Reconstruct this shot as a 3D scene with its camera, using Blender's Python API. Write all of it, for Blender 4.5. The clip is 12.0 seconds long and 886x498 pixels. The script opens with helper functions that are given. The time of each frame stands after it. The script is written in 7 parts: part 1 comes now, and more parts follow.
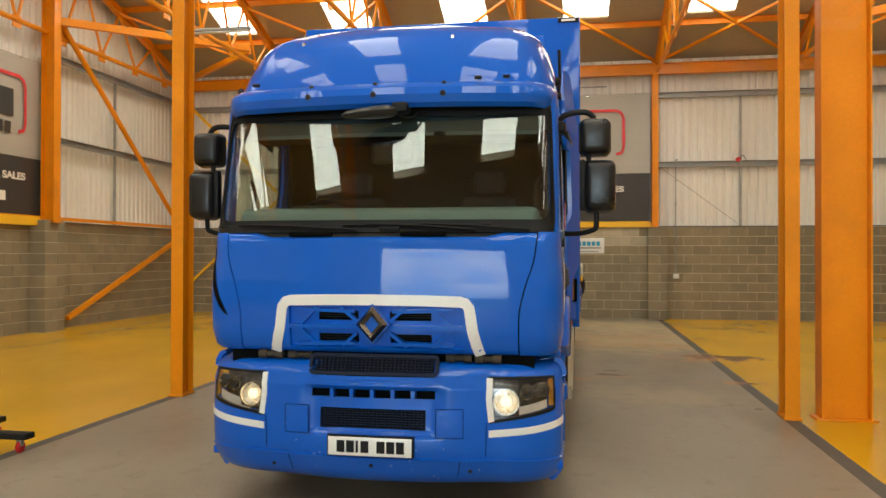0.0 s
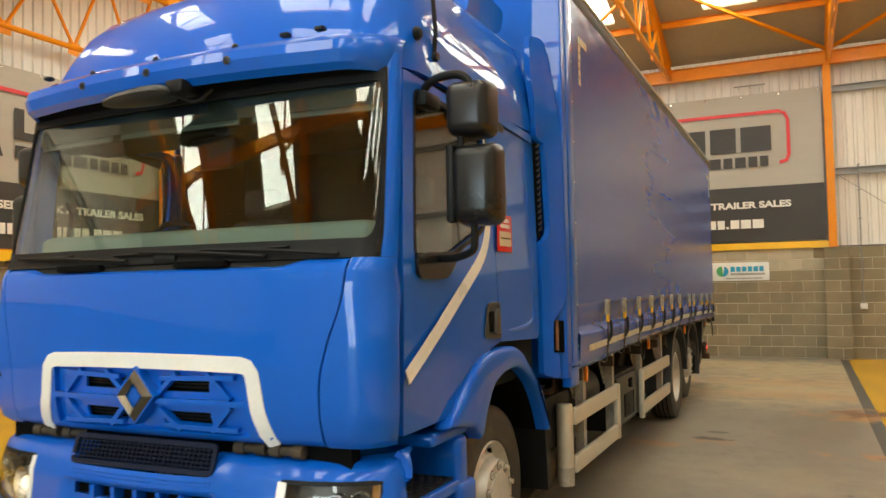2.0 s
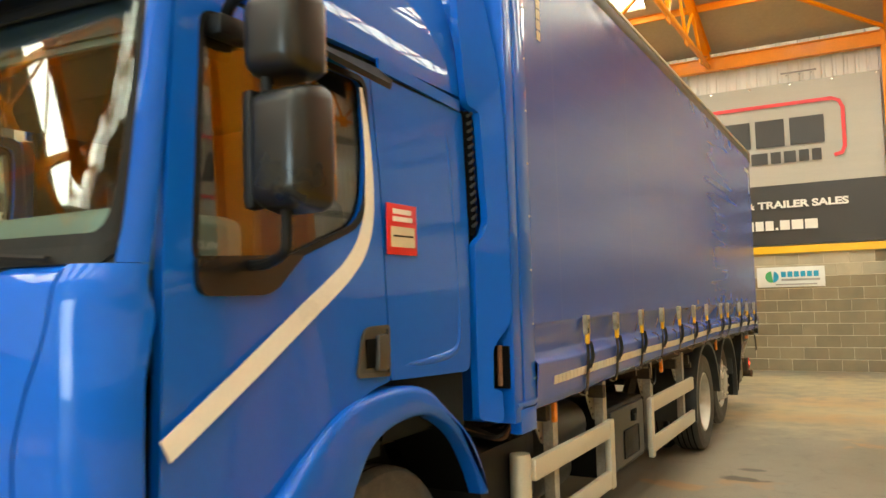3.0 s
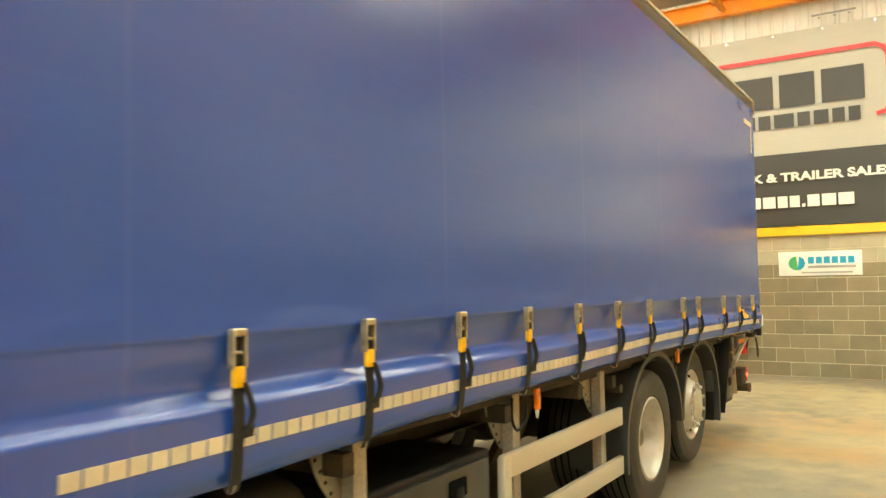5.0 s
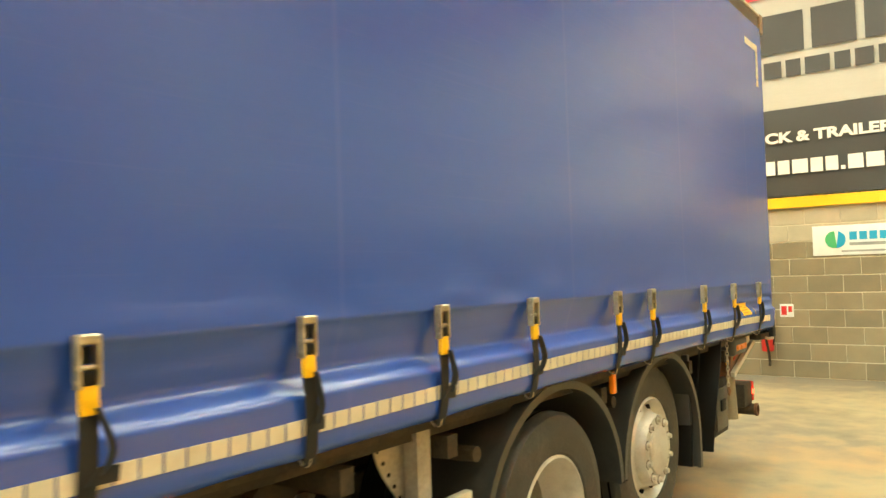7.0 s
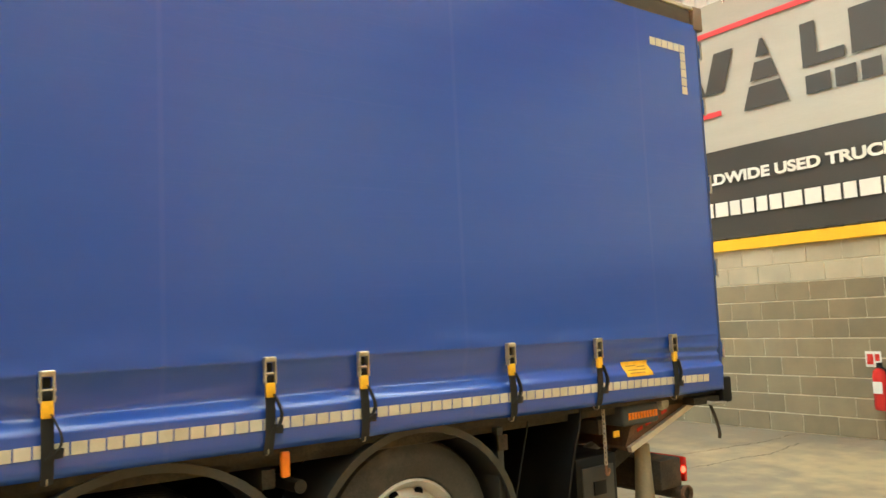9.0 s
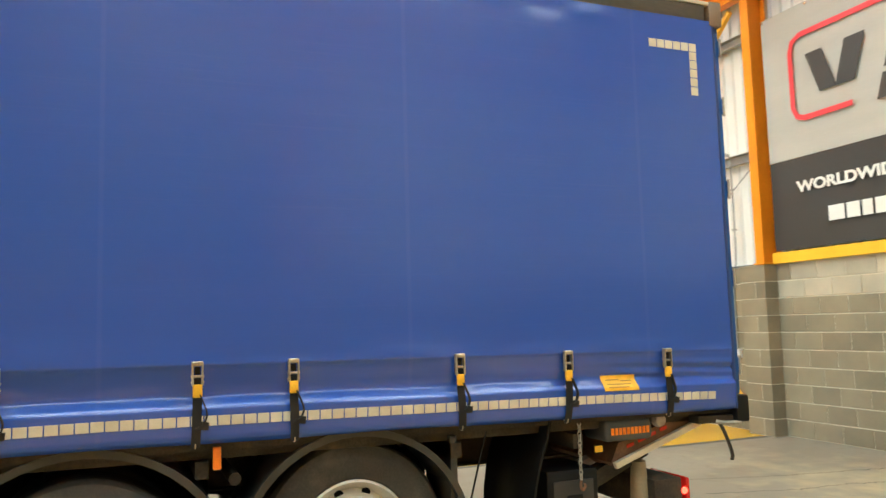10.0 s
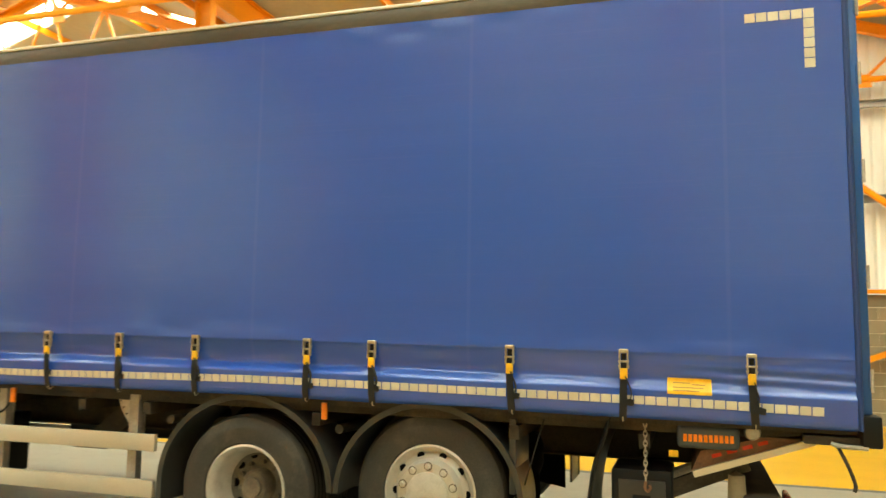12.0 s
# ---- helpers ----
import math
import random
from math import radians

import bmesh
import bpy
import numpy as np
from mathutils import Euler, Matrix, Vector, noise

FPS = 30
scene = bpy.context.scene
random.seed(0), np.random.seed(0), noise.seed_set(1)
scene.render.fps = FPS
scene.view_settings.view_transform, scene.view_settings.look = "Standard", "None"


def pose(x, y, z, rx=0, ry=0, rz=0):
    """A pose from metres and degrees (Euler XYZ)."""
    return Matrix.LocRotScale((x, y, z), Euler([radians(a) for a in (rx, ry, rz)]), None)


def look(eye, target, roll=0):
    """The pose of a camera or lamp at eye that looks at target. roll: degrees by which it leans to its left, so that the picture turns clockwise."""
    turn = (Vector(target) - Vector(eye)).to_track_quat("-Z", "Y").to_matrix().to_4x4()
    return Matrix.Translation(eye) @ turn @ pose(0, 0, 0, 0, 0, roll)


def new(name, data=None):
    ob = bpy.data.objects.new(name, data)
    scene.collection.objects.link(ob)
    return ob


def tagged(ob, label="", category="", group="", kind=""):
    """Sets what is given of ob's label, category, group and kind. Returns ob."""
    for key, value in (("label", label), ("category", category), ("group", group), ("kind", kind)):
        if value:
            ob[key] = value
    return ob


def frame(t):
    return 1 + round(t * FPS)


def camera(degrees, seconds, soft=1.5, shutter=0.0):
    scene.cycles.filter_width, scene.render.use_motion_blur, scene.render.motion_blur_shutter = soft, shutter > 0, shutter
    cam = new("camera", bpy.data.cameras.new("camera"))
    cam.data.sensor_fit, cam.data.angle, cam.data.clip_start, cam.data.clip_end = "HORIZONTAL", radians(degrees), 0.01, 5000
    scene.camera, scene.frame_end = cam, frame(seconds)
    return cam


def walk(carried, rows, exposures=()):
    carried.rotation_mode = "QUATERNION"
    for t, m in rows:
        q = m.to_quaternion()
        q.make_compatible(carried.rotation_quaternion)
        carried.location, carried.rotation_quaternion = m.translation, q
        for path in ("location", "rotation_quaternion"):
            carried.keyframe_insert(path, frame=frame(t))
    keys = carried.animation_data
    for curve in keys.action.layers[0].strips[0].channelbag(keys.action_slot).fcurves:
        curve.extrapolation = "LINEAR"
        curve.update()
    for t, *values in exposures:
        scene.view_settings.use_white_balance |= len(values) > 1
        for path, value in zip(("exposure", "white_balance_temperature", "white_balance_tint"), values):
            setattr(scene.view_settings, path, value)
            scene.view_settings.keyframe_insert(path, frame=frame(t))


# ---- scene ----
cam = camera(59.5, 12.0, shutter=0.35)
PATH = [
    (0, (1.231, -4.595, 1.61), (0.892, -2.624, 1.626), 0.1),
    (0.5, (1.69, -4.188, 1.605), (1.211, -2.247, 1.639), -0.2),
    (1, (2.099, -3.695, 1.604), (1.481, -1.793, 1.658), -0.6),
    (1.5, (2.456, -3.104, 1.62), (1.712, -1.25, 1.699), -0.9),
    (2, (2.622, -2.471, 1.627), (1.78, -0.66, 1.726), -1.0),
    (2.5, (2.742, -1.783, 1.637), (1.821, -0.011, 1.753), -1.3),
    (3, (2.765, -1.087, 1.643), (1.798, 0.66, 1.768), -1.6),
    (3.5, (2.827, -0.359, 1.659), (1.828, 1.37, 1.78), -1.2),
    (5.5, (2.966, 2.41, 1.621), (1.872, 4.083, 1.696), -1.2),
    (6, (2.857, 3.036, 1.612), (1.748, 4.699, 1.672), -1.4),
    (6.5, (2.774, 3.661, 1.603), (1.645, 5.311, 1.662), -1.7),
    (7, (2.818, 4.273, 1.618), (1.644, 5.892, 1.676), -1.9),
    (7.5, (3.037, 4.882, 1.599), (1.789, 6.443, 1.684), -2.3),
    (9.5, (4.756, 7.012, 1.633), (3.022, 7.989, 1.823), -2.2),
    (10, (5.087, 7.552, 1.635), (3.237, 8.288, 1.828), -1.6),
    (10.5, (5.365, 8.152, 1.612), (3.428, 8.611, 1.808), -1.1),
    (11, (5.646, 8.821, 1.621), (3.658, 8.918, 1.823), -0.3),
    (11.5, (5.741, 9.474, 1.603), (3.767, 9.217, 1.801), 0.4),
    (12, (5.782, 10.149, 1.552), (3.887, 9.548, 1.763), 0.9),
]
walk(cam, [(t, look(eye, target, roll)) for t, eye, target, roll in PATH],
     exposures=[(0.0, -0.27, 6500, -1), (1.5, -0.09, 6500, -2), (3.0, 0.56, 6600, -8), (3.7, 0.87, 6750, -12), (5.3, 1.09, 6850, -17), (7.7, 1.24, 6850, -18), (9.3, 0.80, 5500, -10), (10.3, 0.88, 5300, -9), (11.0, 0.95, 5900, -16), (12.0, 1.0, 6150, -20)])

# ---- light ----
world = bpy.data.worlds.new("world")
scene.world = world
world.use_nodes = True
wn = world.node_tree.nodes
sky = wn.new("ShaderNodeTexSky")
sky.sky_type = "NISHITA"
sky.sun_disc = False
sky.sun_elevation, sky.sun_rotation = radians(48), radians(160)
wn["Background"].inputs[1].default_value = 0.12
world.node_tree.links.new(sky.outputs[0], wn["Background"].inputs[0])
SKYLIGHT = 7.7
DOORLIGHT = 10.5
sun_data = bpy.data.lights.new("sun", "SUN")
sun_data.energy, sun_data.angle, sun_data.color = 2.0, radians(3), (1.0, 0.95, 0.88)
new("sun", sun_data).matrix_world = look((0, -40, 45), (4, 0, 0))


# ---- materials ----
def shade(name, col, rough=0.5, metal=0.0, coat=0.0, vary=0.12, scale=3.0, fine=60.0, bump=0.0, dirt=None, dirt_amount=0.0,
          rnd=0.0, stretch=(1, 1, 1), spec=0.5, rough_vary=0.08, bump_scale=None):
    """A painted, metal, stone or cloth surface: grain and stains at two scales, a little relief and uneven gloss."""
    m = bpy.data.materials.new(name)
    m.use_nodes = True
    nt = m.node_tree
    b = nt.nodes["Principled BSDF"]
    add = nt.nodes.new
    lk = nt.links.new
    tc = add("ShaderNodeTexCoord")
    mp = add("ShaderNodeMapping")
    mp.inputs["Scale"].default_value = stretch
    geo = add("ShaderNodeNewGeometry")
    lk(geo.outputs["Position"], mp.inputs["Vector"])
    n1, n2 = add("ShaderNodeTexNoise"), add("ShaderNodeTexNoise")
    n1.inputs["Scale"].default_value, n1.inputs["Detail"].default_value = scale, 5
    n2.inputs["Scale"].default_value, n2.inputs["Detail"].default_value = fine, 3
    lk(mp.outputs[0], n1.inputs["Vector"])
    lk(mp.outputs[0], n2.inputs["Vector"])
    r1 = add("ShaderNodeMapRange")
    r1.inputs["From Min"].default_value, r1.inputs["From Max"].default_value = 0.3, 0.7
    r1.inputs["To Min"].default_value, r1.inputs["To Max"].default_value = 1 - vary, 1 + vary
    lk(n1.outputs["Fac"], r1.inputs["Value"])
    r2 = add("ShaderNodeMapRange")
    r2.inputs["From Min"].default_value, r2.inputs["From Max"].default_value = 0.3, 0.7
    r2.inputs["To Min"].default_value, r2.inputs["To Max"].default_value = 1 - vary * 0.5, 1 + vary * 0.5
    lk(n2.outputs["Fac"], r2.inputs["Value"])
    mul = add("ShaderNodeMath")
    mul.operation = "MULTIPLY"
    lk(r1.outputs[0], mul.inputs[0])
    lk(r2.outputs[0], mul.inputs[1])
    last = mul
    if rnd:
        oi = add("ShaderNodeObjectInfo")
        r3 = add("ShaderNodeMapRange")
        r3.inputs["To Min"].default_value, r3.inputs["To Max"].default_value = 1 - rnd, 1 + rnd
        lk(oi.outputs["Random"], r3.inputs["Value"])
        isl = add("ShaderNodeMapRange")
        isl.inputs["To Min"].default_value, isl.inputs["To Max"].default_value = 1 - rnd, 1 + rnd
        lk(geo.outputs["Random Per Island"], isl.inputs["Value"])
        m2, m3 = add("ShaderNodeMath"), add("ShaderNodeMath")
        m2.operation = m3.operation = "MULTIPLY"
        lk(r3.outputs[0], m2.inputs[0])
        lk(isl.outputs[0], m2.inputs[1])
        lk(m2.outputs[0], m3.inputs[0])
        lk(last.outputs[0], m3.inputs[1])
        last = m3
    mix = add("ShaderNodeMix")
    mix.data_type, mix.blend_type = "RGBA", "MULTIPLY"
    mix.inputs["Factor"].default_value = 1
    mix.inputs["A"].default_value = (*col, 1)
    lk(last.outputs[0], mix.inputs["B"])
    colour = mix.outputs["Result"]
    if dirt:
        n3 = add("ShaderNodeTexNoise")
        n3.inputs["Scale"].default_value, n3.inputs["Detail"].default_value, n3.inputs["Roughness"].default_value = scale * 0.7 + 0.13, 8, 0.68
        lk(mp.outputs[0], n3.inputs["Vector"])
        ramp = add("ShaderNodeMapRange")
        ramp.inputs["From Min"].default_value, ramp.inputs["From Max"].default_value = 0.52, 0.72
        ramp.inputs["To Max"].default_value = dirt_amount
        lk(n3.outputs["Fac"], ramp.inputs["Value"])
        mx = add("ShaderNodeMix")
        mx.data_type = "RGBA"
        lk(ramp.outputs[0], mx.inputs["Factor"])
        lk(colour, mx.inputs["A"])
        mx.inputs["B"].default_value = (*dirt, 1)
        colour = mx.outputs["Result"]
    lk(colour, b.inputs["Base Color"])
    rr = add("ShaderNodeMapRange")
    rr.inputs["From Min"].default_value, rr.inputs["From Max"].default_value = 0.3, 0.7
    rr.inputs["To Min"].default_value, rr.inputs["To Max"].default_value = max(0.02, rough - rough_vary), min(1, rough + rough_vary)
    lk(n1.outputs["Fac"], rr.inputs["Value"])
    lk(rr.outputs[0], b.inputs["Roughness"])
    b.inputs["Metallic"].default_value = metal
    b.inputs["Coat Weight"].default_value = coat
    b.inputs["Coat Roughness"].default_value = 0.03
    b.inputs["Coat IOR"].default_value = 1.38
    b.inputs["Specular IOR Level"].default_value = spec
    if bump:
        bp = add("ShaderNodeBump")
        bp.inputs["Strength"].default_value, bp.inputs["Distance"].default_value = bump, 0.01
        if bump_scale:
            n4 = add("ShaderNodeTexNoise")
            n4.inputs["Scale"].default_value, n4.inputs["Detail"].default_value = bump_scale, 3
            lk(mp.outputs[0], n4.inputs["Vector"])
            lk(n4.outputs["Fac"], bp.inputs["Height"])
        else:
            lk(n2.outputs["Fac"], bp.inputs["Height"])
        lk(bp.outputs[0], b.inputs["Normal"])
    return m


def glow(name, col, strength):
    m = bpy.data.materials.new(name)
    m.use_nodes = True
    b = m.node_tree.nodes["Principled BSDF"]
    b.inputs["Base Color"].default_value = (*col, 1)
    b.inputs["Emission Color"].default_value = (*col, 1)
    b.inputs["Emission Strength"].default_value = strength
    return m


def glass(name, col, rough=0.0, mirror=0.05):
    """A thin pane: tinted see-through with a clear mirror reflection."""
    m = bpy.data.materials.new(name)
    m.use_nodes = True
    nt = m.node_tree
    nt.nodes.remove(nt.nodes["Principled BSDF"])
    out = nt.nodes["Material Output"]
    tr, gl, mx, fr, pw, sc = (nt.nodes.new(k) for k in ("ShaderNodeBsdfTransparent", "ShaderNodeBsdfGlossy", "ShaderNodeMixShader", "ShaderNodeLayerWeight", "ShaderNodeMath", "ShaderNodeMath"))
    tr.inputs[0].default_value = (*col, 1)
    gl.inputs["Roughness"].default_value = rough
    # mirror share by angle, the same from both sides: 5 % head-on, rising at grazing angles
    fr.inputs["Blend"].default_value = 0.5
    pw.operation, sc.operation = "POWER", "MULTIPLY_ADD"
    pw.inputs[1].default_value = 4.0
    sc.inputs[1].default_value, sc.inputs[2].default_value = 0.85, mirror
    nt.links.new(fr.outputs["Facing"], pw.inputs[0])
    nt.links.new(pw.outputs[0], sc.inputs[0])
    nt.links.new(sc.outputs[0], mx.inputs[0])
    nt.links.new(tr.outputs[0], mx.inputs[1])
    nt.links.new(gl.outputs[0], mx.inputs[2])
    nt.links.new(mx.outputs[0], out.inputs[0])
    return m


BLUE = shade("blue_paint", (0.004, 0.108, 0.58), 0.4, coat=1.0, vary=0.03, scale=1.5, fine=25, spec=0.1, rough_vary=0.04)
BUMPER_BLUE = shade("scuffed_blue_paint", (0.004, 0.104, 0.56), 0.4, coat=0.9, vary=0.05, scale=4, fine=90, dirt=(0.06, 0.16, 0.5), dirt_amount=0.25, spec=0.15)
CURTAIN = shade("blue_tarpaulin", (0.029, 0.088, 0.445), 0.24, vary=0.02, scale=0.8, fine=40, spec=0.85, rough_vary=0.02, bump_scale=5.0, stretch=(1, 0.35, 9))


def weld_seams(m, pitch, amount):
    """Faint paler welds across a tarpaulin, a fixed width apart, and thin level rub marks."""
    nt = m.node_tree
    add, lk = nt.nodes.new, nt.links.new
    b = nt.nodes["Principled BSDF"]
    old = b.inputs["Base Color"].links[0].from_socket
    geo, sep = add("ShaderNodeNewGeometry"), add("ShaderNodeSeparateXYZ")
    lk(geo.outputs["Position"], sep.inputs[0])
    pp, lo = add("ShaderNodeMath"), add("ShaderNodeMapRange")
    pp.operation = "PINGPONG"
    pp.inputs[1].default_value = pitch / 2
    lk(sep.outputs["Y"], pp.inputs[0])
    lo.inputs["From Min"].default_value, lo.inputs["From Max"].default_value = 0.006, 0.016
    lo.inputs["To Min"].default_value, lo.inputs["To Max"].default_value = amount, 0.0
    lk(pp.outputs[0], lo.inputs["Value"])
    mp, nz, rub = add("ShaderNodeMapping"), add("ShaderNodeTexNoise"), add("ShaderNodeMapRange")
    mp.inputs["Scale"].default_value = (1, 1.6, 75)
    lk(geo.outputs["Position"], mp.inputs["Vector"])
    lk(mp.outputs[0], nz.inputs["Vector"])
    nz.inputs["Scale"].default_value, nz.inputs["Detail"].default_value = 1.0, 4
    rub.inputs["From Min"].default_value, rub.inputs["From Max"].default_value = 0.58, 0.80
    rub.inputs["To Max"].default_value = amount * 0.8
    lk(nz.outputs["Fac"], rub.inputs["Value"])
    mx, mix = add("ShaderNodeMath"), add("ShaderNodeMix")
    mx.operation = "MAXIMUM"
    lk(lo.outputs[0], mx.inputs[0])
    lk(rub.outputs[0], mx.inputs[1])
    mix.data_type = "RGBA"
    lk(mx.outputs[0], mix.inputs["Factor"])
    lk(old, mix.inputs["A"])
    mix.inputs["B"].default_value = (0.20, 0.30, 0.62, 1)
    lk(mix.outputs["Result"], b.inputs["Base Color"])


weld_seams(CURTAIN, 1.48, 0.035)
POSTBLUE = shade("weathered_blue_steel", (0.018, 0.090, 0.32), 0.42, vary=0.08, scale=3, fine=60)
STRIPE = shade("cream_white_stripe", (0.82, 0.82, 0.79), 0.35, coat=0.4, vary=0.05)
TAPE = shade("reflective_tape", (0.62, 0.59, 0.48), 0.4, vary=0.1, scale=8, fine=220, rnd=0.06, dirt=(0.38, 0.34, 0.22), dirt_amount=0.4)
BLACK = shade("black_plastic", (0.008, 0.008, 0.008), 0.5, spec=0.22, vary=0.15, scale=6, fine=250, bump=0.08)
SATIN = shade("dark_mirror_plastic", (0.010, 0.0095, 0.009), 0.32, spec=0.45, vary=0.12, scale=5, fine=300, bump=0.05)
# near-black with the shade inside recesses, gaps and undersides put into its colour
SHADEBLACK = shade("painted_shade_black", (0.003, 0.003, 0.003), 0.9, spec=0.1, vary=0.3)
RUBBER = shade("tyre_rubber", (0.046, 0.042, 0.034), 0.6, spec=0.5, vary=0.3, scale=5, fine=90, bump=0.25, dirt=(0.15, 0.13, 0.095), dirt_amount=0.55)
MUDGUARD = shade("mudguard_plastic", (0.046, 0.045, 0.041), 0.38, spec=0.5, vary=0.2, scale=4, fine=150, dirt=(0.11, 0.10, 0.085), dirt_amount=0.4, bump=0.1)
CHASSIS = shade("dirty_chassis", (0.050, 0.040, 0.028), 0.75, spec=0.25, vary=0.4, scale=5, fine=70, dirt=(0.15, 0.10, 0.055), dirt_amount=0.6, bump=0.3)
RUST = shade("rusty_ramp", (0.16, 0.085, 0.045), 0.8, vary=0.4, scale=6, fine=80, dirt=(0.33, 0.12, 0.05), dirt_amount=0.7, bump=0.3)
ALU = shade("anodised_rail", (0.65, 0.60, 0.48), 0.42, metal=0.35, vary=0.08, scale=3, fine=160, dirt=(0.36, 0.31, 0.23), dirt_amount=0.3, stretch=(1, 0.25, 1))
LEG = shade("galvanised_leg", (0.42, 0.39, 0.33), 0.5, metal=0.4, vary=0.25, scale=6, fine=60, dirt=(0.24, 0.18, 0.11), dirt_amount=0.5)
WHEEL = shade("silver_wheel", (0.60, 0.57, 0.50), 0.38, metal=0.3, vary=0.1, scale=8, fine=120, dirt=(0.30, 0.25, 0.18), dirt_amount=0.45)
CHROME = shade("bright_steel", (0.70, 0.68, 0.62), 0.22, metal=1.0, vary=0.12, scale=12, fine=180, dirt=(0.30, 0.26, 0.18), dirt_amount=0.3)
HUBDIRT = shade("greasy_hub", (0.16, 0.13, 0.09), 0.7, vary=0.4, scale=10, fine=90, bump=0.3)
MESH = shade("dark_blue_grille", (0.005, 0.010, 0.030), 0.5, vary=0.1, spec=0.2)
LENS = glass("lamp_lens", (0.92, 0.93, 0.95), 0.02)
LAMPBODY = shade("lamp_body", (0.10, 0.092, 0.082), 0.3, metal=0.6, vary=0.1)
LITBOWL = shade("lamp_bowl_mirror", (0.72, 0.68, 0.6), 0.3, metal=1.0, vary=0.15, scale=40)
LAMPON = glow("lit_headlamp", (1.0, 0.78, 0.50), 1.7)
AMBER = shade("amber_marker", (0.90, 0.24, 0.015), 0.3, coat=0.6, vary=0.08, scale=20)
REDLENS = shade("red_lens", (0.55, 0.02, 0.015), 0.25, coat=0.7, vary=0.05)
TAILON = glow("lit_tail_lamp", (1.0, 0.06, 0.03), 3.0)
YELLOWTAB = shade("yellow_strap_tab", (0.90, 0.52, 0.02), 0.45, vary=0.15, scale=20, fine=200)
WEBBING = shade("black_webbing", (0.018, 0.017, 0.015), 0.85, vary=0.3, scale=20, fine=400, bump=0.3)
BUCKLE = shade("worn_buckle_steel", (0.52, 0.46, 0.34), 0.4, metal=0.8, vary=0.25, scale=30, fine=250, dirt=(0.2, 0.15, 0.08), dirt_amount=0.6)
CHIP = shade("bare_primer_chip", (0.42, 0.46, 0.52), 0.6, vary=0.2)
DISH = shade("dusty_wheel_dish", (0.17, 0.15, 0.115), 0.6, vary=0.3, scale=9, fine=80)
REDSIGN = shade("red_label", (0.62, 0.015, 0.02), 0.4, vary=0.05)
CREAMSIGN = shade("cream_label", (0.66, 0.57, 0.40), 0.5, vary=0.06)
PLATE = shade("white_plate", (0.82, 0.82, 0.78), 0.35, vary=0.03, coat=0.3)
WINDSCREEN = glass("windscreen_glass", (0.88, 0.94, 0.90), mirror=0.068)
SIDEGLASS = glass("door_glass", (0.86, 0.89, 0.84), mirror=0.08)
DASH = shade("grey_green_dashboard", (0.17, 0.215, 0.185), 0.7, vary=0.1, scale=4)
CABTRIM = shade("dark_cab_lining", (0.016, 0.018, 0.017), 0.9, spec=0.2, vary=0.15, scale=4)
SEAT = shade("dark_seat_cloth", (0.03, 0.03, 0.032), 0.9, vary=0.2, scale=10, fine=300)

ORANGE = shade("orange_steel_paint", (0.80, 0.275, 0.004), 0.42, spec=0.3, vary=0.08, scale=1.2, fine=35, dirt=(0.45, 0.17, 0.02), dirt_amount=0.35, coat=0.15)
YELLOWTRIM = shade("yellow_trim_paint", (0.88, 0.52, 0.02), 0.4, vary=0.06, scale=1.5)
GALV = shade("galvanised_rail", (0.36, 0.35, 0.32), 0.5, metal=0.4, vary=0.15, scale=3, fine=50)
CLAD = shade("cream_cladding", (0.80, 0.77, 0.70), 0.5, vary=0.05, scale=0.8, fine=18, dirt=(0.62, 0.55, 0.43), dirt_amount=0.35, stretch=(1, 1, 0.35))
ROOFING = shade("roof_lining", (0.43, 0.37, 0.275), 0.8, vary=0.08, scale=0.7, fine=14, dirt=(0.36, 0.30, 0.21), dirt_amount=0.3)
BLOCK = shade("grey_blockwork", (0.240, 0.197, 0.123), 0.88, vary=0.14, scale=3, fine=110, rnd=0.14, bump=0.5, dirt=(0.19, 0.165, 0.13), dirt_amount=0.4)
PALEBLOCK = shade("pale_blockwork", (0.44, 0.385, 0.275), 0.85, vary=0.12, scale=3, fine=110, rnd=0.1, bump=0.4, dirt=(0.38, 0.33, 0.25), dirt_amount=0.35)
MORTAR = shade("mortar", (0.62, 0.55, 0.40), 0.9, vary=0.15, scale=4, fine=90, bump=0.3)
DARKCAP = shade("wall_flashing", (0.10, 0.095, 0.09), 0.5, vary=0.1)
BANGREY = shade("silver_grey_banner", (0.44, 0.415, 0.355), 0.5, vary=0.04, scale=1.5, fine=40, stretch=(0.4, 0.4, 3), dirt=(0.42, 0.39, 0.33), dirt_amount=0.3)
BANDARK = shade("charcoal_banner", (0.045, 0.041, 0.036), 0.5, vary=0.1, scale=1.5)
BANRED = shade("red_banner_line", (0.72, 0.05, 0.06), 0.5, vary=0.04)
BANWHITE = shade("white_banner_print", (0.82, 0.79, 0.72), 0.5, vary=0.04)
SIGNWHITE = shade("white_sign", (0.78, 0.78, 0.74), 0.45, vary=0.05, scale=4)
SIGNBLUE = shade("blue_sign_print", (0.03, 0.33, 0.55), 0.5, vary=0.03)
SIGNGREEN = shade("green_sign_print", (0.10, 0.42, 0.15), 0.5, vary=0.03)
EXTRED = shade("red_enamel", (0.60, 0.02, 0.02), 0.3, vary=0.05, coat=0.5)
# rooflight sheet that emits light itself, in place of daylight passing through
PANEL = glow("glowing_rooflight", (1.0, 0.97, 0.90), SKYLIGHT)


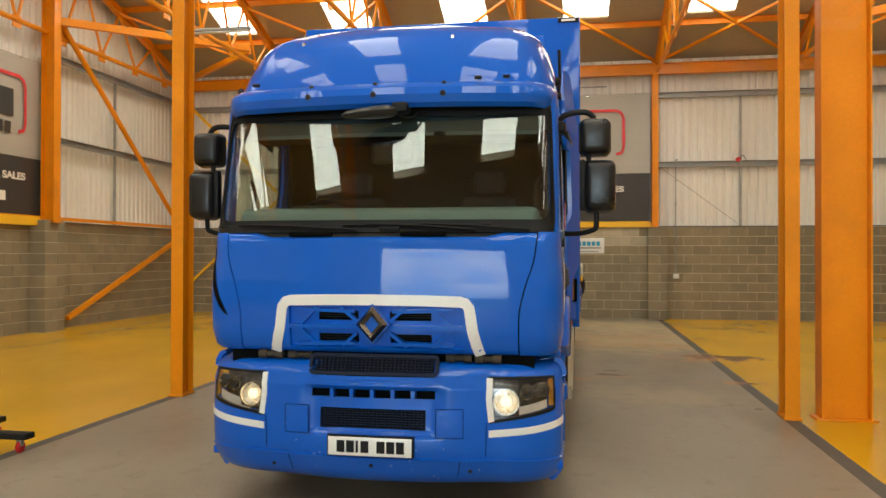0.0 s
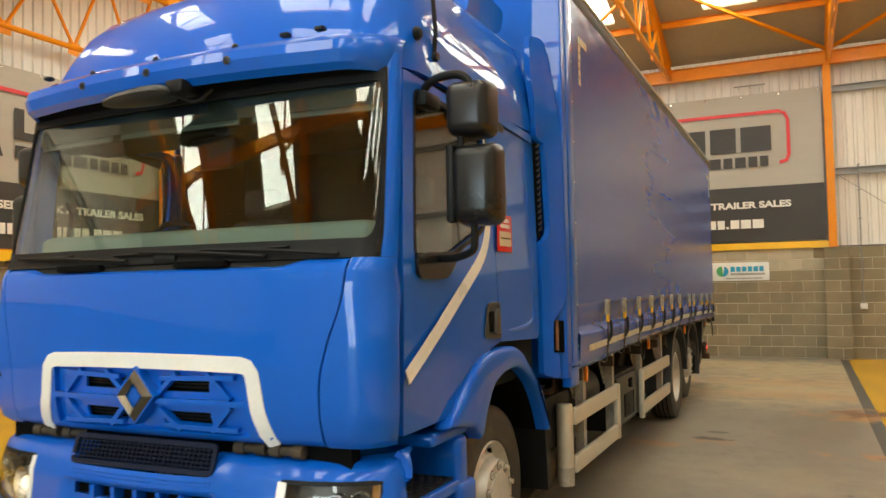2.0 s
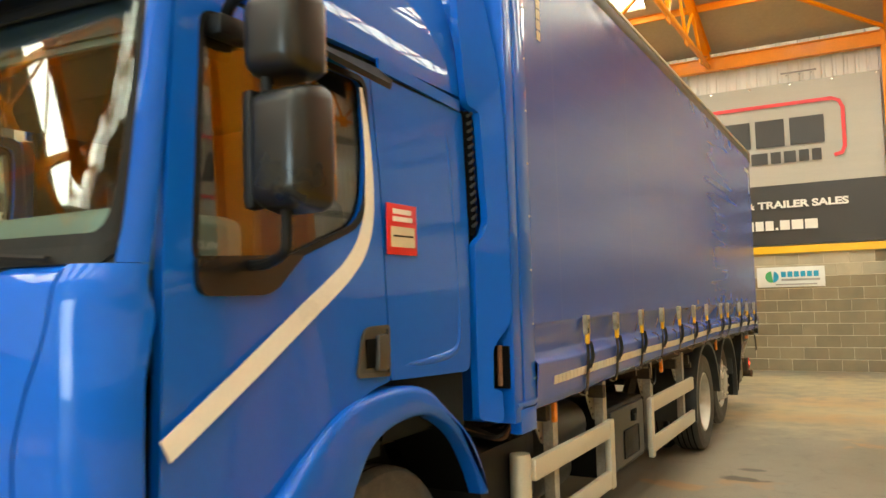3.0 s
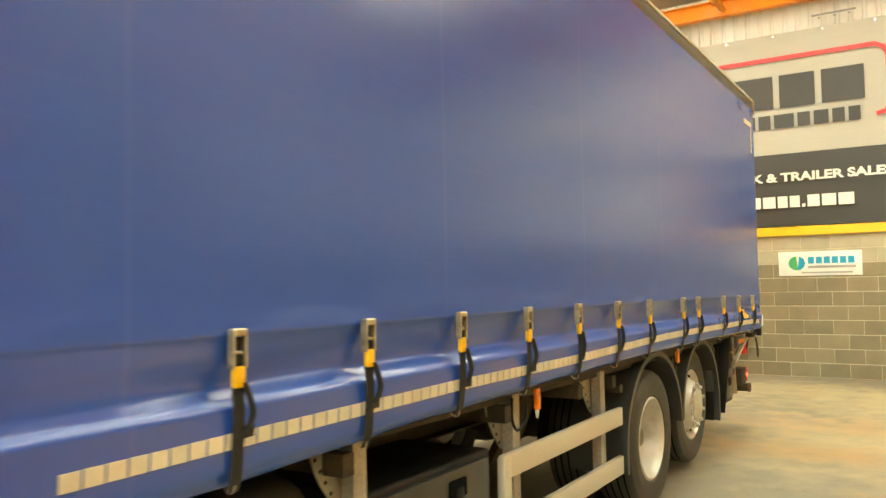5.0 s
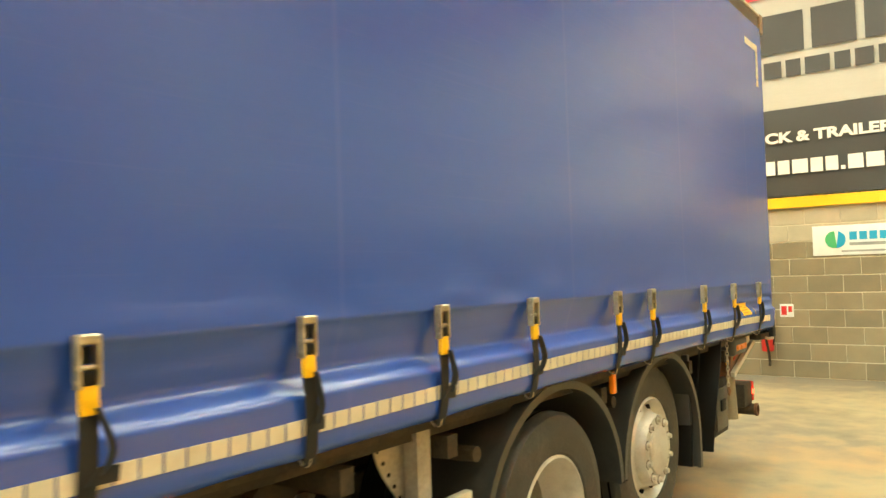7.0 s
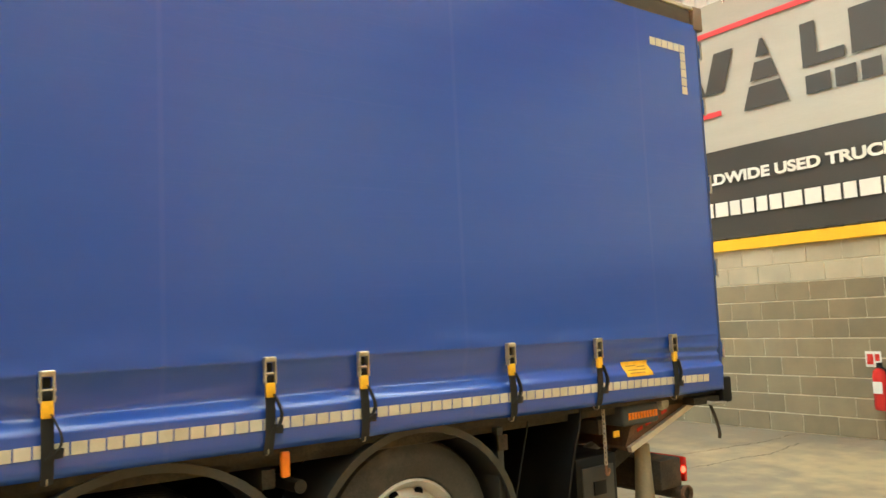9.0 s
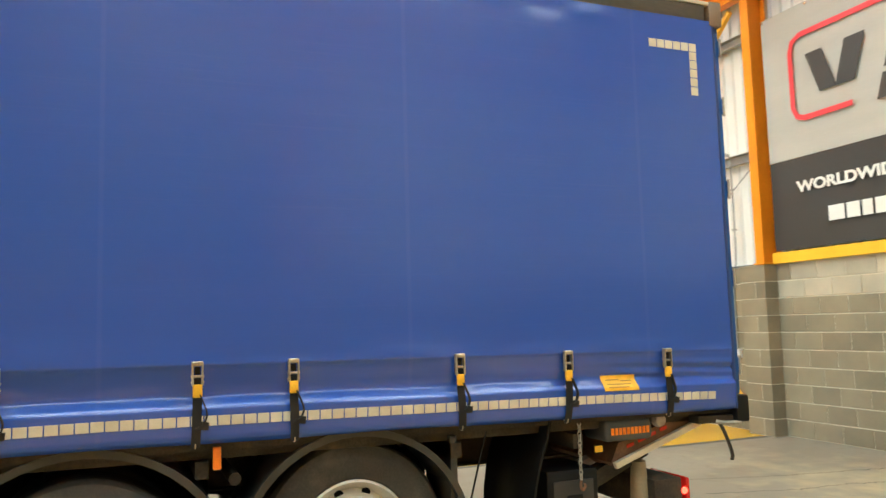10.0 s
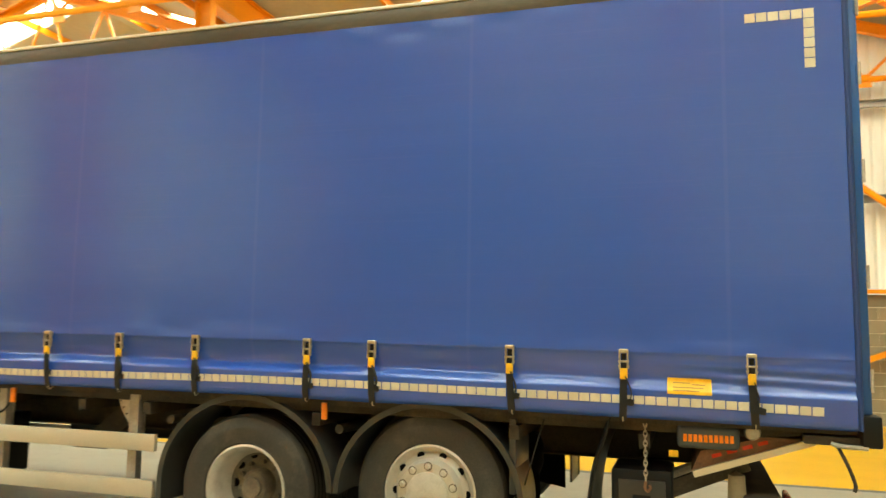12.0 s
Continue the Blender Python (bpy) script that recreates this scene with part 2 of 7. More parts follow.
def floor_material(name, base, stain, rough, amount, coat=0.0, patches=(), vary=0.14, rough_vary=0.12, flecks=0.0):
    """A worn floor: cloudy base, scuffs stretched along the lane, and spills of its own at given places."""
    m = shade(name, base, rough, vary=vary, scale=0.9, fine=75, dirt=stain, dirt_amount=amount, coat=coat, bump=0.08, stretch=(1, 0.55, 1), rough_vary=rough_vary)
    nt = m.node_tree
    b = nt.nodes["Principled BSDF"]
    add, lk = nt.nodes.new, nt.links.new
    geo = add("ShaderNodeNewGeometry")
    colour = b.inputs["Base Color"].links[0].from_socket
    wob = add("ShaderNodeTexNoise")
    wob.inputs["Scale"].default_value, wob.inputs["Detail"].default_value = 3.4, 9
    if flecks:
        # small scuffs and worn spots, hand-sized and smaller
        for size, lo, hi, tone in ((5.5, 0.56, 0.66, 0.72), (17.0, 0.60, 0.70, 0.66), (9.0, 0.60, 0.72, 1.28)):
            fl, fr, fm = add("ShaderNodeTexNoise"), add("ShaderNodeMapRange"), add("ShaderNodeMix")
            fl.inputs["Scale"].default_value, fl.inputs["Detail"].default_value, fl.inputs["Roughness"].default_value = size, 7, 0.62
            fl.inputs["Distortion"].default_value = 0.6 if tone < 1 else 0.2
            lk(geo.outputs["Position"], fl.inputs["Vector"])
            fr.inputs["From Min"].default_value, fr.inputs["From Max"].default_value = lo, hi
            fr.inputs["To Max"].default_value = flecks
            lk(fl.outputs["Fac"], fr.inputs["Value"])
            fm.data_type, fm.blend_type = "RGBA", "MULTIPLY"
            lk(fr.outputs[0], fm.inputs["Factor"])
            lk(colour, fm.inputs["A"])
            fm.inputs["B"].default_value = (tone, tone * 0.98, tone * 0.94, 1)
            colour = fm.outputs["Result"]
    lk(geo.outputs["Position"], wob.inputs["Vector"])
    for (px, py, rx, ry, col, amt) in patches:
        sub = add("ShaderNodeVectorMath")
        sub.operation = "SUBTRACT"
        lk(geo.outputs["Position"], sub.inputs[0])
        sub.inputs[1].default_value = (px, py, 0)
        div = add("ShaderNodeVectorMath")
        div.operation = "DIVIDE"
        lk(sub.outputs[0], div.inputs[0])
        div.inputs[1].default_value = (rx, ry, 1)
        ln = add("ShaderNodeVectorMath")
        ln.operation = "LENGTH"
        lk(div.outputs[0], ln.inputs[0])
        ad = add("ShaderNodeMath")
        ad.operation = "MULTIPLY_ADD"
        lk(wob.outputs["Fac"], ad.inputs[0])
        ad.inputs[1].default_value = 3.2
        lk(ln.outputs["Value"], ad.inputs[2])
        rg = add("ShaderNodeMapRange")
        rg.inputs["From Min"].default_value, rg.inputs["From Max"].default_value = (1.6, 3.0) if rx > 0.9 else (2.05, 2.5)
        rg.inputs["To Min"].default_value, rg.inputs["To Max"].default_value = amt, 0.0
        lk(ad.outputs[0], rg.inputs["Value"])
        mx = add("ShaderNodeMix")
        mx.data_type = "RGBA"
        lk(rg.outputs[0], mx.inputs["Factor"])
        lk(colour, mx.inputs["A"])
        mx.inputs["B"].default_value = (*col, 1)
        colour = mx.outputs["Result"]
    lk(colour, b.inputs["Base Color"])
    return m


OCHRE, PALE, OIL = (0.44, 0.22, 0.07), (0.52, 0.42, 0.24), (0.05, 0.04, 0.03)
RUSTY = (0.17, 0.07, 0.03)
KERB_SPILLS = [(3.32, 8.1, 0.85, 0.55, OCHRE, 0.75), (3.36, 8.25, 0.60, 0.34, RUSTY, 0.85), (3.2, 5.7, 0.50, 0.16, OCHRE, 0.85), (3.34, 5.66, 0.22, 0.10, RUSTY, 0.8)]
CONCRETE = floor_material("worn_concrete", (0.262, 0.224, 0.168), (0.165, 0.138, 0.100), 0.42, 0.5, vary=0.13, flecks=0.5, patches=[
    (2.3, 10.3, 2.2, 1.5, PALE, 0.75), (2.4, 13.2, 2.2, 1.4, PALE, 0.7), (0.5, 14.2, 2.2, 0.8, PALE, 0.7), (2.3, 4.6, 1.0, 0.6, PALE, 0.3),
    (2.3, 9.75, 1.9, 0.42, OCHRE, 0.55), (2.35, 11.3, 1.5, 0.6, OCHRE, 0.45), (1.15, 5.7, 0.35, 0.16, OCHRE, 0.6), (1.66, 6.0, 0.34, 0.16, OCHRE, 0.5),
    (1.66, 6.12, 0.24, 0.11, OIL, 0.85), (1.72, 6.5, 0.12, 0.07, OIL, 0.7), (2.88, 4.19, 0.06, 0.05, OIL, 0.9), (3.12, 3.99, 0.04, 0.04, OIL, 0.9)] + KERB_SPILLS)
YELLOWFLOOR = floor_material("yellow_floor_paint", (0.69, 0.38, 0.010), (0.62, 0.335, 0.012), 0.22, 0.10, rough_vary=0.03, coat=0.12, vary=0.06, flecks=0.12, patches=KERB_SPILLS + [
    (3.75, 8.2, 0.5, 0.35, RUSTY, 0.85)])
KERBLINE = floor_material("dark_floor_line", (0.085, 0.075, 0.062), (0.15, 0.125, 0.09), 0.6, 0.5, vary=0.25, patches=KERB_SPILLS)


# ---- mesh helpers ----
def link_mesh(name, bm, m, sharp=0.6):
    """Turns a bmesh into one object, smooth but for its sharp edges."""
    bm.normal_update()
    for f in bm.faces:
        f.smooth = True
    for e in bm.edges:
        if len(e.link_faces) != 2 or e.calc_face_angle(0.0) > sharp:
            e.smooth = False
    me = bpy.data.meshes.new(name)
    bm.to_mesh(me)
    bm.free()
    me.materials.append(m)
    return new(name, me)


def part(name, bm, m, parent, label="", sharp=0.6):
    ob = link_mesh(name, bm, m, sharp)
    ob.parent = parent
    return tagged(ob, label=label) if label else ob


def thing(name, label, category, group="", kind="", loc=(0, 0, 0)):
    ob = new(name)
    ob.location = loc
    ob.empty_display_size = 0.1
    return tagged(ob, label, category, group, kind)


def struct(name, bm, m, label, sharp=0.6):
    return tagged(link_mesh(name, bm, m, sharp), label=label, kind="structure")


def add_box(bm, a, b, bevel=0.0, seg=2):
    x0, y0, z0 = (min(p, q) for p, q in zip(a, b))
    x1, y1, z1 = (max(p, q) for p, q in zip(a, b))
    v = [bm.verts.new(p) for p in ((x0, y0, z0), (x1, y0, z0), (x1, y1, z0), (x0, y1, z0), (x0, y0, z1), (x1, y0, z1), (x1, y1, z1), (x0, y1, z1))]
    fs = [bm.faces.new([v[i] for i in q]) for q in ((3, 2, 1, 0), (4, 5, 6, 7), (0, 1, 5, 4), (1, 2, 6, 5), (2, 3, 7, 6), (3, 0, 4, 7))]
    if bevel:
        es = list({e for f in fs for e in f.edges})
        bmesh.ops.bevel(bm, geom=es, offset=bevel, segments=seg, profile=0.5, affect="EDGES")


def box_mesh(a, b, bevel=0.0, seg=2):
    bm = bmesh.new()
    add_box(bm, a, b, bevel, seg)
    return bm


def basis(d):
    d = Vector(d).normalized()
    up = Vector((0, 0, 1)) if abs(d.z) < 0.95 else Vector((0, 1, 0))
    s = d.cross(up).normalized()
    return d, s, s.cross(d).normalized()


def add_section(bm, p0, p1, poly, twist=None):
    """A straight bar of any cross-section between two points: poly in (side, up)."""
    p0, p1 = Vector(p0), Vector(p1)
    d, s, u = basis(p1 - p0)
    if twist is not None:
        u = Vector(twist).normalized()
        s = d.cross(u).normalized()
        u = s.cross(d).normalized()
    rings = [[bm.verts.new(p + s * a + u * b) for a, b in poly] for p in (p0, p1)]
    n = len(poly)
    for i in range(n):
        bm.faces.new((rings[0][i], rings[0][(i + 1) % n], rings[1][(i + 1) % n], rings[1][i]))
    bm.faces.new(rings[0][::-1])
    bm.faces.new(rings[1])
    bmesh.ops.recalc_face_normals(bm, faces=list({f for r in rings for v in r for f in v.link_faces}))


def i_poly(w, h, tf=0.014, tw=0.01):
    a, b, c = w / 2, h / 2, tw / 2
    return [(-a, -b), (a, -b), (a, -b + tf), (c, -b + tf), (c, b - tf), (a, b - tf), (a, b), (-a, b), (-a, b - tf), (-c, b - tf), (-c, -b + tf), (-a, -b + tf)]


def r_poly(w, h):
    return [(-w / 2, -h / 2), (w / 2, -h / 2), (w / 2, h / 2), (-w / 2, h / 2)]


def c_poly(w, h, t=0.004):
    return [(-w / 2, -h / 2), (w / 2, -h / 2), (w / 2, -h / 2 + t), (-w / 2 + t, -h / 2 + t), (-w / 2 + t, h / 2 - t), (w / 2, h / 2 - t), (w / 2, h / 2), (-w / 2, h / 2)]


def add_tube(bm, pts, r, seg=10, cap=True):
    pts = [Vector(p) for p in pts]
    rings = []
    s = None
    for i, p in enumerate(pts):
        d = (pts[min(i + 1, len(pts) - 1)] - pts[max(i - 1, 0)]).normalized()
        if s is None:
            _, s, u = basis(d)
        else:
            s = (s - d * s.dot(d)).normalized()
            u = s.cross(d).normalized()
        rings.append([bm.verts.new(p + (s * math.cos(k * 2 * math.pi / seg) + u * math.sin(k * 2 * math.pi / seg)) * r) for k in range(seg)])
    made = []
    for a, b in zip(rings, rings[1:]):
        for k in range(seg):
            made.append(bm.faces.new((a[k], a[(k + 1) % seg], b[(k + 1) % seg], b[k])))
    if cap:
        made += [bm.faces.new(rings[0][::-1]), bm.faces.new(rings[-1])]
    bmesh.ops.recalc_face_normals(bm, faces=made)


def tube_mesh(pts, r, seg=10):
    bm = bmesh.new()
    add_tube(bm, pts, r, seg)
    return bm


def bend(pts, n=6):
    """A smooth line through given points."""
    pts = [Vector(p) for p in pts]
    ext = [pts[0] * 2 - pts[1], *pts, pts[-1] * 2 - pts[-2]]
    out = []
    for a, b, c, d in zip(ext, ext[1:], ext[2:], ext[3:]):
        for k in range(n):
            t = k / n
            out.append(0.5 * ((2 * b) + (c - a) * t + (2 * a - 5 * b + 4 * c - d) * t * t + (3 * b - a - 3 * c + d) * t ** 3))
    return out + [pts[-1]]


def add_lathe(bm, prof, c, axis="x", seg=40, closed=False):
    """Turns (radius, along) pairs round an axis through c."""
    c = Vector(c)
    ax = {"x": (Vector((1, 0, 0)), Vector((0, 1, 0)), Vector((0, 0, 1))), "y": (Vector((0, 1, 0)), Vector((0, 0, 1)), Vector((1, 0, 0))),
          "z": (Vector((0, 0, 1)), Vector((1, 0, 0)), Vector((0, 1, 0)))}[axis]
    rings = []
    for r, h in prof:
        if r < 1e-6:
            rings.append([bm.verts.new(c + ax[0] * h)])
        else:
            rings.append([bm.verts.new(c + ax[0] * h + (ax[1] * math.cos(k * 2 * math.pi / seg) + ax[2] * math.sin(k * 2 * math.pi / seg)) * r) for k in range(seg)])
    made = []
    for a, b in zip(rings, rings[1:] + ([rings[0]] if closed else [])):
        for k in range(seg):
            k2 = (k + 1) % seg
            if len(a) == 1 and len(b) == 1:
                continue
            if len(a) == 1:
                made.append(bm.faces.new((a[0], b[k2], b[k])))
            elif len(b) == 1:
                made.append(bm.faces.new((a[k], a[k2], b[0])))
            else:
                made.append(bm.faces.new((a[k], a[k2], b[k2], b[k])))
    bmesh.ops.recalc_face_normals(bm, faces=made)


def lathe_mesh(prof, c, axis="x", seg=40, closed=False):
    bm = bmesh.new()
    add_lathe(bm, prof, c, axis, seg, closed)
    return bm


def add_prism(bm, poly, axis, lo, hi, holes=()):
    """Extrudes a 2D outline along x (poly in y, z), y (poly in x, z) or z (poly in x, y)."""
    def place(a, b, h):
        return {"x": (h, a, b), "y": (a, h, b), "z": (a, b, h)}[axis]
    if not holes:
        lows, highs = ([bm.verts.new(place(a, b, h)) for a, b in poly] for h in (lo, hi))
        n = len(poly)
        made = [bm.faces.new((lows[i], lows[(i + 1) % n], highs[(i + 1) % n], highs[i])) for i in range(n)]
        made += [bm.faces.new(lows[::-1]), bm.faces.new(highs)]
        bmesh.ops.recalc_face_normals(bm, faces=made)
        return
    loops = [poly, *holes]
    made = []
    for h in (lo, hi):
        es = []
        for lp in loops:
            vs = [bm.verts.new(place(a, b, h)) for a, b in lp]
            es += [bm.edges.new((vs[i], vs[(i + 1) % len(vs)])) for i in range(len(vs))]
        res = bmesh.ops.triangle_fill(bm, edges=es, use_beauty=True)
        made += [g for g in res["geom"] if isinstance(g, bmesh.types.BMFace)]
        if h == lo:
            low_edges = es
        else:
            for e0, e1 in zip(low_edges, es):
                made.append(bm.faces.new((e0.verts[0], e0.verts[1], e1.verts[1], e1.verts[0])))
    bmesh.ops.recalc_face_normals(bm, faces=made)


def prism_mesh(poly, axis, lo, hi, holes=(), bevel=0.0):
    bm = bmesh.new()
    add_prism(bm, poly, axis, lo, hi, holes)
    if bevel:
        bmesh.ops.bevel(bm, geom=[e for e in bm.edges if e.calc_face_angle(0) > 0.5], offset=bevel, segments=2, profile=0.5, affect="EDGES")
    return bm


def round_poly(pts, r, n=5):
    """A polygon with rounded corners."""
    out = []
    k = len(pts)
    for i in range(k):
        a, b, c = Vector(pts[i - 1]), Vector(pts[i]), Vector(pts[(i + 1) % k])
        rr = r[i] if isinstance(r, (list, tuple)) else r
        d0, d1 = (a - b), (c - b)
        rr = min(rr, d0.length * 0.49, d1.length * 0.49)
        p0, p1 = b + d0.normalized() * rr, b + d1.normalized() * rr
        for j in range(n + 1):
            t = j / n
            q = p0 * (1 - t) ** 2 + b * 2 * t * (1 - t) + p1 * t * t
            out.append((q.x, q.y))
    return out


def words(name, text, x0, x1, z0, z1, m, parent, turn, depth=0.004, bold=0.02):
    """Lettering stretched to a given width and height, standing at the pose turn (x along, z up, facing -y)."""
    cu = bpy.data.curves.new(name, "FONT")
    cu.body, cu.extrude, cu.offset = text, 0.002, bold
    ob = new(name, cu)
    bpy.context.view_layer.update()
    me = bpy.data.meshes.new_from_object(ob.evaluated_get(bpy.context.evaluated_depsgraph_get()))
    bpy.data.objects.remove(ob)
    bpy.data.curves.remove(cu)
    co = np.empty(len(me.vertices) * 3)
    me.vertices.foreach_get("co", co)
    co = co.reshape(-1, 3)
    lo, hi = co.min(0), co.max(0)
    out = np.empty_like(co)
    out[:, 0] = x0 + (co[:, 0] - lo[0]) / (hi[0] - lo[0]) * (x1 - x0)
    out[:, 2] = z0 + (co[:, 1] - lo[1]) / (hi[1] - lo[1]) * (z1 - z0)
    out[:, 1] = -(co[:, 2] - lo[2]) / max(1e-6, hi[2] - lo[2]) * depth
    me.vertices.foreach_set("co", out.ravel())
    me.transform(turn)
    me.materials.clear()
    me.materials.append(m)
    ob = new(name, me)
    ob.parent = parent
    return ob


# ---- the hall ----
XL, XR, YB, YF = -9.95, 9.95, 15.78, -20.7
WALLTOP, EAVE, COURSE = 2.33, 6.5, 0.233
SPANS = [(3.7, 15.9), (-8.5, 3.7), (-20.7, -8.5)]
RISE = 2.0


def roof_z(y):
    for a, b in SPANS:
        if a <= y <= b:
            return EAVE + RISE * (1 - abs(y - (a + b) / 2) / ((b - a) / 2))
    return EAVE


# floor: one concrete lane between two yellow painted bays
def floor_sheet(name, x0, x1, m, label, z=0.0):
    bm = bmesh.new()
    nx, ny = max(1, int((x1 - x0) / 0.8)), 46
    g = [[bm.verts.new((x0 + (x1 - x0) * i / nx, YF - 0.3 + (16.3 - YF) * j / ny, z)) for i in range(nx + 1)] for j in range(ny + 1)]
    for j in range(ny):
        for i in range(nx):
            bm.faces.new((g[j][i], g[j][i + 1], g[j + 1][i + 1], g[j + 1][i]))
    return struct(name, bm, m, label)


floor_sheet("floor", -3.21, 3.235, CONCRETE, "worn grey concrete lane with rusty spills")
floor_sheet("floor_yellow_west", XL - 0.3, -3.33, YELLOWFLOOR, "glossy yellow painted floor bay")
floor_sheet("floor_yellow_east", 3.375, XR + 0.3, YELLOWFLOOR, "glossy yellow painted floor bay")
floor_sheet("floor_line_west", -3.33, -3.21, KERBLINE, "dark line between concrete and yellow floor")
floor_sheet("floor_line_east", 3.235, 3.375, KERBLINE, "dark line between concrete and yellow floor")
struct("ground", box_mesh((-400, -400, -0.3), (400, YF - 0.3, -0.02)), CONCRETE, "grey yard outside the open door")

# fine cracks in the concrete near the far wall
def floor_crack(path, seed):
    rnd = random.Random(seed)
    bm_ = bmesh.new()
    prev = None
    for (x0, y0), (x1, y1) in zip(path, path[1:]):
        n_ = 14
        for k in range(n_ + 1):
            f = k / n_
            x, y = x0 + (x1 - x0) * f + rnd.uniform(-0.02, 0.02), y0 + (y1 - y0) * f
            w = rnd.uniform(0.004, 0.012)
            cur_ = [bm_.verts.new((x - w, y, 0.0015)), bm_.verts.new((x + w, y, 0.0015))]
            if prev:
                bm_.faces.new((prev[0], prev[1], cur_[1], cur_[0]))
            prev = cur_
    return struct("floor_crack", bm_, KERBLINE, "fine dark crack in the concrete floor")


floor_crack([(-1.6, 12.4), (-1.20, 13.7), (-1.11, 14.1), (-0.95, 15.0), (-0.98, 15.6)], 4)
floor_crack([(-0.9, 12.5), (-0.63, 13.35), (-0.60, 13.9), (-0.49, 14.3), (-0.62, 15.1)], 5)

# cladding above the block walls: ribbed sheets
def ribbed(length, height_at, z0, pitch=0.2, depth=0.035):
    prof = []
    n = int(length / pitch)
    for i in range(n):
        a = i * pitch
        prof += [(a, 0), (a + pitch * 0.58, 0), (a + pitch * 0.68, depth), (a + pitch * 0.9, depth)]
    prof.append((length, 0))
    return prof


def clad_wall(name, p0, direction, length, top, z0, label, inward):
    bm = bmesh.new()
    d, nrm = Vector(direction), Vector(inward)
    low, high = [], []
    for a, b in ribbed(length, top, z0):
        p = Vector(p0) + d * a - nrm * b
        low.append(bm.verts.new((p.x, p.y, z0)))
        high.append(bm.verts.new((p.x, p.y, top(p))))
    for i in range(len(low) - 1):
        bm.faces.new((low[i], low[i + 1], high[i + 1], high[i]))
    back = [bm.verts.new(Vector((*(Vector(p0) + d * a - nrm * 0.12).xy, z))) for a, z in ((0, z0), (length, z0))]
    tops = [bm.verts.new(Vector((*(Vector(p0) + d * a - nrm * 0.12).xy, top(Vector(p0) + d * a)))) for a in (0, length)]
    bm.faces.new((back[0], back[1], tops[1], tops[0]))
    return struct(name, bm, CLAD, label, sharp=0.3)


clad_wall("wall_cladding_north", (XL - 0.30, YB + 0.16, 0), (1, 0, 0), XR - XL + 0.60, lambda p: EAVE + 0.35, WALLTOP - 0.1, "ribbed cream metal cladding above block wall", (0, -1, 0))
clad_wall("wall_cladding_west", (XL - 0.08, YF, 0), (0, 1, 0), YB + 0.4 - YF, lambda p: roof_z(p.y) + 0.1, WALLTOP - 0.1, "ribbed cream metal cladding of the gable", (1, 0, 0))
clad_wall("wall_cladding_east", (XR + 0.08, YF, 0), (0, 1, 0), YB + 0.4 - YF, lambda p: roof_z(p.y) + 0.1, WALLTOP - 0.1, "ribbed cream metal cladding of the gable", (-1, 0, 0))

# front wall behind the walk, with its open vehicle door
bm = bmesh.new()
add_prism(bm, [(XL - 0.2, 0), (XR + 0.2, 0), (XR + 0.2, EAVE + 0.3), (XL - 0.2, EAVE + 0.3)], "y", YF - 0.25, YF, holes=[[(-5.0, 0.002), (3.6, 0.002), (3.6, 5.9), (-5.0, 5.9)]])
struct("wall_south", bm, CLAD, "cream wall with an open vehicle door")

# the day outside the open door: bright broken cloud over a dark line of trees
def outdoors():
    m = bpy.data.materials.new("day_outside")
    m.use_nodes = True
    nt = m.node_tree
    add, lk_ = nt.nodes.new, nt.links.new
    b = nt.nodes["Principled BSDF"]
    b.inputs["Base Color"].default_value = (0, 0, 0, 1)
    geo, mp, nz, cr = add("ShaderNodeNewGeometry"), add("ShaderNodeMapping"), add("ShaderNodeTexNoise"), add("ShaderNodeValToRGB")
    mp.inputs["Scale"].default_value = (0.35, 1, 1.1)
    lk_(geo.outputs["Position"], mp.inputs["Vector"])
    lk_(mp.outputs[0], nz.inputs["Vector"])
    nz.inputs["Scale"].default_value, nz.inputs["Detail"].default_value = 0.9, 6
    cr.color_ramp.elements[0].position, cr.color_ramp.elements[0].color = 0.40, (0.50, 0.68, 1.0, 1)
    cr.color_ramp.elements[1].position, cr.color_ramp.elements[1].color = 0.62, (1.15, 1.15, 1.12, 1)
    lk_(nz.outputs["Fac"], cr.inputs["Fac"])
    sep, wob, edge, mix = add("ShaderNodeSeparateXYZ"), add("ShaderNodeMath"), add("ShaderNodeMapRange"), add("ShaderNodeMix")
    lk_(geo.outputs["Position"], sep.inputs[0])
    wob.operation = "MULTIPLY_ADD"
    lk_(nz.outputs["Fac"], wob.inputs[0])
    wob.inputs[1].default_value = -2.2
    lk_(sep.outputs["Z"], wob.inputs[2])
    edge.inputs["From Min"].default_value, edge.inputs["From Max"].default_value = 0.05, 0.45
    lk_(wob.outputs[0], edge.inputs["Value"])
    mix.data_type = "RGBA"
    mix.inputs["A"].default_value = (0.10, 0.13, 0.10, 1)
    lk_(edge.outputs[0], mix.inputs["Factor"])
    lk_(cr.outputs[0], mix.inputs["B"])
    lk_(mix.outputs["Result"], b.inputs["Emission Color"])
    b.inputs["Emission Strength"].default_value = DOORLIGHT
    return m


bm = bmesh.new()
bm.faces.new([bm.verts.new(p) for p in ((-6.4, YF - 1.2, -0.02), (-6.4, YF - 1.2, 6.8), (5.0, YF - 1.2, 6.8), (5.0, YF - 1.2, -0.02))])
struct("backdrop", bm, outdoors(), "bright cloudy day outside the open door")

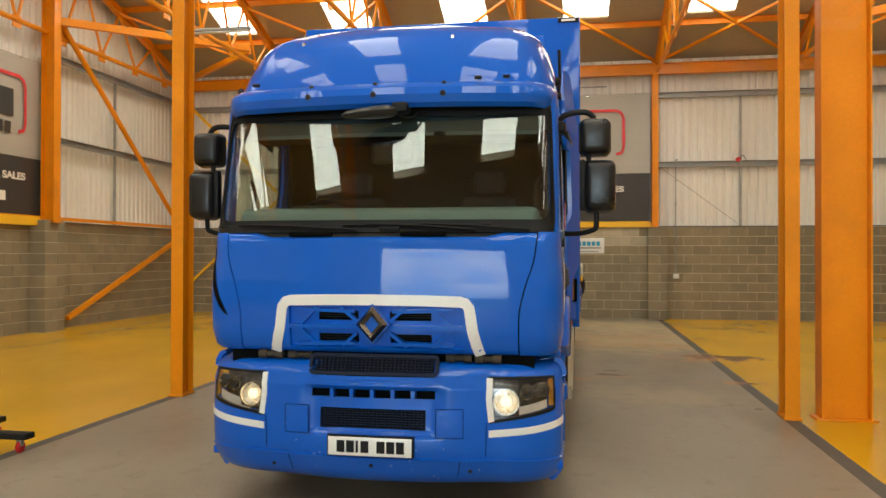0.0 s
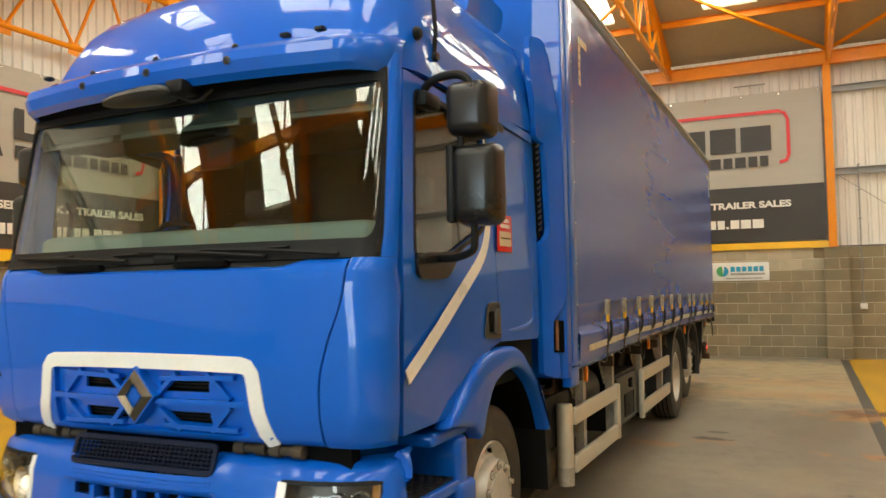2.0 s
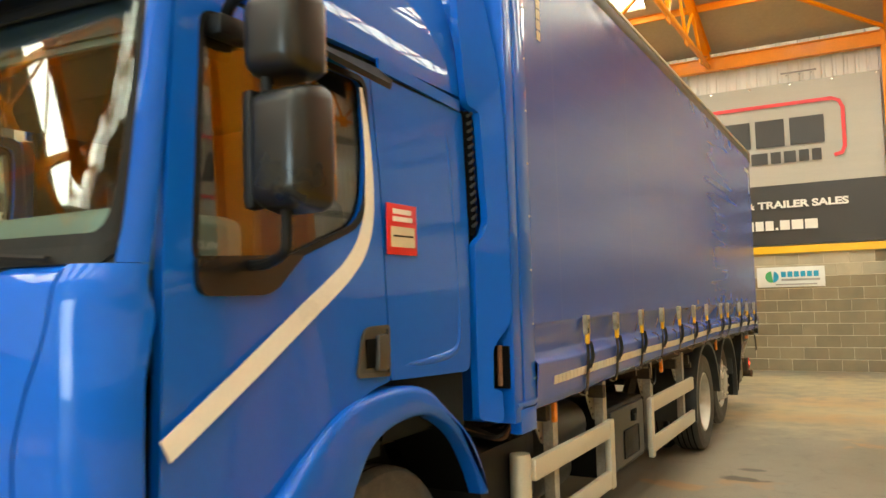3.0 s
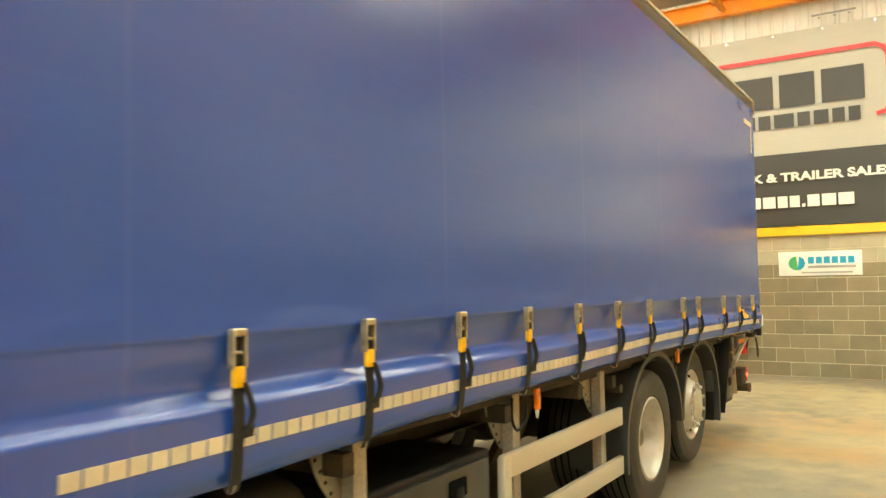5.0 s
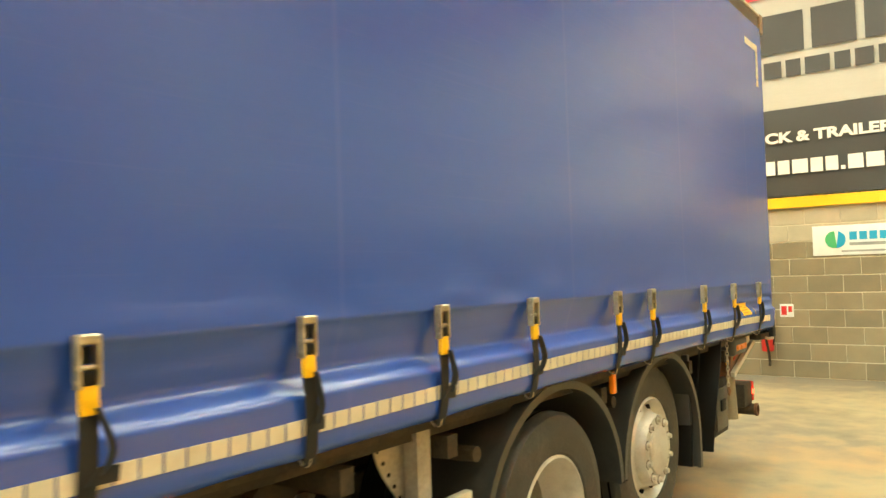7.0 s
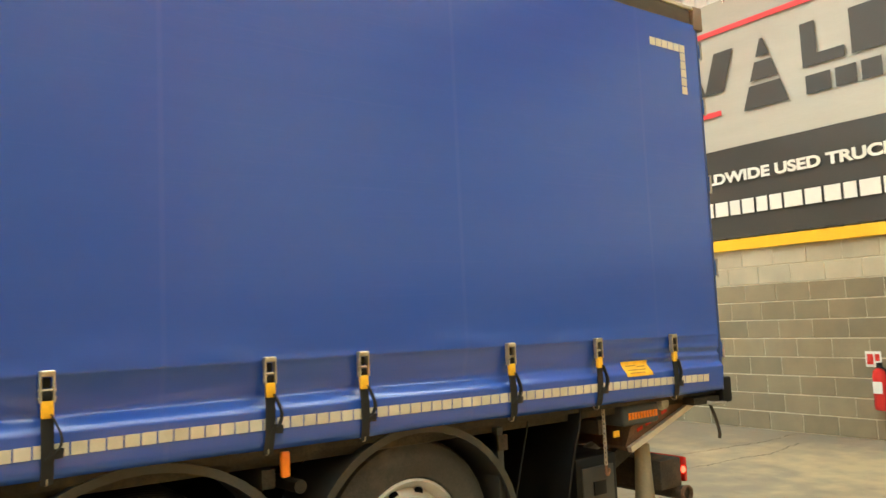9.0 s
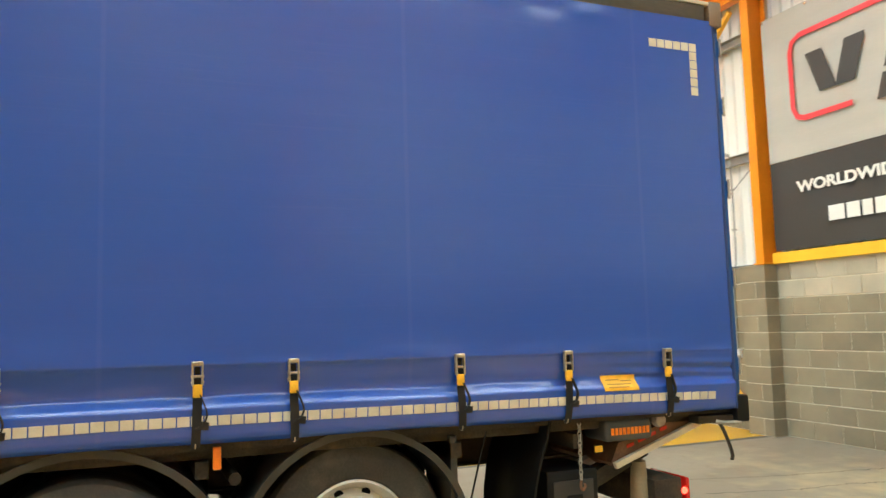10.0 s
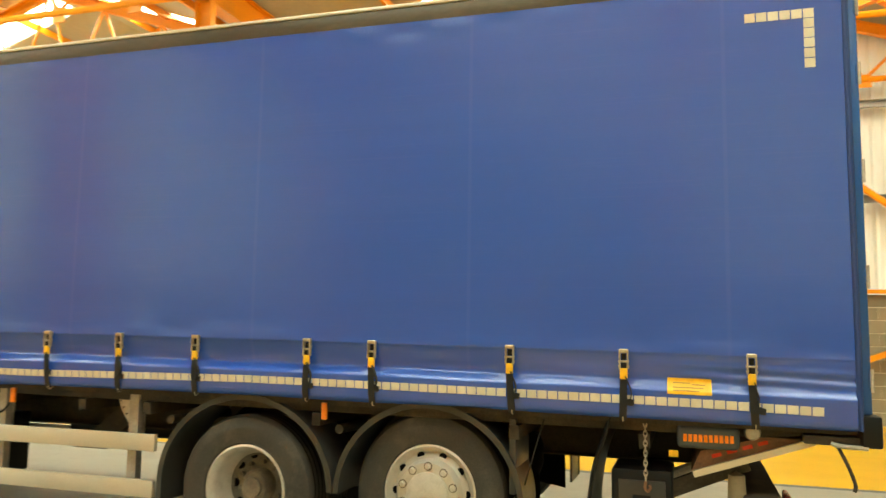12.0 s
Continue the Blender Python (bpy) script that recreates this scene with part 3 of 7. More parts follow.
# ceiling: lined slopes of three spans, cut by rooflights
ROOFLIGHTS = [-7.1, -4.25, -1.4, 1.45, 4.3, 7.15]
bm = bmesh.new()
lights = bmesh.new()
for a, b in SPANS:
    mid = (a + b) / 2
    for y0, y1 in ((b, mid), (a, mid)):
        def pt(x, f, up=0.0):
            y = y0 + (y1 - y0) * f
            return (x, y, EAVE + RISE * f + 0.14 + up)
        fl, fh = (0.30, 0.93) if a > 0 else (0.30, 0.82) if y0 > 0 else (0.12, 0.95) if a > -10 else (0.72, 0.90) if y0 > -10 else (0.40, 0.55)
        xs = [XL - 0.3]
        for c in ROOFLIGHTS:
            xs += [c - 0.52, c + 0.52]
        xs.append(XR + 0.3)
        for i in range(len(xs) - 1):
            opening = i % 2 == 1
            for f0, f1 in ((0, fl), (fl, fh), (fh, 1)):
                if opening and f0 == fl:
                    q = [pt(xs[i] - 0.02, f0, 0.05), pt(xs[i + 1] + 0.02, f0, 0.05), pt(xs[i + 1] + 0.02, f1, 0.05), pt(xs[i] - 0.02, f1, 0.05)]
                    lights.faces.new([lights.verts.new(p) for p in q])
                    for (e0, e1) in (((xs[i], f0), (xs[i + 1], f0)), ((xs[i + 1], f0), (xs[i + 1], f1)), ((xs[i + 1], f1), (xs[i], f1)), ((xs[i], f1), (xs[i], f0))):
                        bm.faces.new([bm.verts.new(p) for p in (pt(*e0), pt(*e1), pt(*e1, 0.08), pt(*e0, 0.08))])
                    continue
                q = [pt(xs[i], f0), pt(xs[i + 1], f0), pt(xs[i + 1], f1), pt(xs[i], f1)]
                bm.faces.new([bm.verts.new(p) for p in q])
struct("ceiling", bm, ROOFING, "beige lined roof slopes with steel purlins below")
# the panels' own glow stands in for the sky above them
struct("rooflight", lights, PANEL, "translucent rooflight panels in the roof, glowing in place of daylight")
struct("roof_cover", box_mesh((XL - 0.6, YF - 0.4, EAVE + RISE + 0.45), (XR + 0.6, 16.4, EAVE + RISE + 0.6)), ROOFING, "outer roof sheet")

# purlins under the slopes
for a, b in SPANS[:2]:
    mid = (a + b) / 2
    for y0 in (b, a):
        for f in (0.27, 0.52, 0.80):
            y = y0 + (mid - y0) * f
            bm = bmesh.new()
            add_section(bm, (XL, y, EAVE + RISE * f + 0.05), (XR, y, EAVE + RISE * f + 0.05), c_poly(0.055, 0.14))
            struct("purlin", bm, ORANGE, "orange cold-formed roof purlin")


# ---- steelwork ----
def truss(x, a, b):
    t = thing("roof_truss", "orange tubular steel roof truss spanning the hall", "roof truss", "roof trusses")
    mid = (a + b) / 2
    part("top_chord", (lambda m_: (add_section(m_, (x, b - 0.35, EAVE + 0.02), (x, mid, EAVE + RISE - 0.08), i_poly(0.13, 0.2)), add_section(m_, (x, a + 0.35, EAVE + 0.02), (x, mid, EAVE + RISE - 0.08), i_poly(0.13, 0.2)), m_)[2])(bmesh.new()), ORANGE, t)
    part("bottom_chord", tube_mesh([(x, a + 0.2, 6.27), (x, b - 0.4, 6.27)], 0.055, 8), ORANGE, t)
    n = 4
    for side in (1, -1):
        e = b - 0.5 if side > 0 else a + 0.5
        for i in range(n):
            f0, f1 = (i + 0.5) / n, (i + 1) / n
            lo = e + (mid - e) * f0
            for f in (i / n, f1):
                hi = e + (mid - e) * f
                part("web_member", tube_mesh([(x, lo, 6.27), (x, hi, EAVE + RISE * f - 0.05)], 0.032, 6), ORANGE, t)
            part("gusset", box_mesh((x - 0.01, lo - 0.12, 6.12), (x + 0.01, lo + 0.12, 6.36)), ORANGE, t)
    return t


for x in (-9.72, -6.5, -3.25, 0.0, 3.25, 6.5, 9.72):
    truss(x, *SPANS[0])
for x in (-6.5, -3.25, 3.25, 6.5):
    truss(x, *SPANS[1])


def steel_beam(p0, p1, poly, label, name="steel_beam", m=ORANGE):
    bm = bmesh.new()
    add_section(bm, p0, p1, poly)
    return tagged(link_mesh(name, bm, m), label, "beam", kind="structure")


steel_beam((XL, 15.62, 6.33), (XR, 15.62, 6.33), i_poly(0.16, 0.28), "orange steel eaves beam along the wall head", "eaves_beam")
steel_beam((XL, 3.7, 6.36), (XR, 3.7, 6.36), i_poly(0.22, 0.46), "orange steel valley beam between roof spans", "valley_beam")
steel_beam((XL, -8.5, 6.46), (XR, -8.5, 6.46), i_poly(0.10, 0.16), "orange steel valley beam between roof spans", "valley_beam")
steel_beam((-9.65, 10.15, 6.56), (-6.5, 12.9, 6.56), r_poly(0.12, 0.16), "orange horizontal wind brace under the roof", "wind_brace")
steel_beam((-6.5, 12.9, 6.50), (-9.7, 15.6, 6.42), r_poly(0.10, 0.14), "orange horizontal wind brace under the roof", "wind_brace")
steel_beam((9.65, 10.15, 6.56), (6.5, 12.9, 6.56), r_poly(0.12, 0.16), "orange horizontal wind brace under the roof", "wind_brace")
for sx in (-1, 1):
    for x0, x1, y0, y1, z0, z1 in ((3.25, 6.5, 15.6, 12.6, 6.5, 7.45), (6.5, 3.25, 15.6, 12.6, 6.5, 7.45), (3.25, 0.1, 15.6, 12.6, 6.5, 7.45), (6.5, 9.7, 15.6, 12.6, 6.5, 7.45)):
        steel_beam((sx * x0, y0, z0), (sx * x1, y1, z1), r_poly(0.06, 0.06), "thin orange diagonal roof brace", "roof_brace")


def column(x, y, z0, z1, w, d, label, along="y"):
    """An H-section column: flange width w, depth d along the given axis, with a base plate."""
    c = thing("steel_column", label, "column", "steel columns")
    bm = bmesh.new()
    add_section(bm, (x, y, z0 + 0.02), (x, y, z1), i_poly(w, d, 0.016, 0.012), twist=(0, 1, 0) if along == "y" else (1, 0, 0))
    part("shaft", bm, ORANGE, c)
    part("base_plate", box_mesh((x - 0.6 * (w if along == "y" else d), y - 0.6 * (d if along == "y" else w), z0), (x + 0.6 * (w if along == "y" else d), y + 0.6 * (d if along == "y" else w), z0 + 0.02), 0.003), ORANGE, c)
    return c


column(3.20, 15.72, WALLTOP, 6.5, 0.15, 0.32, "slim orange wall column standing on a block pier")
column(-3.22, 15.72, WALLTOP, 6.5, 0.15, 0.32, "slim orange wall column standing on a block pier")
column(-9.62, 10.0, WALLTOP - 0.05, 7.6, 0.22, 0.30, "orange gable column standing on a block pier", "x")
column(9.62, 10.0, WALLTOP - 0.05, 7.6, 0.22, 0.30, "orange gable column standing on a block pier", "x")
column(-3.245, 3.71, 0, 6.5, 0.145, 0.25, "tall orange hall column beside the lane")
column(3.321, 3.61, 0, 6.5, 0.14, 0.26, "slim orange hall column beside the lane")
column(3.828, 3.61, 0, 6.5, 0.21, 0.466, "broad orange hall column, its web facing the door", "x")
column(-9.62, 3.7, 0, 7.6, 0.22, 0.30, "orange gable column", "x")
column(9.62, 3.7, 0, 7.6, 0.22, 0.30, "orange gable column", "x")

# corner column over the block wall, with a gusset plate where the gable braces meet and a thin post below
column(-9.74, 15.62, 2.36, 6.6, 0.16, 0.26, "orange corner column above the block wall", "x")
g_ = thing("corner_gusset", "orange steel gusset joining two gable braces", "gusset")
part("plate", box_mesh((-9.80, 15.34, 1.97), (-9.70, 15.60, 2.359), 0.004), ORANGE, g_)
for z_ in (2.05, 2.17, 2.29):
    part("bolt", lathe_mesh([(0.0, 0.0), (0.018, 0.0), (0.016, 0.014), (0.0, 0.015)], (-9.70, 15.46, z_), "x", 8), GALV, g_)
part("foot_post", box_mesh((-9.80, 15.575, 0.0), (-9.745, 15.63, 1.97), 0.004), ORANGE, g_)

# sheeting rails and posts on the cladding
for z in (3.93, 5.70):
    steel_beam((XL, YB + 0.06, z), (-3.32, YB + 0.06, z), c_poly(0.09, 0.14), "galvanised sheeting rail", "sheeting_rail", GALV)
    steel_beam((3.30, YB + 0.06, z), (XR, YB + 0.06, z), c_poly(0.09, 0.14), "galvanised sheeting rail", "sheeting_rail", GALV)
    for sx in (-1, 1):
        steel_beam((sx * 9.83, 10.15, z + 0.14), (sx * 9.83, YB, z + 0.14), c_poly(0.09, 0.14), "galvanised sheeting rail", "sheeting_rail", GALV)
        steel_beam((sx * 9.83, -8.3, z + 0.14), (sx * 9.83, 3.6, z + 0.14), c_poly(0.09, 0.14), "galvanised sheeting rail", "sheeting_rail", GALV)
for x in (-7.5, -5.4, 5.3, 7.6):
    steel_beam((x, YB + 0.08, WALLTOP), (x, YB + 0.08, 5.63), r_poly(0.05, 0.05), "thin galvanised sheeting post", "sheeting_post", GALV)
for y in (12.68,):
    steel_beam((-9.88, y, WALLTOP), (-9.88, y, 5.80), r_poly(0.05, 0.05), "thin galvanised sheeting post", "sheeting_post", GALV)
for x0, x1 in ((3.35, 5.25), (-5.55, -3.4)):
    sgn = 1 if x0 > 0 else -1
    steel_beam((x0 if sgn > 0 else x1, YB + 0.04, 3.85), (x1 if sgn > 0 else x0, YB + 0.04, 2.4), r_poly(0.012, 0.012), "thin galvanised sag wire", "sag_wire", GALV)
# wall bracing
steel_beam((-9.5, 15.66, 5.80), (-3.55, 15.66, 0.18), r_poly(0.07, 0.07), "yellow diagonal wall brace", "wall_brace", YELLOWTRIM)
steel_beam((-9.6, 15.57, 0.65), (-3.5, 15.57, 6.05), r_poly(0.07, 0.06), "yellow diagonal wall brace", "wall_brace", YELLOWTRIM)
bm = bmesh.new()
add_tube(bm, [(-9.62, 10.25, 6.60), (-9.70, 15.42, 2.46)], 0.06, 10)
struct("wall_brace", bm, ORANGE, "orange tubular gable brace")
steel_beam((-9.72, 10.7, 0.22), (-9.72, 15.42, 2.02), r_poly(0.09, 0.10), "orange gable brace", "wall_brace")
steel_beam((-9.80, YF, WALLTOP + 0.05), (-9.80, YB, WALLTOP + 0.05), r_poly(0.10, 0.07), "orange trim rail on the block wall", "trim", ORANGE)
steel_beam((9.80, YF, WALLTOP + 0.05), (9.80, YB, WALLTOP + 0.05), r_poly(0.10, 0.07), "orange trim rail on the block wall", "trim", ORANGE)
struct("trim", box_mesh((-3.14, YB - 0.07, WALLTOP + 0.004), (3.12, YB + 0.1, WALLTOP + 0.15)), YELLOWTRIM, "yellow painted rail under the banner")
struct("wall_flashing", box_mesh((3.28, YB - 0.02, WALLTOP + 0.003), (XR, YB + 0.1, WALLTOP + 0.03)), DARKCAP, "dark flashing on the wall head")
struct("wall_flashing", box_mesh((XL, YB - 0.02, WALLTOP + 0.003), (-3.30, YB + 0.1, WALLTOP + 0.03)), DARKCAP, "dark flashing on the wall head")


# ---- banners ----
def banner(turn, label, left_tuck=False):
    """A printed banner, 6.2 m wide: silver field, charcoal foot, red line, the trader's name as plain shapes and a line of white words."""
    t = thing("banner", label, "banner", "wall banners")
    t.matrix_world = turn
    hw = 3.08

    def sheet(name, z0, z1, m, off=0.0):
        bm = bmesh.new()
        nx, nz = 60, 10
        g = [[bm.verts.new((-hw + 2 * hw * i / nx, off + 0.012 * noise.noise(Vector((i * 0.16, j * 0.5 + z0, 3.1))), z0 + (z1 - z0) * j / nz)) for i in range(nx + 1)] for j in range(nz + 1)]
        for j in range(nz):
            for i in range(nx):
                bm.faces.new((g[j][i], g[j][i + 1], g[j + 1][i + 1], g[j + 1][i]))
        res = bmesh.ops.extrude_face_region(bm, geom=bm.faces[:])
        bmesh.ops.translate(bm, vec=(0, 0.006, 0), verts=[v for v in res["geom"] if isinstance(v, bmesh.types.BMVert)])
        bmesh.ops.recalc_face_normals(bm, faces=bm.faces[:])
        return part(name, bm, m, t)

    sheet("silver_field", 3.71, 5.75, BANGREY)
    sheet("charcoal_field", 2.50, 3.708, BANDARK)
    ft = -0.03
    # red line: open round-cornered outline
    path = [(-1.67, 4.20), (-2.40, 4.20), (-2.52, 4.24), (-2.58, 4.36), (-2.58, 5.12), (-2.53, 5.26), (-2.40, 5.32), (2.24, 5.32), (2.36, 5.26), (2.42, 5.12), (2.42, 4.36), (2.37, 4.24), (2.23, 4.20)]
    bm = bmesh.new()
    w = 0.036
    rings = []
    for i, (x, z) in enumerate(path):
        a, b = Vector(path[max(0, i - 1)]), Vector(path[min(len(path) - 1, i + 1)])
        d = (b - a).normalized()
        nrm = Vector((-d.y, d.x)) * w
        rings.append([bm.verts.new((x + s * nrm.x, ft + e, z + s * nrm.y)) for s, e in ((-1, 0), (1, 0), (1, -0.004), (-1, -0.004))])
    for r0, r1 in zip(rings, rings[1:]):
        for k in range(4):
            bm.faces.new((r0[k], r0[(k + 1) % 4], r1[(k + 1) % 4], r1[k]))
    bm.faces.new(rings[0])
    bm.faces.new(rings[-1][::-1])
    bmesh.ops.recalc_face_normals(bm, faces=bm.faces[:])
    part("red_line", bm, BANRED, t)

    def shapes(polys, m, name):
        bm_ = bmesh.new()
        for p in polys:
            add_prism(bm_, p, "y", ft - 0.004, ft)
        return part(name, bm_, m, t)

    # the name as plain heavy shapes: a slanted block pair, a road in three steps, and four upright blocks
    def quad(x0, x1, z0, z1, sl0=0.0, sl1=0.0):
        return [(x0 + sl0, z0), (x1 + sl1, z0), (x1, z1), (x0, z1)]
    zt, zb = 5.03, 4.48
    for p in (quad(-2.33, -2.07, zb, zt, 0.19, 0.19), quad(-1.72, -1.43, zb, zt, -0.18, -0.18)):
        shapes([p], BANDARK, "name_shape")
    for z0, z1 in ((4.80, 5.03), (4.50, 4.74), (4.14, 4.44)):
        def hw_(z):
            return 0.02 + (5.03 - z) * 0.33
        c = -1.02
        shapes([[(c - hw_(z0), z0), (c + hw_(z0), z0), (c + hw_(z1), z1), (c - hw_(z1), z1)]], BANDARK, "road_shape")
    shapes([[(-0.50, zb), (0.02, zb), (0.02, zb + 0.14), (-0.31, zb + 0.14), (-0.31, zt), (-0.50, zt)]], BANDARK, "name_shape")
    for x0, x1 in ((0.10, 0.72), (0.82, 1.36), (1.46, 2.08)):
        shapes([quad(x0, x1, zb, zt)], BANDARK, "name_shape")
    x = -0.48
    for wd in (0.36, 0.30, 0.28, 0.24, 0.36, 0.24, 0.27, 0.23, 0.22):
        shapes([quad(x, x + wd - 0.05, 4.14, 4.37)], BANDARK, "name_shape")
        x += wd + 0.005
    ident = Matrix.Translation((0, ft, 0))
    words("lettering", "WORLDWIDE USED TRUCK & TRAILER SALES", -2.62, 2.43, 3.235, 3.385, BANWHITE, t, ident, bold=0.04)
    x = -2.14
    for wd in (0.29, 0.24, 0.19, 0.22, 0.20, 0.21, 0.29, 0.26, 0.25, 0.20, 0.29, 0.20, 0.25, 0.20, 0.20, 0.09, 0.23, 0.26, 0.28):
        shapes([quad(x, x + wd * 0.93 - 0.035, 2.80, 2.99 if wd > 0.1 else 2.85)], BANWHITE, "address_bar")
        x += wd * 0.93
    for k in range(9):
        part("eyelet", lathe_mesh([(0.0, -0.012), (0.018, -0.012), (0.02, 0.0), (0.0, 0.0)], (-hw + 0.06 + k * (2 * hw - 0.12) / 8, -0.03, 5.70), "y", 8), CHROME, t)
    return t


banner(pose(0, YB - 0.06, 0), "silver and charcoal trade banner hung on the block wall end")
banner(pose(-9.86, 7.08, -0.12, 0, 0, 90), "silver and charcoal trade banner hung on the gable cladding")
banner(pose(9.86, 7.08, -0.12, 0, 0, -90), "silver and charcoal trade banner hung on the gable cladding")
for sx in (-1, 1):
    struct("trim", box_mesh((sx * 9.72, 4.0, WALLTOP - 0.12), (sx * 9.94, 9.8, WALLTOP + 0.06)), YELLOWTRIM, "yellow painted rail under the banner")

# ---- small fittings on the back wall ----
s = thing("wall_sign", "small white trade sign with blue and green print on block wall", "sign")
part("board", box_mesh((0.70, YB - 0.018, 1.66), (1.94, YB - 0.006, 2.06), 0.004), SIGNWHITE, s)
bm = bmesh.new()
add_prism(bm, [(0.97 + 0.115 * math.cos(a * math.pi / 12), 1.87 + 0.115 * math.sin(a * math.pi / 12)) for a in range(6, 20)], "y", YB - 0.022, YB - 0.018)
part("green_mark", bm, SIGNGREEN, s)
bm = bmesh.new()
add_prism(bm, [(0.99 + 0.115 * math.cos(a * math.pi / 12), 1.87 + 0.115 * math.sin(a * math.pi / 12)) for a in range(-6, 6)], "y", YB - 0.022, YB - 0.018)
part("blue_mark", bm, SIGNBLUE, s)
for k in range(6):
    part("name_bar", box_mesh((1.15 + k * 0.118, YB - 0.022, 1.86), (1.24 + k * 0.118, YB - 0.018, 1.97)), SIGNBLUE, s)
part("small_print", box_mesh((1.15, YB - 0.022, 1.785), (1.85, YB - 0.018, 1.825)), GALV, s)
part("small_print", box_mesh((1.05, YB - 0.022, 1.70), (1.80, YB - 0.018, 1.725)), GALV, s)


def conduit(x):
    c = thing("power_outlet", "white socket on block wall with grey conduit above", "socket", "wall sockets")
    part("socket_box", box_mesh((x - 0.07, YB - 0.06, 1.03), (x + 0.07, YB, 1.15), 0.008), SIGNWHITE, c)
    part("socket_face", box_mesh((x - 0.045, YB - 0.066, 1.055), (x + 0.045, YB - 0.06, 1.125), 0.003), PLATE, c)
    part("conduit_pipe", tube_mesh(bend([(x, YB - 0.03, 1.15), (x, YB - 0.03, 2.15), (x - 0.02, YB - 0.03, 2.3), (x, YB + 0.05, 2.5), (x, YB + 0.05, 3.9), (x, YB - 0.02, 4.02), (x + 0.03, YB - 0.05, 4.05)]), 0.014, 8), GALV, c)
    for z in (1.6, 2.05, 2.9, 3.5):
        part("clip", box_mesh((x - 0.03, YB - 0.05 if z < 2.3 else YB + 0.03, z), (x + 0.03, YB - 0.002 if z < 2.3 else YB + 0.08, z + 0.025)), GALV, c)


conduit(3.72)
conduit(-3.97)


def bell(x):
    c = thing("alarm_sounder", "small red alarm sounder on sheeting rail", "alarm", "alarm sounders")
    part("base", lathe_mesh([(0.0, 0.0), (0.06, 0.0), (0.06, -0.04), (0.05, -0.045), (0.0, -0.045)], (x, YB, 4.02), "y", 18), EXTRED, c)
    part("horn", lathe_mesh([(0.03, -0.04), (0.045, -0.07), (0.055, -0.1), (0.05, -0.1), (0.0, -0.06)], (x, YB, 4.02), "y", 18), EXTRED, c)
    part("cable", tube_mesh(bend([(x + 0.05, YB + 0.0, 4.04), (x + 0.12, YB - 0.03, 4.12), (x + 0.2, YB + 0.0, 4.0)]), 0.008, 6), BLACK, c)


bell(5.22)
bell(-5.10)
c = thing("fire_extinguisher", "red fire extinguisher hung on block wall", "extinguisher")
part("cylinder", lathe_mesh([(0.0, 0.36), (0.07, 0.36), (0.082, 0.38), (0.082, 0.74), (0.07, 0.80), (0.03, 0.83), (0.0, 0.83)], (0.08, YB - 0.1, 0), "z", 20), EXTRED, c)
part("valve", box_mesh((0.06, YB - 0.14, 0.83), (0.10, YB - 0.06, 0.89), 0.006), BLACK, c)
part("hose", tube_mesh(bend([(0.08, YB - 0.14, 0.86), (0.17, YB - 0.15, 0.80), (0.18, YB - 0.14, 0.6), (0.16, YB - 0.12, 0.45)]), 0.012, 8), BLACK, c)
part("label", box_mesh((0.03, YB - 0.19, 0.55), (0.13, YB - 0.182, 0.68)), SIGNWHITE, c)
part("bracket", box_mesh((0.03, YB - 0.03, 0.7), (0.13, YB, 0.74)), GALV, c)
for x in (-0.02, 0.33):
    c = thing("safety_notice", "small white notice with red print on block wall", "notice", "safety notices")
    part("card", box_mesh((x - 0.09, YB - 0.012, 0.83), (x + 0.09, YB - 0.004, 1.01), 0.003), SIGNWHITE, c)
    part("red_print", box_mesh((x - 0.07, YB - 0.015, 0.86), (x - 0.0, YB - 0.012, 0.98)), EXTRED, c)
    part("red_print", box_mesh((x + 0.02, YB - 0.015, 0.90), (x + 0.07, YB - 0.012, 0.98)), EXTRED, c)
c = thing("wall_bracket", "thin grey steel bracket above the banner", "bracket")
part("bar", tube_mesh([(1.35, YB - 0.05, 5.95), (2.0, YB - 0.05, 5.95)], 0.016, 6), GALV, c)
for x in (1.45, 1.68, 1.9):
    part("hook", tube_mesh([(x, YB - 0.05, 5.9), (x, YB + 0.30, 6.0)], 0.012, 6), GALV, c)
c = thing("strip_light", "unlit grey strip light hung under the roof", "lamp", "strip lights")
part("housing", box_mesh((-7.0, 9.95, 6.12), (-5.2, 10.07, 6.18), 0.01), GALV, c)
part("tube_cover", box_mesh((-6.95, 9.97, 6.085), (-5.25, 10.05, 6.118), 0.01), SIGNWHITE, c)
for x in (-6.6, -5.6):
    part("hanger", tube_mesh([(x, 10.0, 6.18), (x, 10.0, 8.5)], 0.006, 6), GALV, c)
c = thing("equipment_dolly", "low black wheeled dolly on yellow floor", "dolly")
part("bar", box_mesh((-3.9, 0.98, 0.115), (-3.13, 1.10, 0.165), 0.008), BLACK, c)
part("crossbar", box_mesh((-3.9, 0.5, 0.115), (-3.8, 1.6, 0.165), 0.008), BLACK, c)
for x, y in ((-3.22, 1.04), (-3.85, 0.56), (-3.85, 1.54)):
    w_ = part("castor", lathe_mesh([(0.0, -0.015), (0.042, -0.015), (0.05, -0.008), (0.05, 0.008), (0.042, 0.015), (0.0, 0.015)], (x, y, 0.05), "x", 18), REDSIGN, c)
    part("fork", box_mesh((x - 0.022, y - 0.02, 0.055), (x + 0.022, y + 0.02, 0.115), 0.004), GALV, w_)


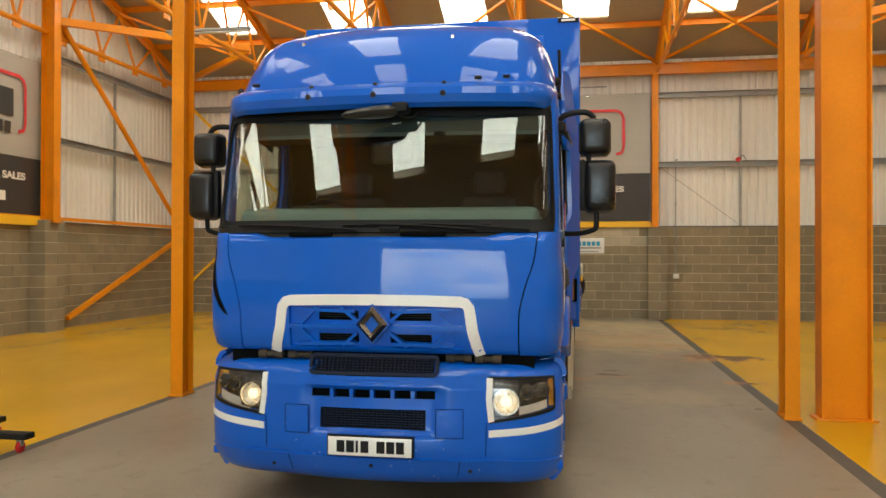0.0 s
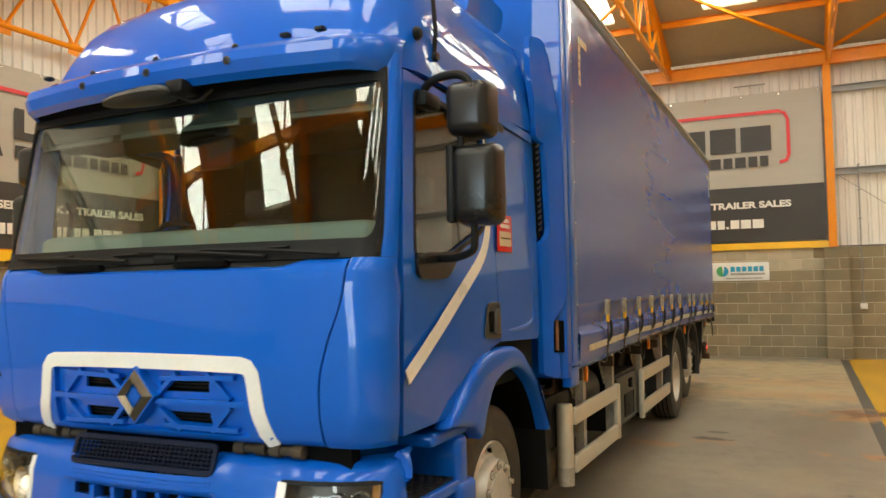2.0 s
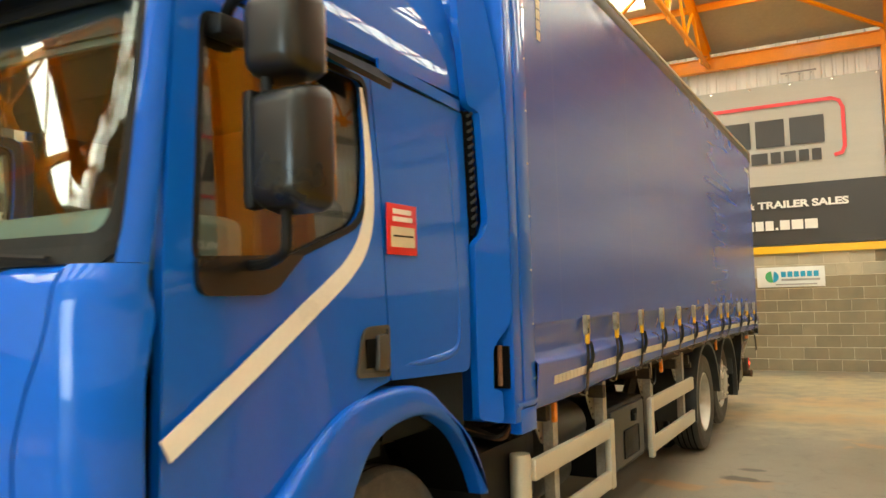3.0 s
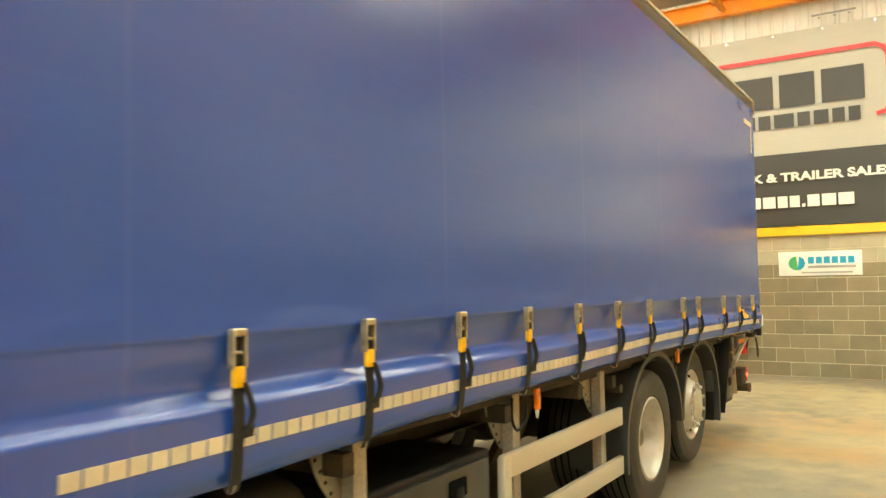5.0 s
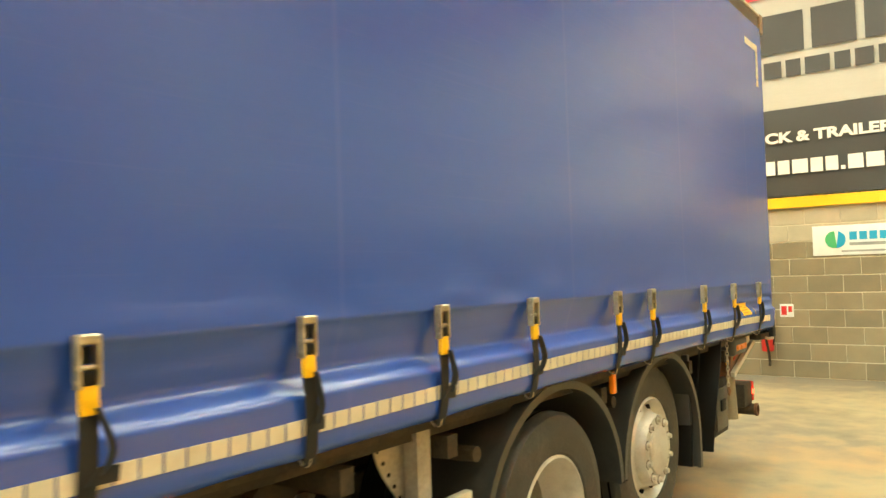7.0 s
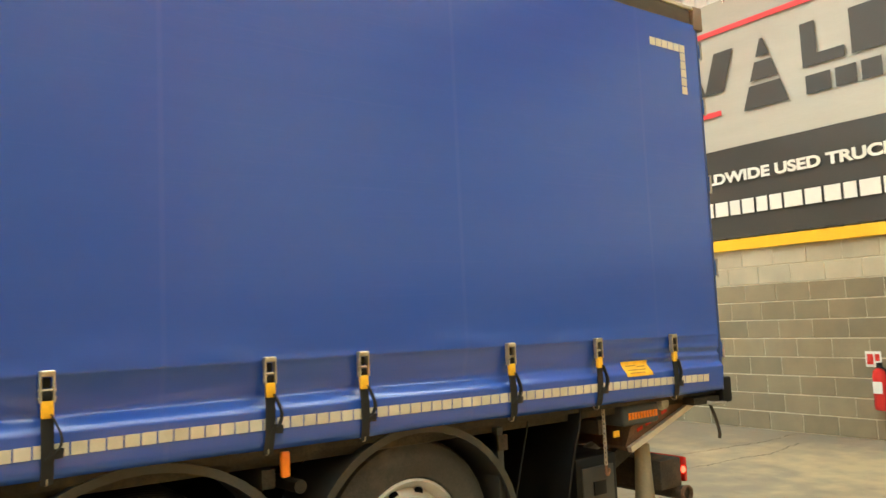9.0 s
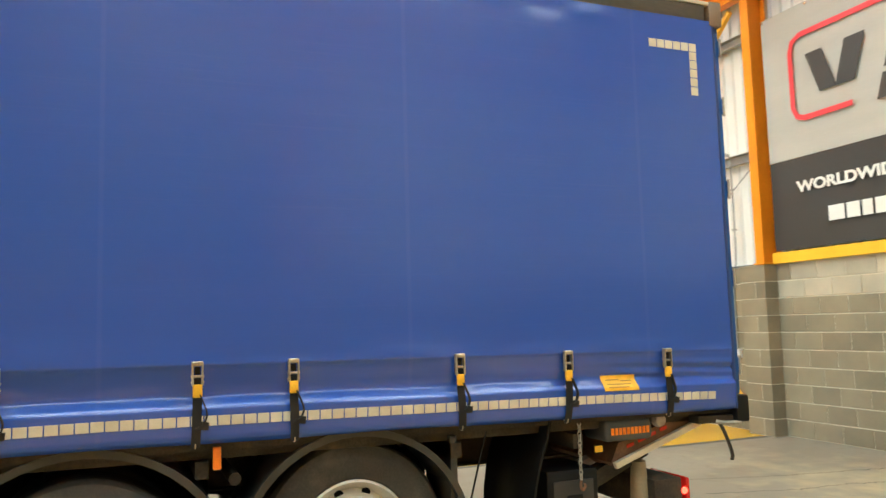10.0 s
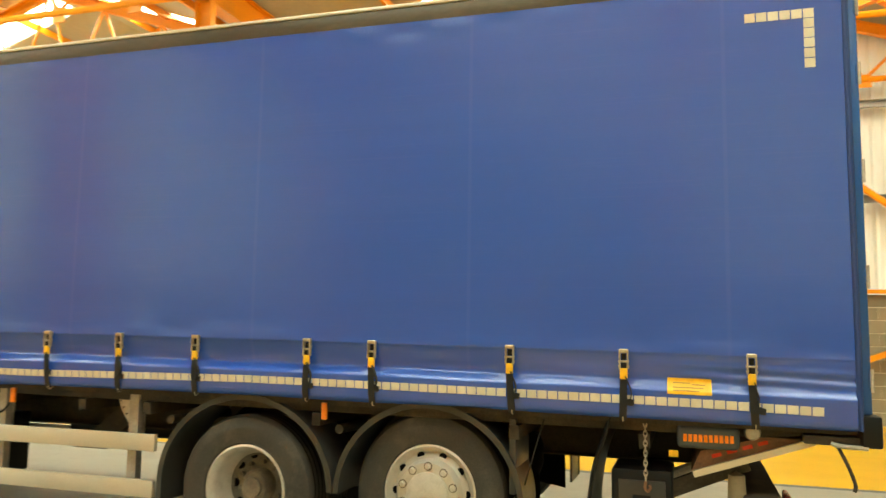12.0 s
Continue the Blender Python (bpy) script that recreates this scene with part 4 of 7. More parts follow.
# ---- blockwork ----
def block_wall(name, axis, fixed, inward, a0, a1, label, parts_from=None, parts_to=None, pale=None):
    """Stretcher-bond blocks proud of a mortar core. The blocks in one stretch are pieces of their own, the rest one mesh."""
    bm = bmesh.new()
    if axis == "x":
        add_box(bm, (a0, fixed, 0), (a1, fixed - inward * 0.2, WALLTOP))
    else:
        add_box(bm, (fixed, a0, 0), (fixed - inward * 0.2, a1, WALLTOP))
    wall = struct(name, bm, MORTAR, label)
    rest = bmesh.new()
    L, g = 0.44, 0.014
    shared = {}

    def one(target, length):
        add_box(target, (-length / 2, -0.004, 0), (length / 2, 0.03, COURSE - g))
    rows = int(WALLTOP / COURSE + 0.5)
    for r in range(rows):
        p = a0 + (0 if r % 2 else -L / 2)
        while p < a1 - 0.02:
            q0, q1 = max(p, a0), min(p + L, a1)
            p += L
            if q1 - q0 < 0.06:
                continue
            ln, cx, z = round(q1 - q0 - g, 3), (q0 + q1) / 2, r * COURSE + g / 2
            is_pale = pale is not None and pale[0] <= cx <= pale[1] and r >= rows - 2
            jit = random.uniform(-0.0015, 0.0015)
            if axis == "x":
                mtx = Matrix.Translation((cx, fixed + inward * (0.003 + jit), z)) if inward < 0 else Matrix.Translation((cx, fixed + 0.003, z)) @ Matrix.Rotation(math.pi, 4, "Z")
            else:
                mtx = Matrix.Translation((fixed + inward * (0.003 + jit), cx, z)) @ Matrix.Rotation(radians(90 if inward > 0 else -90), 4, "Z")
            if is_pale or (parts_from is not None and parts_from <= cx <= parts_to):
                key = (ln, is_pale)
                if key not in shared:
                    b1 = bmesh.new()
                    one(b1, ln + 0.006)
                    me = bpy.data.meshes.new("block")
                    bmesh.ops.bevel(b1, geom=b1.edges[:], offset=0.004, segments=1, affect="EDGES")
                    b1.to_mesh(me)
                    b1.free()
                    me.materials.append(PALEBLOCK if is_pale else BLOCK)
                    shared[key] = me
                ob = new("block", shared[key])
                ob.matrix_world = mtx
                ob.parent = wall
            else:
                n0 = len(rest.verts)
                one(rest, ln + 0.006)
                rest.verts.ensure_lookup_table()
                for v in rest.verts[n0:]:
                    v.co = mtx @ v.co
    if rest.verts:
        ob = part("blockwork", rest, BLOCK, wall)
        ob["kind"] = "stuff"
    else:
        rest.free()
    return wall


def pier(name, x, y, wx, wy, label):
    bm = box_mesh((x - wx / 2, y - wy / 2, 0), (x + wx / 2, y + wy / 2, WALLTOP - 0.002))
    wall = struct(name, bm, MORTAR, label)
    for r in range(10):
        b1 = bmesh.new()
        e = 0.005
        z0, z1 = r * COURSE + 0.005, (r + 1) * COURSE - 0.006
        if r % 2:
            add_box(b1, (x - wx / 2 - e, y - wy / 2 - e, z0), (x + wx / 2 + e, y + wy / 2 + e, z1), 0.003, 1)
        else:
            c = x if wx >= wy else None
            if c is not None:
                add_box(b1, (x - wx / 2 - e, y - wy / 2 - e, z0), (x + wx * 0.1, y + wy / 2 + e, z1), 0.003, 1)
                add_box(b1, (x + wx * 0.1 + 0.01, y - wy / 2 - e, z0), (x + wx / 2 + e, y + wy / 2 + e, z1), 0.003, 1)
            else:
                add_box(b1, (x - wx / 2 - e, y - wy / 2 - e, z0), (x + wx / 2 + e, y + wy * 0.1, z1), 0.003, 1)
                add_box(b1, (x - wx / 2 - e, y + wy * 0.1 + 0.01, z0), (x + wx / 2 + e, y + wy / 2 + e, z1), 0.003, 1)
        part("block", b1, BLOCK, wall)




# ---- the lorry ----
truck = thing("truck", "blue curtain-sided three-axle lorry with a high-roof cab, headlamps lit", "truck")


def levels(rows):
    """Plan of a bodywork surface by height: half width, nose, bow, corner width and corner depth."""
    def at(z):
        if z <= rows[0][0]:
            return rows[0][1:]
        for a, b in zip(rows, rows[1:]):
            if z <= b[0]:
                f = (z - a[0]) / (b[0] - a[0])
                return tuple(p + (q - p) * f for p, q in zip(a[1:], b[1:]))
        return rows[-1][1:]
    return at


def skin(at, tail):
    """u 0..1 is the nose from the middle, 1..2 the corner, 2..3 the side back to tail; negative u is the other side."""
    def spot(u, z):
        W, F, B, r, ry = at(z)
        a, sx = abs(u), (1 if u >= 0 else -1)
        if a <= 1:
            x, y = a * (W - r), F + B * a * a
        elif a <= 2:
            t = (a - 1) * math.pi / 2
            x, y = W - r + r * math.sin(t), F + B + ry * (1 - math.cos(t))
        else:
            x, y = W, F + B + ry + (a - 2) * (tail - F - B - ry)
        return Vector((sx * x, y, z))
    return spot


def skin_normal(spot, u, z):
    e = 0.012
    n = (spot(u + e, z) - spot(u - e, z)).cross(spot(u, z + e) - spot(u, z - e))
    return n.normalized()


def patch(spot, us, zs, out=0.0, inn=-0.02, keep=None, shape=None):
    """A slab of bodywork: a grid on the skin, thick from inn to out, with cells left out where keep says no."""
    bm = bmesh.new()
    nu, nz = len(us), len(zs)
    grid = {}
    for k, off in ((0, out), (1, inn)):
        for i, u in enumerate(us):
            for j, z in enumerate(zs):
                uu, zz = shape(u, z) if shape else (u, z)
                grid[k, i, j] = spot(uu, zz) + skin_normal(spot, uu, zz) * off
    cells = {(i, j) for i in range(nu - 1) for j in range(nz - 1) if keep is None or keep((us[i] + us[i + 1]) / 2, (zs[j] + zs[j + 1]) / 2)}
    made = {}

    def v(k, i, j):
        if (k, i, j) not in made:
            made[k, i, j] = bm.verts.new(grid[k, i, j])
        return made[k, i, j]
    for i, j in cells:
        bm.faces.new((v(0, i, j), v(0, i + 1, j), v(0, i + 1, j + 1), v(0, i, j + 1)))
        bm.faces.new((v(1, i, j + 1), v(1, i + 1, j + 1), v(1, i + 1, j), v(1, i, j)))
        for (di, dj, a, b) in ((-1, 0, (i, j + 1), (i, j)), (1, 0, (i + 1, j), (i + 1, j + 1)), (0, -1, (i, j), (i + 1, j)), (0, 1, (i + 1, j + 1), (i, j + 1))):
            if (i + di, j + dj) not in cells:
                bm.faces.new((v(0, *b), v(0, *a), v(1, *a), v(1, *b)))
    bmesh.ops.recalc_face_normals(bm, faces=bm.faces[:])
    return bm


def span(a, b, n):
    return [a + (b - a) * i / n for i in range(n + 1)]


def ribbon(place, path, widths, thick=0.004):
    """A flat band along a 2D path, laid on a surface: place(a, b, lift) gives the point."""
    bm = bmesh.new()
    rings = []
    n = len(path)
    for i, (a, b) in enumerate(path):
        p, q = Vector(path[max(0, i - 1)]), Vector(path[min(n - 1, i + 1)])
        d = (q - p).normalized()
        w = widths if isinstance(widths, (int, float)) else widths[i]
        ox, oz = -d.y * w / 2, d.x * w / 2
        rings.append([bm.verts.new(place(a + s * ox, b + s * oz, h)) for s, h in ((-1, 0.0005), (1, 0.0005), (1, thick), (-1, thick))])
    for r0, r1 in zip(rings, rings[1:]):
        for k in range(4):
            bm.faces.new((r0[k], r0[(k + 1) % 4], r1[(k + 1) % 4], r1[k]))
    bm.faces.new(rings[0])
    bm.faces.new(rings[-1][::-1])
    bmesh.ops.recalc_face_normals(bm, faces=bm.faces[:])
    return bm


def dense(path, step=0.04):
    out = []
    for a, b in zip(path, path[1:]):
        n = max(1, int((Vector(b) - Vector(a)).length / step))
        out += [tuple(Vector(a).lerp(Vector(b), k / n)) for k in range(n)]
    return out + [path[-1]]


cab_at = levels([(0.98, 1.09, 0.11, 0.07, 0.16, 0.17), (1.03, 1.13, 0.065, 0.068, 0.15, 0.15), (1.12, 1.148, 0.04, 0.066, 0.15, 0.16), (1.30, 1.152, 0.03, 0.066, 0.15, 0.165),
                 (1.45, 1.150, 0.034, 0.066, 0.15, 0.165), (1.62, 1.138, 0.045, 0.067, 0.16, 0.20), (1.71, 1.134, 0.054, 0.068, 0.155, 0.165), (1.76, 1.132, 0.090, 0.068, 0.15, 0.145)]
                # the screen leans back in one shallow bow
                + [(1.76 + 0.86 * f, 1.132 - 0.024 * f, 0.090 + 0.185 * f + 0.040 * f * (1 - f), 0.068 - 0.008 * f, 0.15 - 0.05 * f, 0.145 - 0.075 * f) for f in [k / 40 for k in range(1, 41)]])
cab = skin(cab_at, 2.12)


def on_cab(x, z, lift=0.0):
    W, F, B, r, ry = cab_at(z)
    u = max(-1.0, min(1.0, x / (W - r))) if abs(x) <= W - r else math.copysign(1 + math.asin(min(1.0, (abs(x) - W + r) / r)) * 2 / math.pi, x)
    return cab(u, z) + skin_normal(cab, u, z) * lift


# bonnet flap with its grille opening
def bonnet_edge(z):
    f = max(0.0, min(1.0, (z - 1.21) / 0.42))
    g = max(0.0, (z - 1.45) / 0.30)
    return 0.884 + 0.080 * f * f * (3 - 2 * f) + 0.032 * min(1.0, g)


bonnet_u = sorted(set(span(-1, -0.55, 14) + span(-0.55, 0.55, 26) + span(0.55, 1, 14)))
bonnet_z = sorted(set([1.005, 1.012, 1.02] + span(1.035, 1.295, 8) + span(1.295, 1.725, 14) + [1.735, 1.742, 1.746]))


def bonnet_spot(q, z):
    x = q if abs(q) <= 0.55 else math.copysign(0.55 + (abs(q) - 0.55) / 0.45 * (bonnet_edge(z) - 0.55), q)
    dip = 0.026 * max(0.0, min(1.0, (0.80 - abs(x)) / 0.10)) * max(0.0, (z - 1.62) / 0.126)
    p = on_cab(x, z - dip)
    p.y += 0.012 * (max(0.0, (1.02 - z)) / 0.015) + 0.012 * max(0.0, (z - 1.735) / 0.011)
    return p


bonnet = part("bonnet_flap", patch(bonnet_spot, bonnet_u, bonnet_z, 0.004, -0.025, keep=lambda q, z: not (abs(q) < 0.55 and 1.035 < z < 1.295)), BLUE, truck, "glossy blue front flap")
u_path = [(-0.655, 1.004), (-0.640, 1.05), (-0.612, 1.15), (-0.600, 1.24), (-0.592, 1.29), (-0.570, 1.318), (-0.535, 1.327), (-0.3, 1.333), (0, 1.335), (0.3, 1.333), (0.535, 1.327), (0.570, 1.318), (0.592, 1.29), (0.600, 1.24), (0.612, 1.15), (0.640, 1.05), (0.655, 1.004)]
part("white_outline", ribbon(lambda a, b, h: on_cab(a, b, h + 0.005), dense(u_path, 0.03), 0.066, 0.006), STRIPE, bonnet, "cream-white stripe round the grille")
# grille: recessed blue plate with slanted ribs and dark slots
gr_z = [1.035, 1.062, 1.118, 1.150, 1.178, 1.205, 1.262, 1.295]
gr_x = [-0.55, -0.50, -0.36, -0.20, -0.10, 0.10, 0.20, 0.36, 0.50, 0.55]
part("grille_plate", patch(lambda x, z: on_cab(x, z), gr_x, gr_z, -0.022, -0.034, keep=lambda x, z: not (0.10 < abs(x) < 0.36 and (1.062 < z < 1.118 or 1.205 < z < 1.262))), BLUE, bonnet)
# solid near-black slab painted as the shade behind the grille slots
part("grille_shade_slab", box_mesh((-0.5, 0.13, 1.04), (0.5, 0.16, 1.29)), SHADEBLACK, bonnet)
for sx in (-1, 1):
    for (x0, z0, x1, z1) in ((0.105, 1.20, 0.205, 1.287), (0.105, 1.13, 0.205, 1.043), (0.365, 1.287, 0.475, 1.18), (0.365, 1.043, 0.475, 1.15), (0.12, 1.262, 0.50, 1.272), (0.12, 1.062, 0.50, 1.052)):
        part("grille_rib", ribbon(lambda a, b, h: on_cab(a, b, h - 0.030), dense([(sx * x0, z0), (sx * x1, z1)], 0.05), 0.020, 0.034), BLUE, bonnet)
for z in (1.165,):
    for sx in (-1, 1):
        part("grille_rib", ribbon(lambda a, b, h: on_cab(a, b, h - 0.030), dense([(sx * 0.09, z), (sx * 0.55, z)], 0.05), 0.024, 0.036), BLUE, bonnet)
for z in (1.075, 1.09, 1.104, 1.22, 1.234, 1.248):
    part("grille_louvre", ribbon(lambda a, b, h: on_cab(a, b, h - 0.055), dense([(-0.36, z), (0.36, z)], 0.09), 0.005, 0.012), BLACK, bonnet)
dia = [(0, 0.113), (0.102, 0), (0, -0.113), (-0.102, 0)]
bm = bmesh.new()
add_prism(bm, [(x * 1.1, 1.187 + z * 1.1) for x, z in dia], "y", 0.004, 0.06)
part("badge_base", bm, BLUE, bonnet)
bm = bmesh.new()
rim_o = [bm.verts.new((x, 0.004, 1.187 + z)) for x, z in dia]
rim_t = [bm.verts.new((x * 0.72, -0.024, 1.187 + z * 0.72)) for x, z in dia]
rim_i = [bm.verts.new((x * 0.42, -0.006, 1.187 + z * 0.46)) for x, z in dia]
for k in range(4):
    k2 = (k + 1) % 4
    bm.faces.new((rim_o[k], rim_o[k2], rim_t[k2], rim_t[k]))
    bm.faces.new((rim_t[k], rim_t[k2], rim_i[k2], rim_i[k]))
bmesh.ops.recalc_face_normals(bm, faces=bm.faces[:])
part("diamond_badge", bm, shade("smoked_chrome", (0.15, 0.135, 0.11), 0.2, metal=1.0, vary=0.05), bonnet, "plain smoked-chrome diamond badge", sharp=0.1)

# corner panels, windscreen pillars, header
def screen_edge(z):
    """How far round the cab's corner the windscreen reaches: widest at its foot."""
    f = max(0.0, min(1.0, (2.555 - z) / 0.78))
    return 1.47 + 0.13 * f


def screen(q, z):
    return cab(q * screen_edge(z), z)


screen_q = span(-1, -0.6, 14) + span(-0.6, 0.6, 14)[1:-1] + span(0.6, 1, 14)
for sx, nm in ((1, "near"), (-1, "off")):
    def corner_spot(q, z, sx=sx):
        e = bonnet_edge(z) + 0.008
        W, F, B, r, ry = cab_at(z)
        e_u = e / (W - r) if e <= W - r else 1 + math.asin((e - W + r) / r) * 2 / math.pi
        p = cab(sx * (e_u + (1.985 - e_u) * q), z)
        return p
    c = part("corner_panel", patch(corner_spot if sx > 0 else (lambda q, z, f=corner_spot: f(1 - q, z)), span(0, 1, 16), [1.0, 1.008, 1.03] + span(1.08, 1.70, 14) + [1.74, 1.752], 0.002, -0.02), BLUE, truck)
    if sx < 0:
        # a band laid on the panel; the slot's inner shade is its colour
        part("air_slot", ribbon(lambda a, b, h, sx=sx: on_cab(sx * a, b, h + 0.002), bend([(1.105, 1.66), (1.100, 1.52), (1.075, 1.38), (1.02, 1.27), (0.985, 1.225)], 5) and [(p.x, p.y) for p in bend([(1.105, 1.66, 0), (1.100, 1.52, 0), (1.075, 1.38, 0), (1.02, 1.27, 0), (0.985, 1.225, 0)], 5)], [0.003 + (0.004 if sx > 0 else 0.034) * math.sin(math.pi * min(1, (i + 1) / 21.5)) for i in range(21)], 0.003), SHADEBLACK, c, "dark air slot")
    part("windscreen_pillar", patch(lambda q, z, sx=sx: cab(sx * screen_edge(z) + q * (1.985 - screen_edge(z)), z), span(0, 1, 10) if sx > 0 else span(-1, 0, 10), span(1.754, 2.62, 12), 0.0, -0.04), BLUE, truck)
part("windscreen_header", patch(screen, screen_q, span(2.555, 2.62, 2), 0.0, -0.04), BLUE, truck)
ws = part("windscreen", patch(screen, span(-1, 1, 96), span(1.775, 2.555, 40), -0.012, -0.017), WINDSCREEN, truck, "tinted curved windscreen")
ws.visible_shadow = False


def on_pane(u, z, lift):
    u *= screen_edge(z)
    return cab(u, z) + skin_normal(cab, u, z) * (lift - 0.012)


rp = round_poly([(-0.985, 1.775), (0.985, 1.775), (0.985, 2.555), (-0.985, 2.555)], 0.10, 6)
band = round_poly([(-0.962, 1.797), (0.962, 1.797), (0.962, 2.535), (-0.962, 2.535)], 0.19, 9)
part("black_border", ribbon(lambda a, b, h: on_pane(a, b, h - 0.001), dense(band + [band[0]], 0.03), 0.07, 0.010), BLACK, ws, "black printed border with rounded corners")
part("windscreen_seal", ribbon(on_pane, dense(rp + [rp[0]], 0.03), 0.046, 0.014), BLACK, ws, "black rubber seal")
for sx in (-1, 1):
    for zz in (1.79, 2.54):
        part("seal_corner", ribbon(on_pane, [(sx * 0.89, zz), (sx * 0.93, zz), (sx * 0.985, zz)], 0.03, 0.012), BLACK, ws)
part("shade_band", ribbon(lambda a, b, h: on_pane(a, b, h - 0.03), dense([(-0.93, 2.475), (0.93, 2.475)], 0.1), 0.13, 0.004), shade("dark_green_visor", (0.02, 0.028, 0.024), 0.5), ws, "dark folded sun visors")
for x0, x1 in ((-0.80, -0.32), (-0.27, 0.22), (0.27, 0.80)):
    part("visor_flap", ribbon(lambda a, b, h: on_pane(a, b, h - 0.05), dense([(x0, 2.44), (x1, 2.44)], 0.1), 0.10, 0.012), shade("visor_cloth", (0.085, 0.105, 0.09), 0.6), ws)
cowl = part("wiper_cowl", patch(screen, screen_q, span(1.700, 1.80, 4), -0.008, -0.05), BLACK, truck)
for x0, x1 in ((-0.12, -0.92), (0.62, -0.05), (0.95, 0.30)):
    part("wiper_arm", tube_mesh([on_cab(x0, 1.758, 0.022), on_cab((x0 + x1) / 2, 1.785, 0.03), on_cab(x1, 1.80, 0.022)], 0.009, 6), BLACK, cowl)
    part("wiper_blade", tube_mesh([on_cab(x1 - 0.16, 1.792, 0.016), on_cab(x1 + 0.42, 1.80, 0.016)], 0.008, 6), BLACK, cowl)
for x in (-0.42, 0.30):
    # solid box: the vent's dark inside is put into its colour
    part("cowl_vent", box_mesh((x - 0.14, 0.06, 1.728), (x + 0.14, 0.12, 1.758), 0.006), SHADEBLACK, cowl)
part("wiper_motor_cover", box_mesh((0.02, 0.075, 1.75), (0.16, 0.14, 1.80), 0.02), BLACK, cowl)


# doors
def side_x(y, z):
    return cab_at(z)[0]


def door(sx):
    out = round_poly([(0.318, 1.03), (0.80, 1.035), (0.96, 1.115), (1.20, 1.305), (1.385, 1.335), (1.39, 2.05), (1.345, 2.52), (0.405, 2.56), (0.335, 1.75)], [0.01, 0.1, 0.1, 0.1, 0.02, 0.2, 0.05, 0.02, 0.1], 4)
    hole = round_poly([(0.445, 1.765), (0.80, 1.765), (1.275, 1.93), (1.325, 2.16), (1.315, 2.475), (0.50, 2.49)], [0.04, 0.1, 0.12, 0.2, 0.05, 0.05], 5)
    bm = bmesh.new()
    add_prism(bm, out, "x", -0.035, 0.003, holes=[hole])
    for v in bm.verts:
        v.co.x = sx * (side_x(v.co.y, v.co.z) + v.co.x)
    bmesh.ops.recalc_face_normals(bm, faces=bm.faces[:])
    d = part("door", bm, BLUE, truck, "blue cab door with a cream diagonal stripe")
    bm = bmesh.new()
    add_prism(bm, hole, "x", -0.022, -0.017)
    for v in bm.verts:
        v.co.x = sx * (side_x(v.co.y, v.co.z) + v.co.x)
    bmesh.ops.recalc_face_normals(bm, faces=bm.faces[:])
    g = part("door_glass", bm, SIDEGLASS, d)
    g.visible_shadow = False

    def on_side(y, z, h):
        return Vector((sx * (side_x(y, z) + 0.003 + h), y, z))
    part("window_seal", ribbon(lambda y, z, h: on_side(y, z, h - 0.012), hole + [hole[0]], 0.022, 0.014), BLACK, d)
    st = [(0.322, 1.265), (0.60, 1.425), (0.86, 1.575), (1.06, 1.69), (1.16, 1.755), (1.24, 1.83), (1.292, 1.93), (1.312, 2.05), (1.314, 2.20), (1.30, 2.34), (1.285, 2.44)]
    sp = [(p.x, p.y) for p in bend([(*p, 0) for p in st], 4)]
    n = len(sp)
    part("door_stripe", ribbon(on_side, sp, [0.068 * (1 - max(0, (i / n - 0.55)) * 1.75) for i in range(n)], 0.003), STRIPE, d)
    bm = bmesh.new()
    add_prism(bm, round_poly([(0.440, 1.665), (0.74, 1.665), (0.90, 1.795), (0.440, 1.775)], [0.09, 0.06, 0.02, 0.02], 5), "x", 0.0, 0.018)
    for v in bm.verts:
        v.co.x = sx * (side_x(v.co.y, v.co.z) + v.co.x + 0.003)
    bmesh.ops.recalc_face_normals(bm, faces=bm.faces[:])
    part("mirror_foot", bm, SATIN, d)
    hd = round_poly([(1.222, 1.537), (1.380, 1.540), (1.370, 1.362), (1.168, 1.374)], [0.045, 0.008, 0.008, 0.02], 4)
    bm = bmesh.new()
    add_prism(bm, hd, "x", 0.003, 0.008)
    for v in bm.verts:
        v.co.x = sx * (side_x(v.co.y, v.co.z) + v.co.x)
    bmesh.ops.recalc_face_normals(bm, faces=bm.faces[:])
    part("handle_recess", bm, MUDGUARD, d)
    part("handle_edge", ribbon(on_side, hd + [hd[0]], 0.014, 0.010), MUDGUARD, d)
    # a near-black block painted as the shade of the hollow
    part("handle_hollow", box_mesh((sx * 1.150, 1.225, 1.395), (sx * (side_x(1.3, 1.45) + 0.0125), 1.295, 1.50), 0.004), SHADEBLACK, d)
    b_ = bmesh.new()
    add_prism(b_, round_poly([(1.292, 1.512), (1.352, 1.516), (1.344, 1.378), (1.276, 1.384)], 0.012, 4), "x", 0.008, 0.028)
    bmesh.ops.bevel(b_, geom=[e for e in b_.edges if e.calc_face_angle(0) > 0.9], offset=0.006, segments=2, profile=0.5, affect="EDGES")
    for v in b_.verts:
        v.co.x = sx * (side_x(v.co.y, v.co.z) + v.co.x)
    bmesh.ops.recalc_face_normals(b_, faces=b_.faces[:])
    part("door_handle", b_, MUDGUARD, d, "dark grey pull handle")
    bm = bmesh.new()
    a = [on_side(0.99, 2.52, 0.0), on_side(1.02, 2.475, 0.055), on_side(1.36, 2.435, 0.085), on_side(1.372, 2.452, 0.085), on_side(1.32, 2.495, 0.05), on_side(1.22, 2.525, 0.0)]
    vs, vt = [bm.verts.new(p) for p in a], [bm.verts.new(p + Vector((sx * 0.004, 0, 0.022))) for p in a]
    bm.faces.new(vs)
    bm.faces.new(vt[::-1])
    for k in range(6):
        bm.faces.new((vs[k], vs[(k + 1) % 6], vt[(k + 1) % 6], vt[k]))
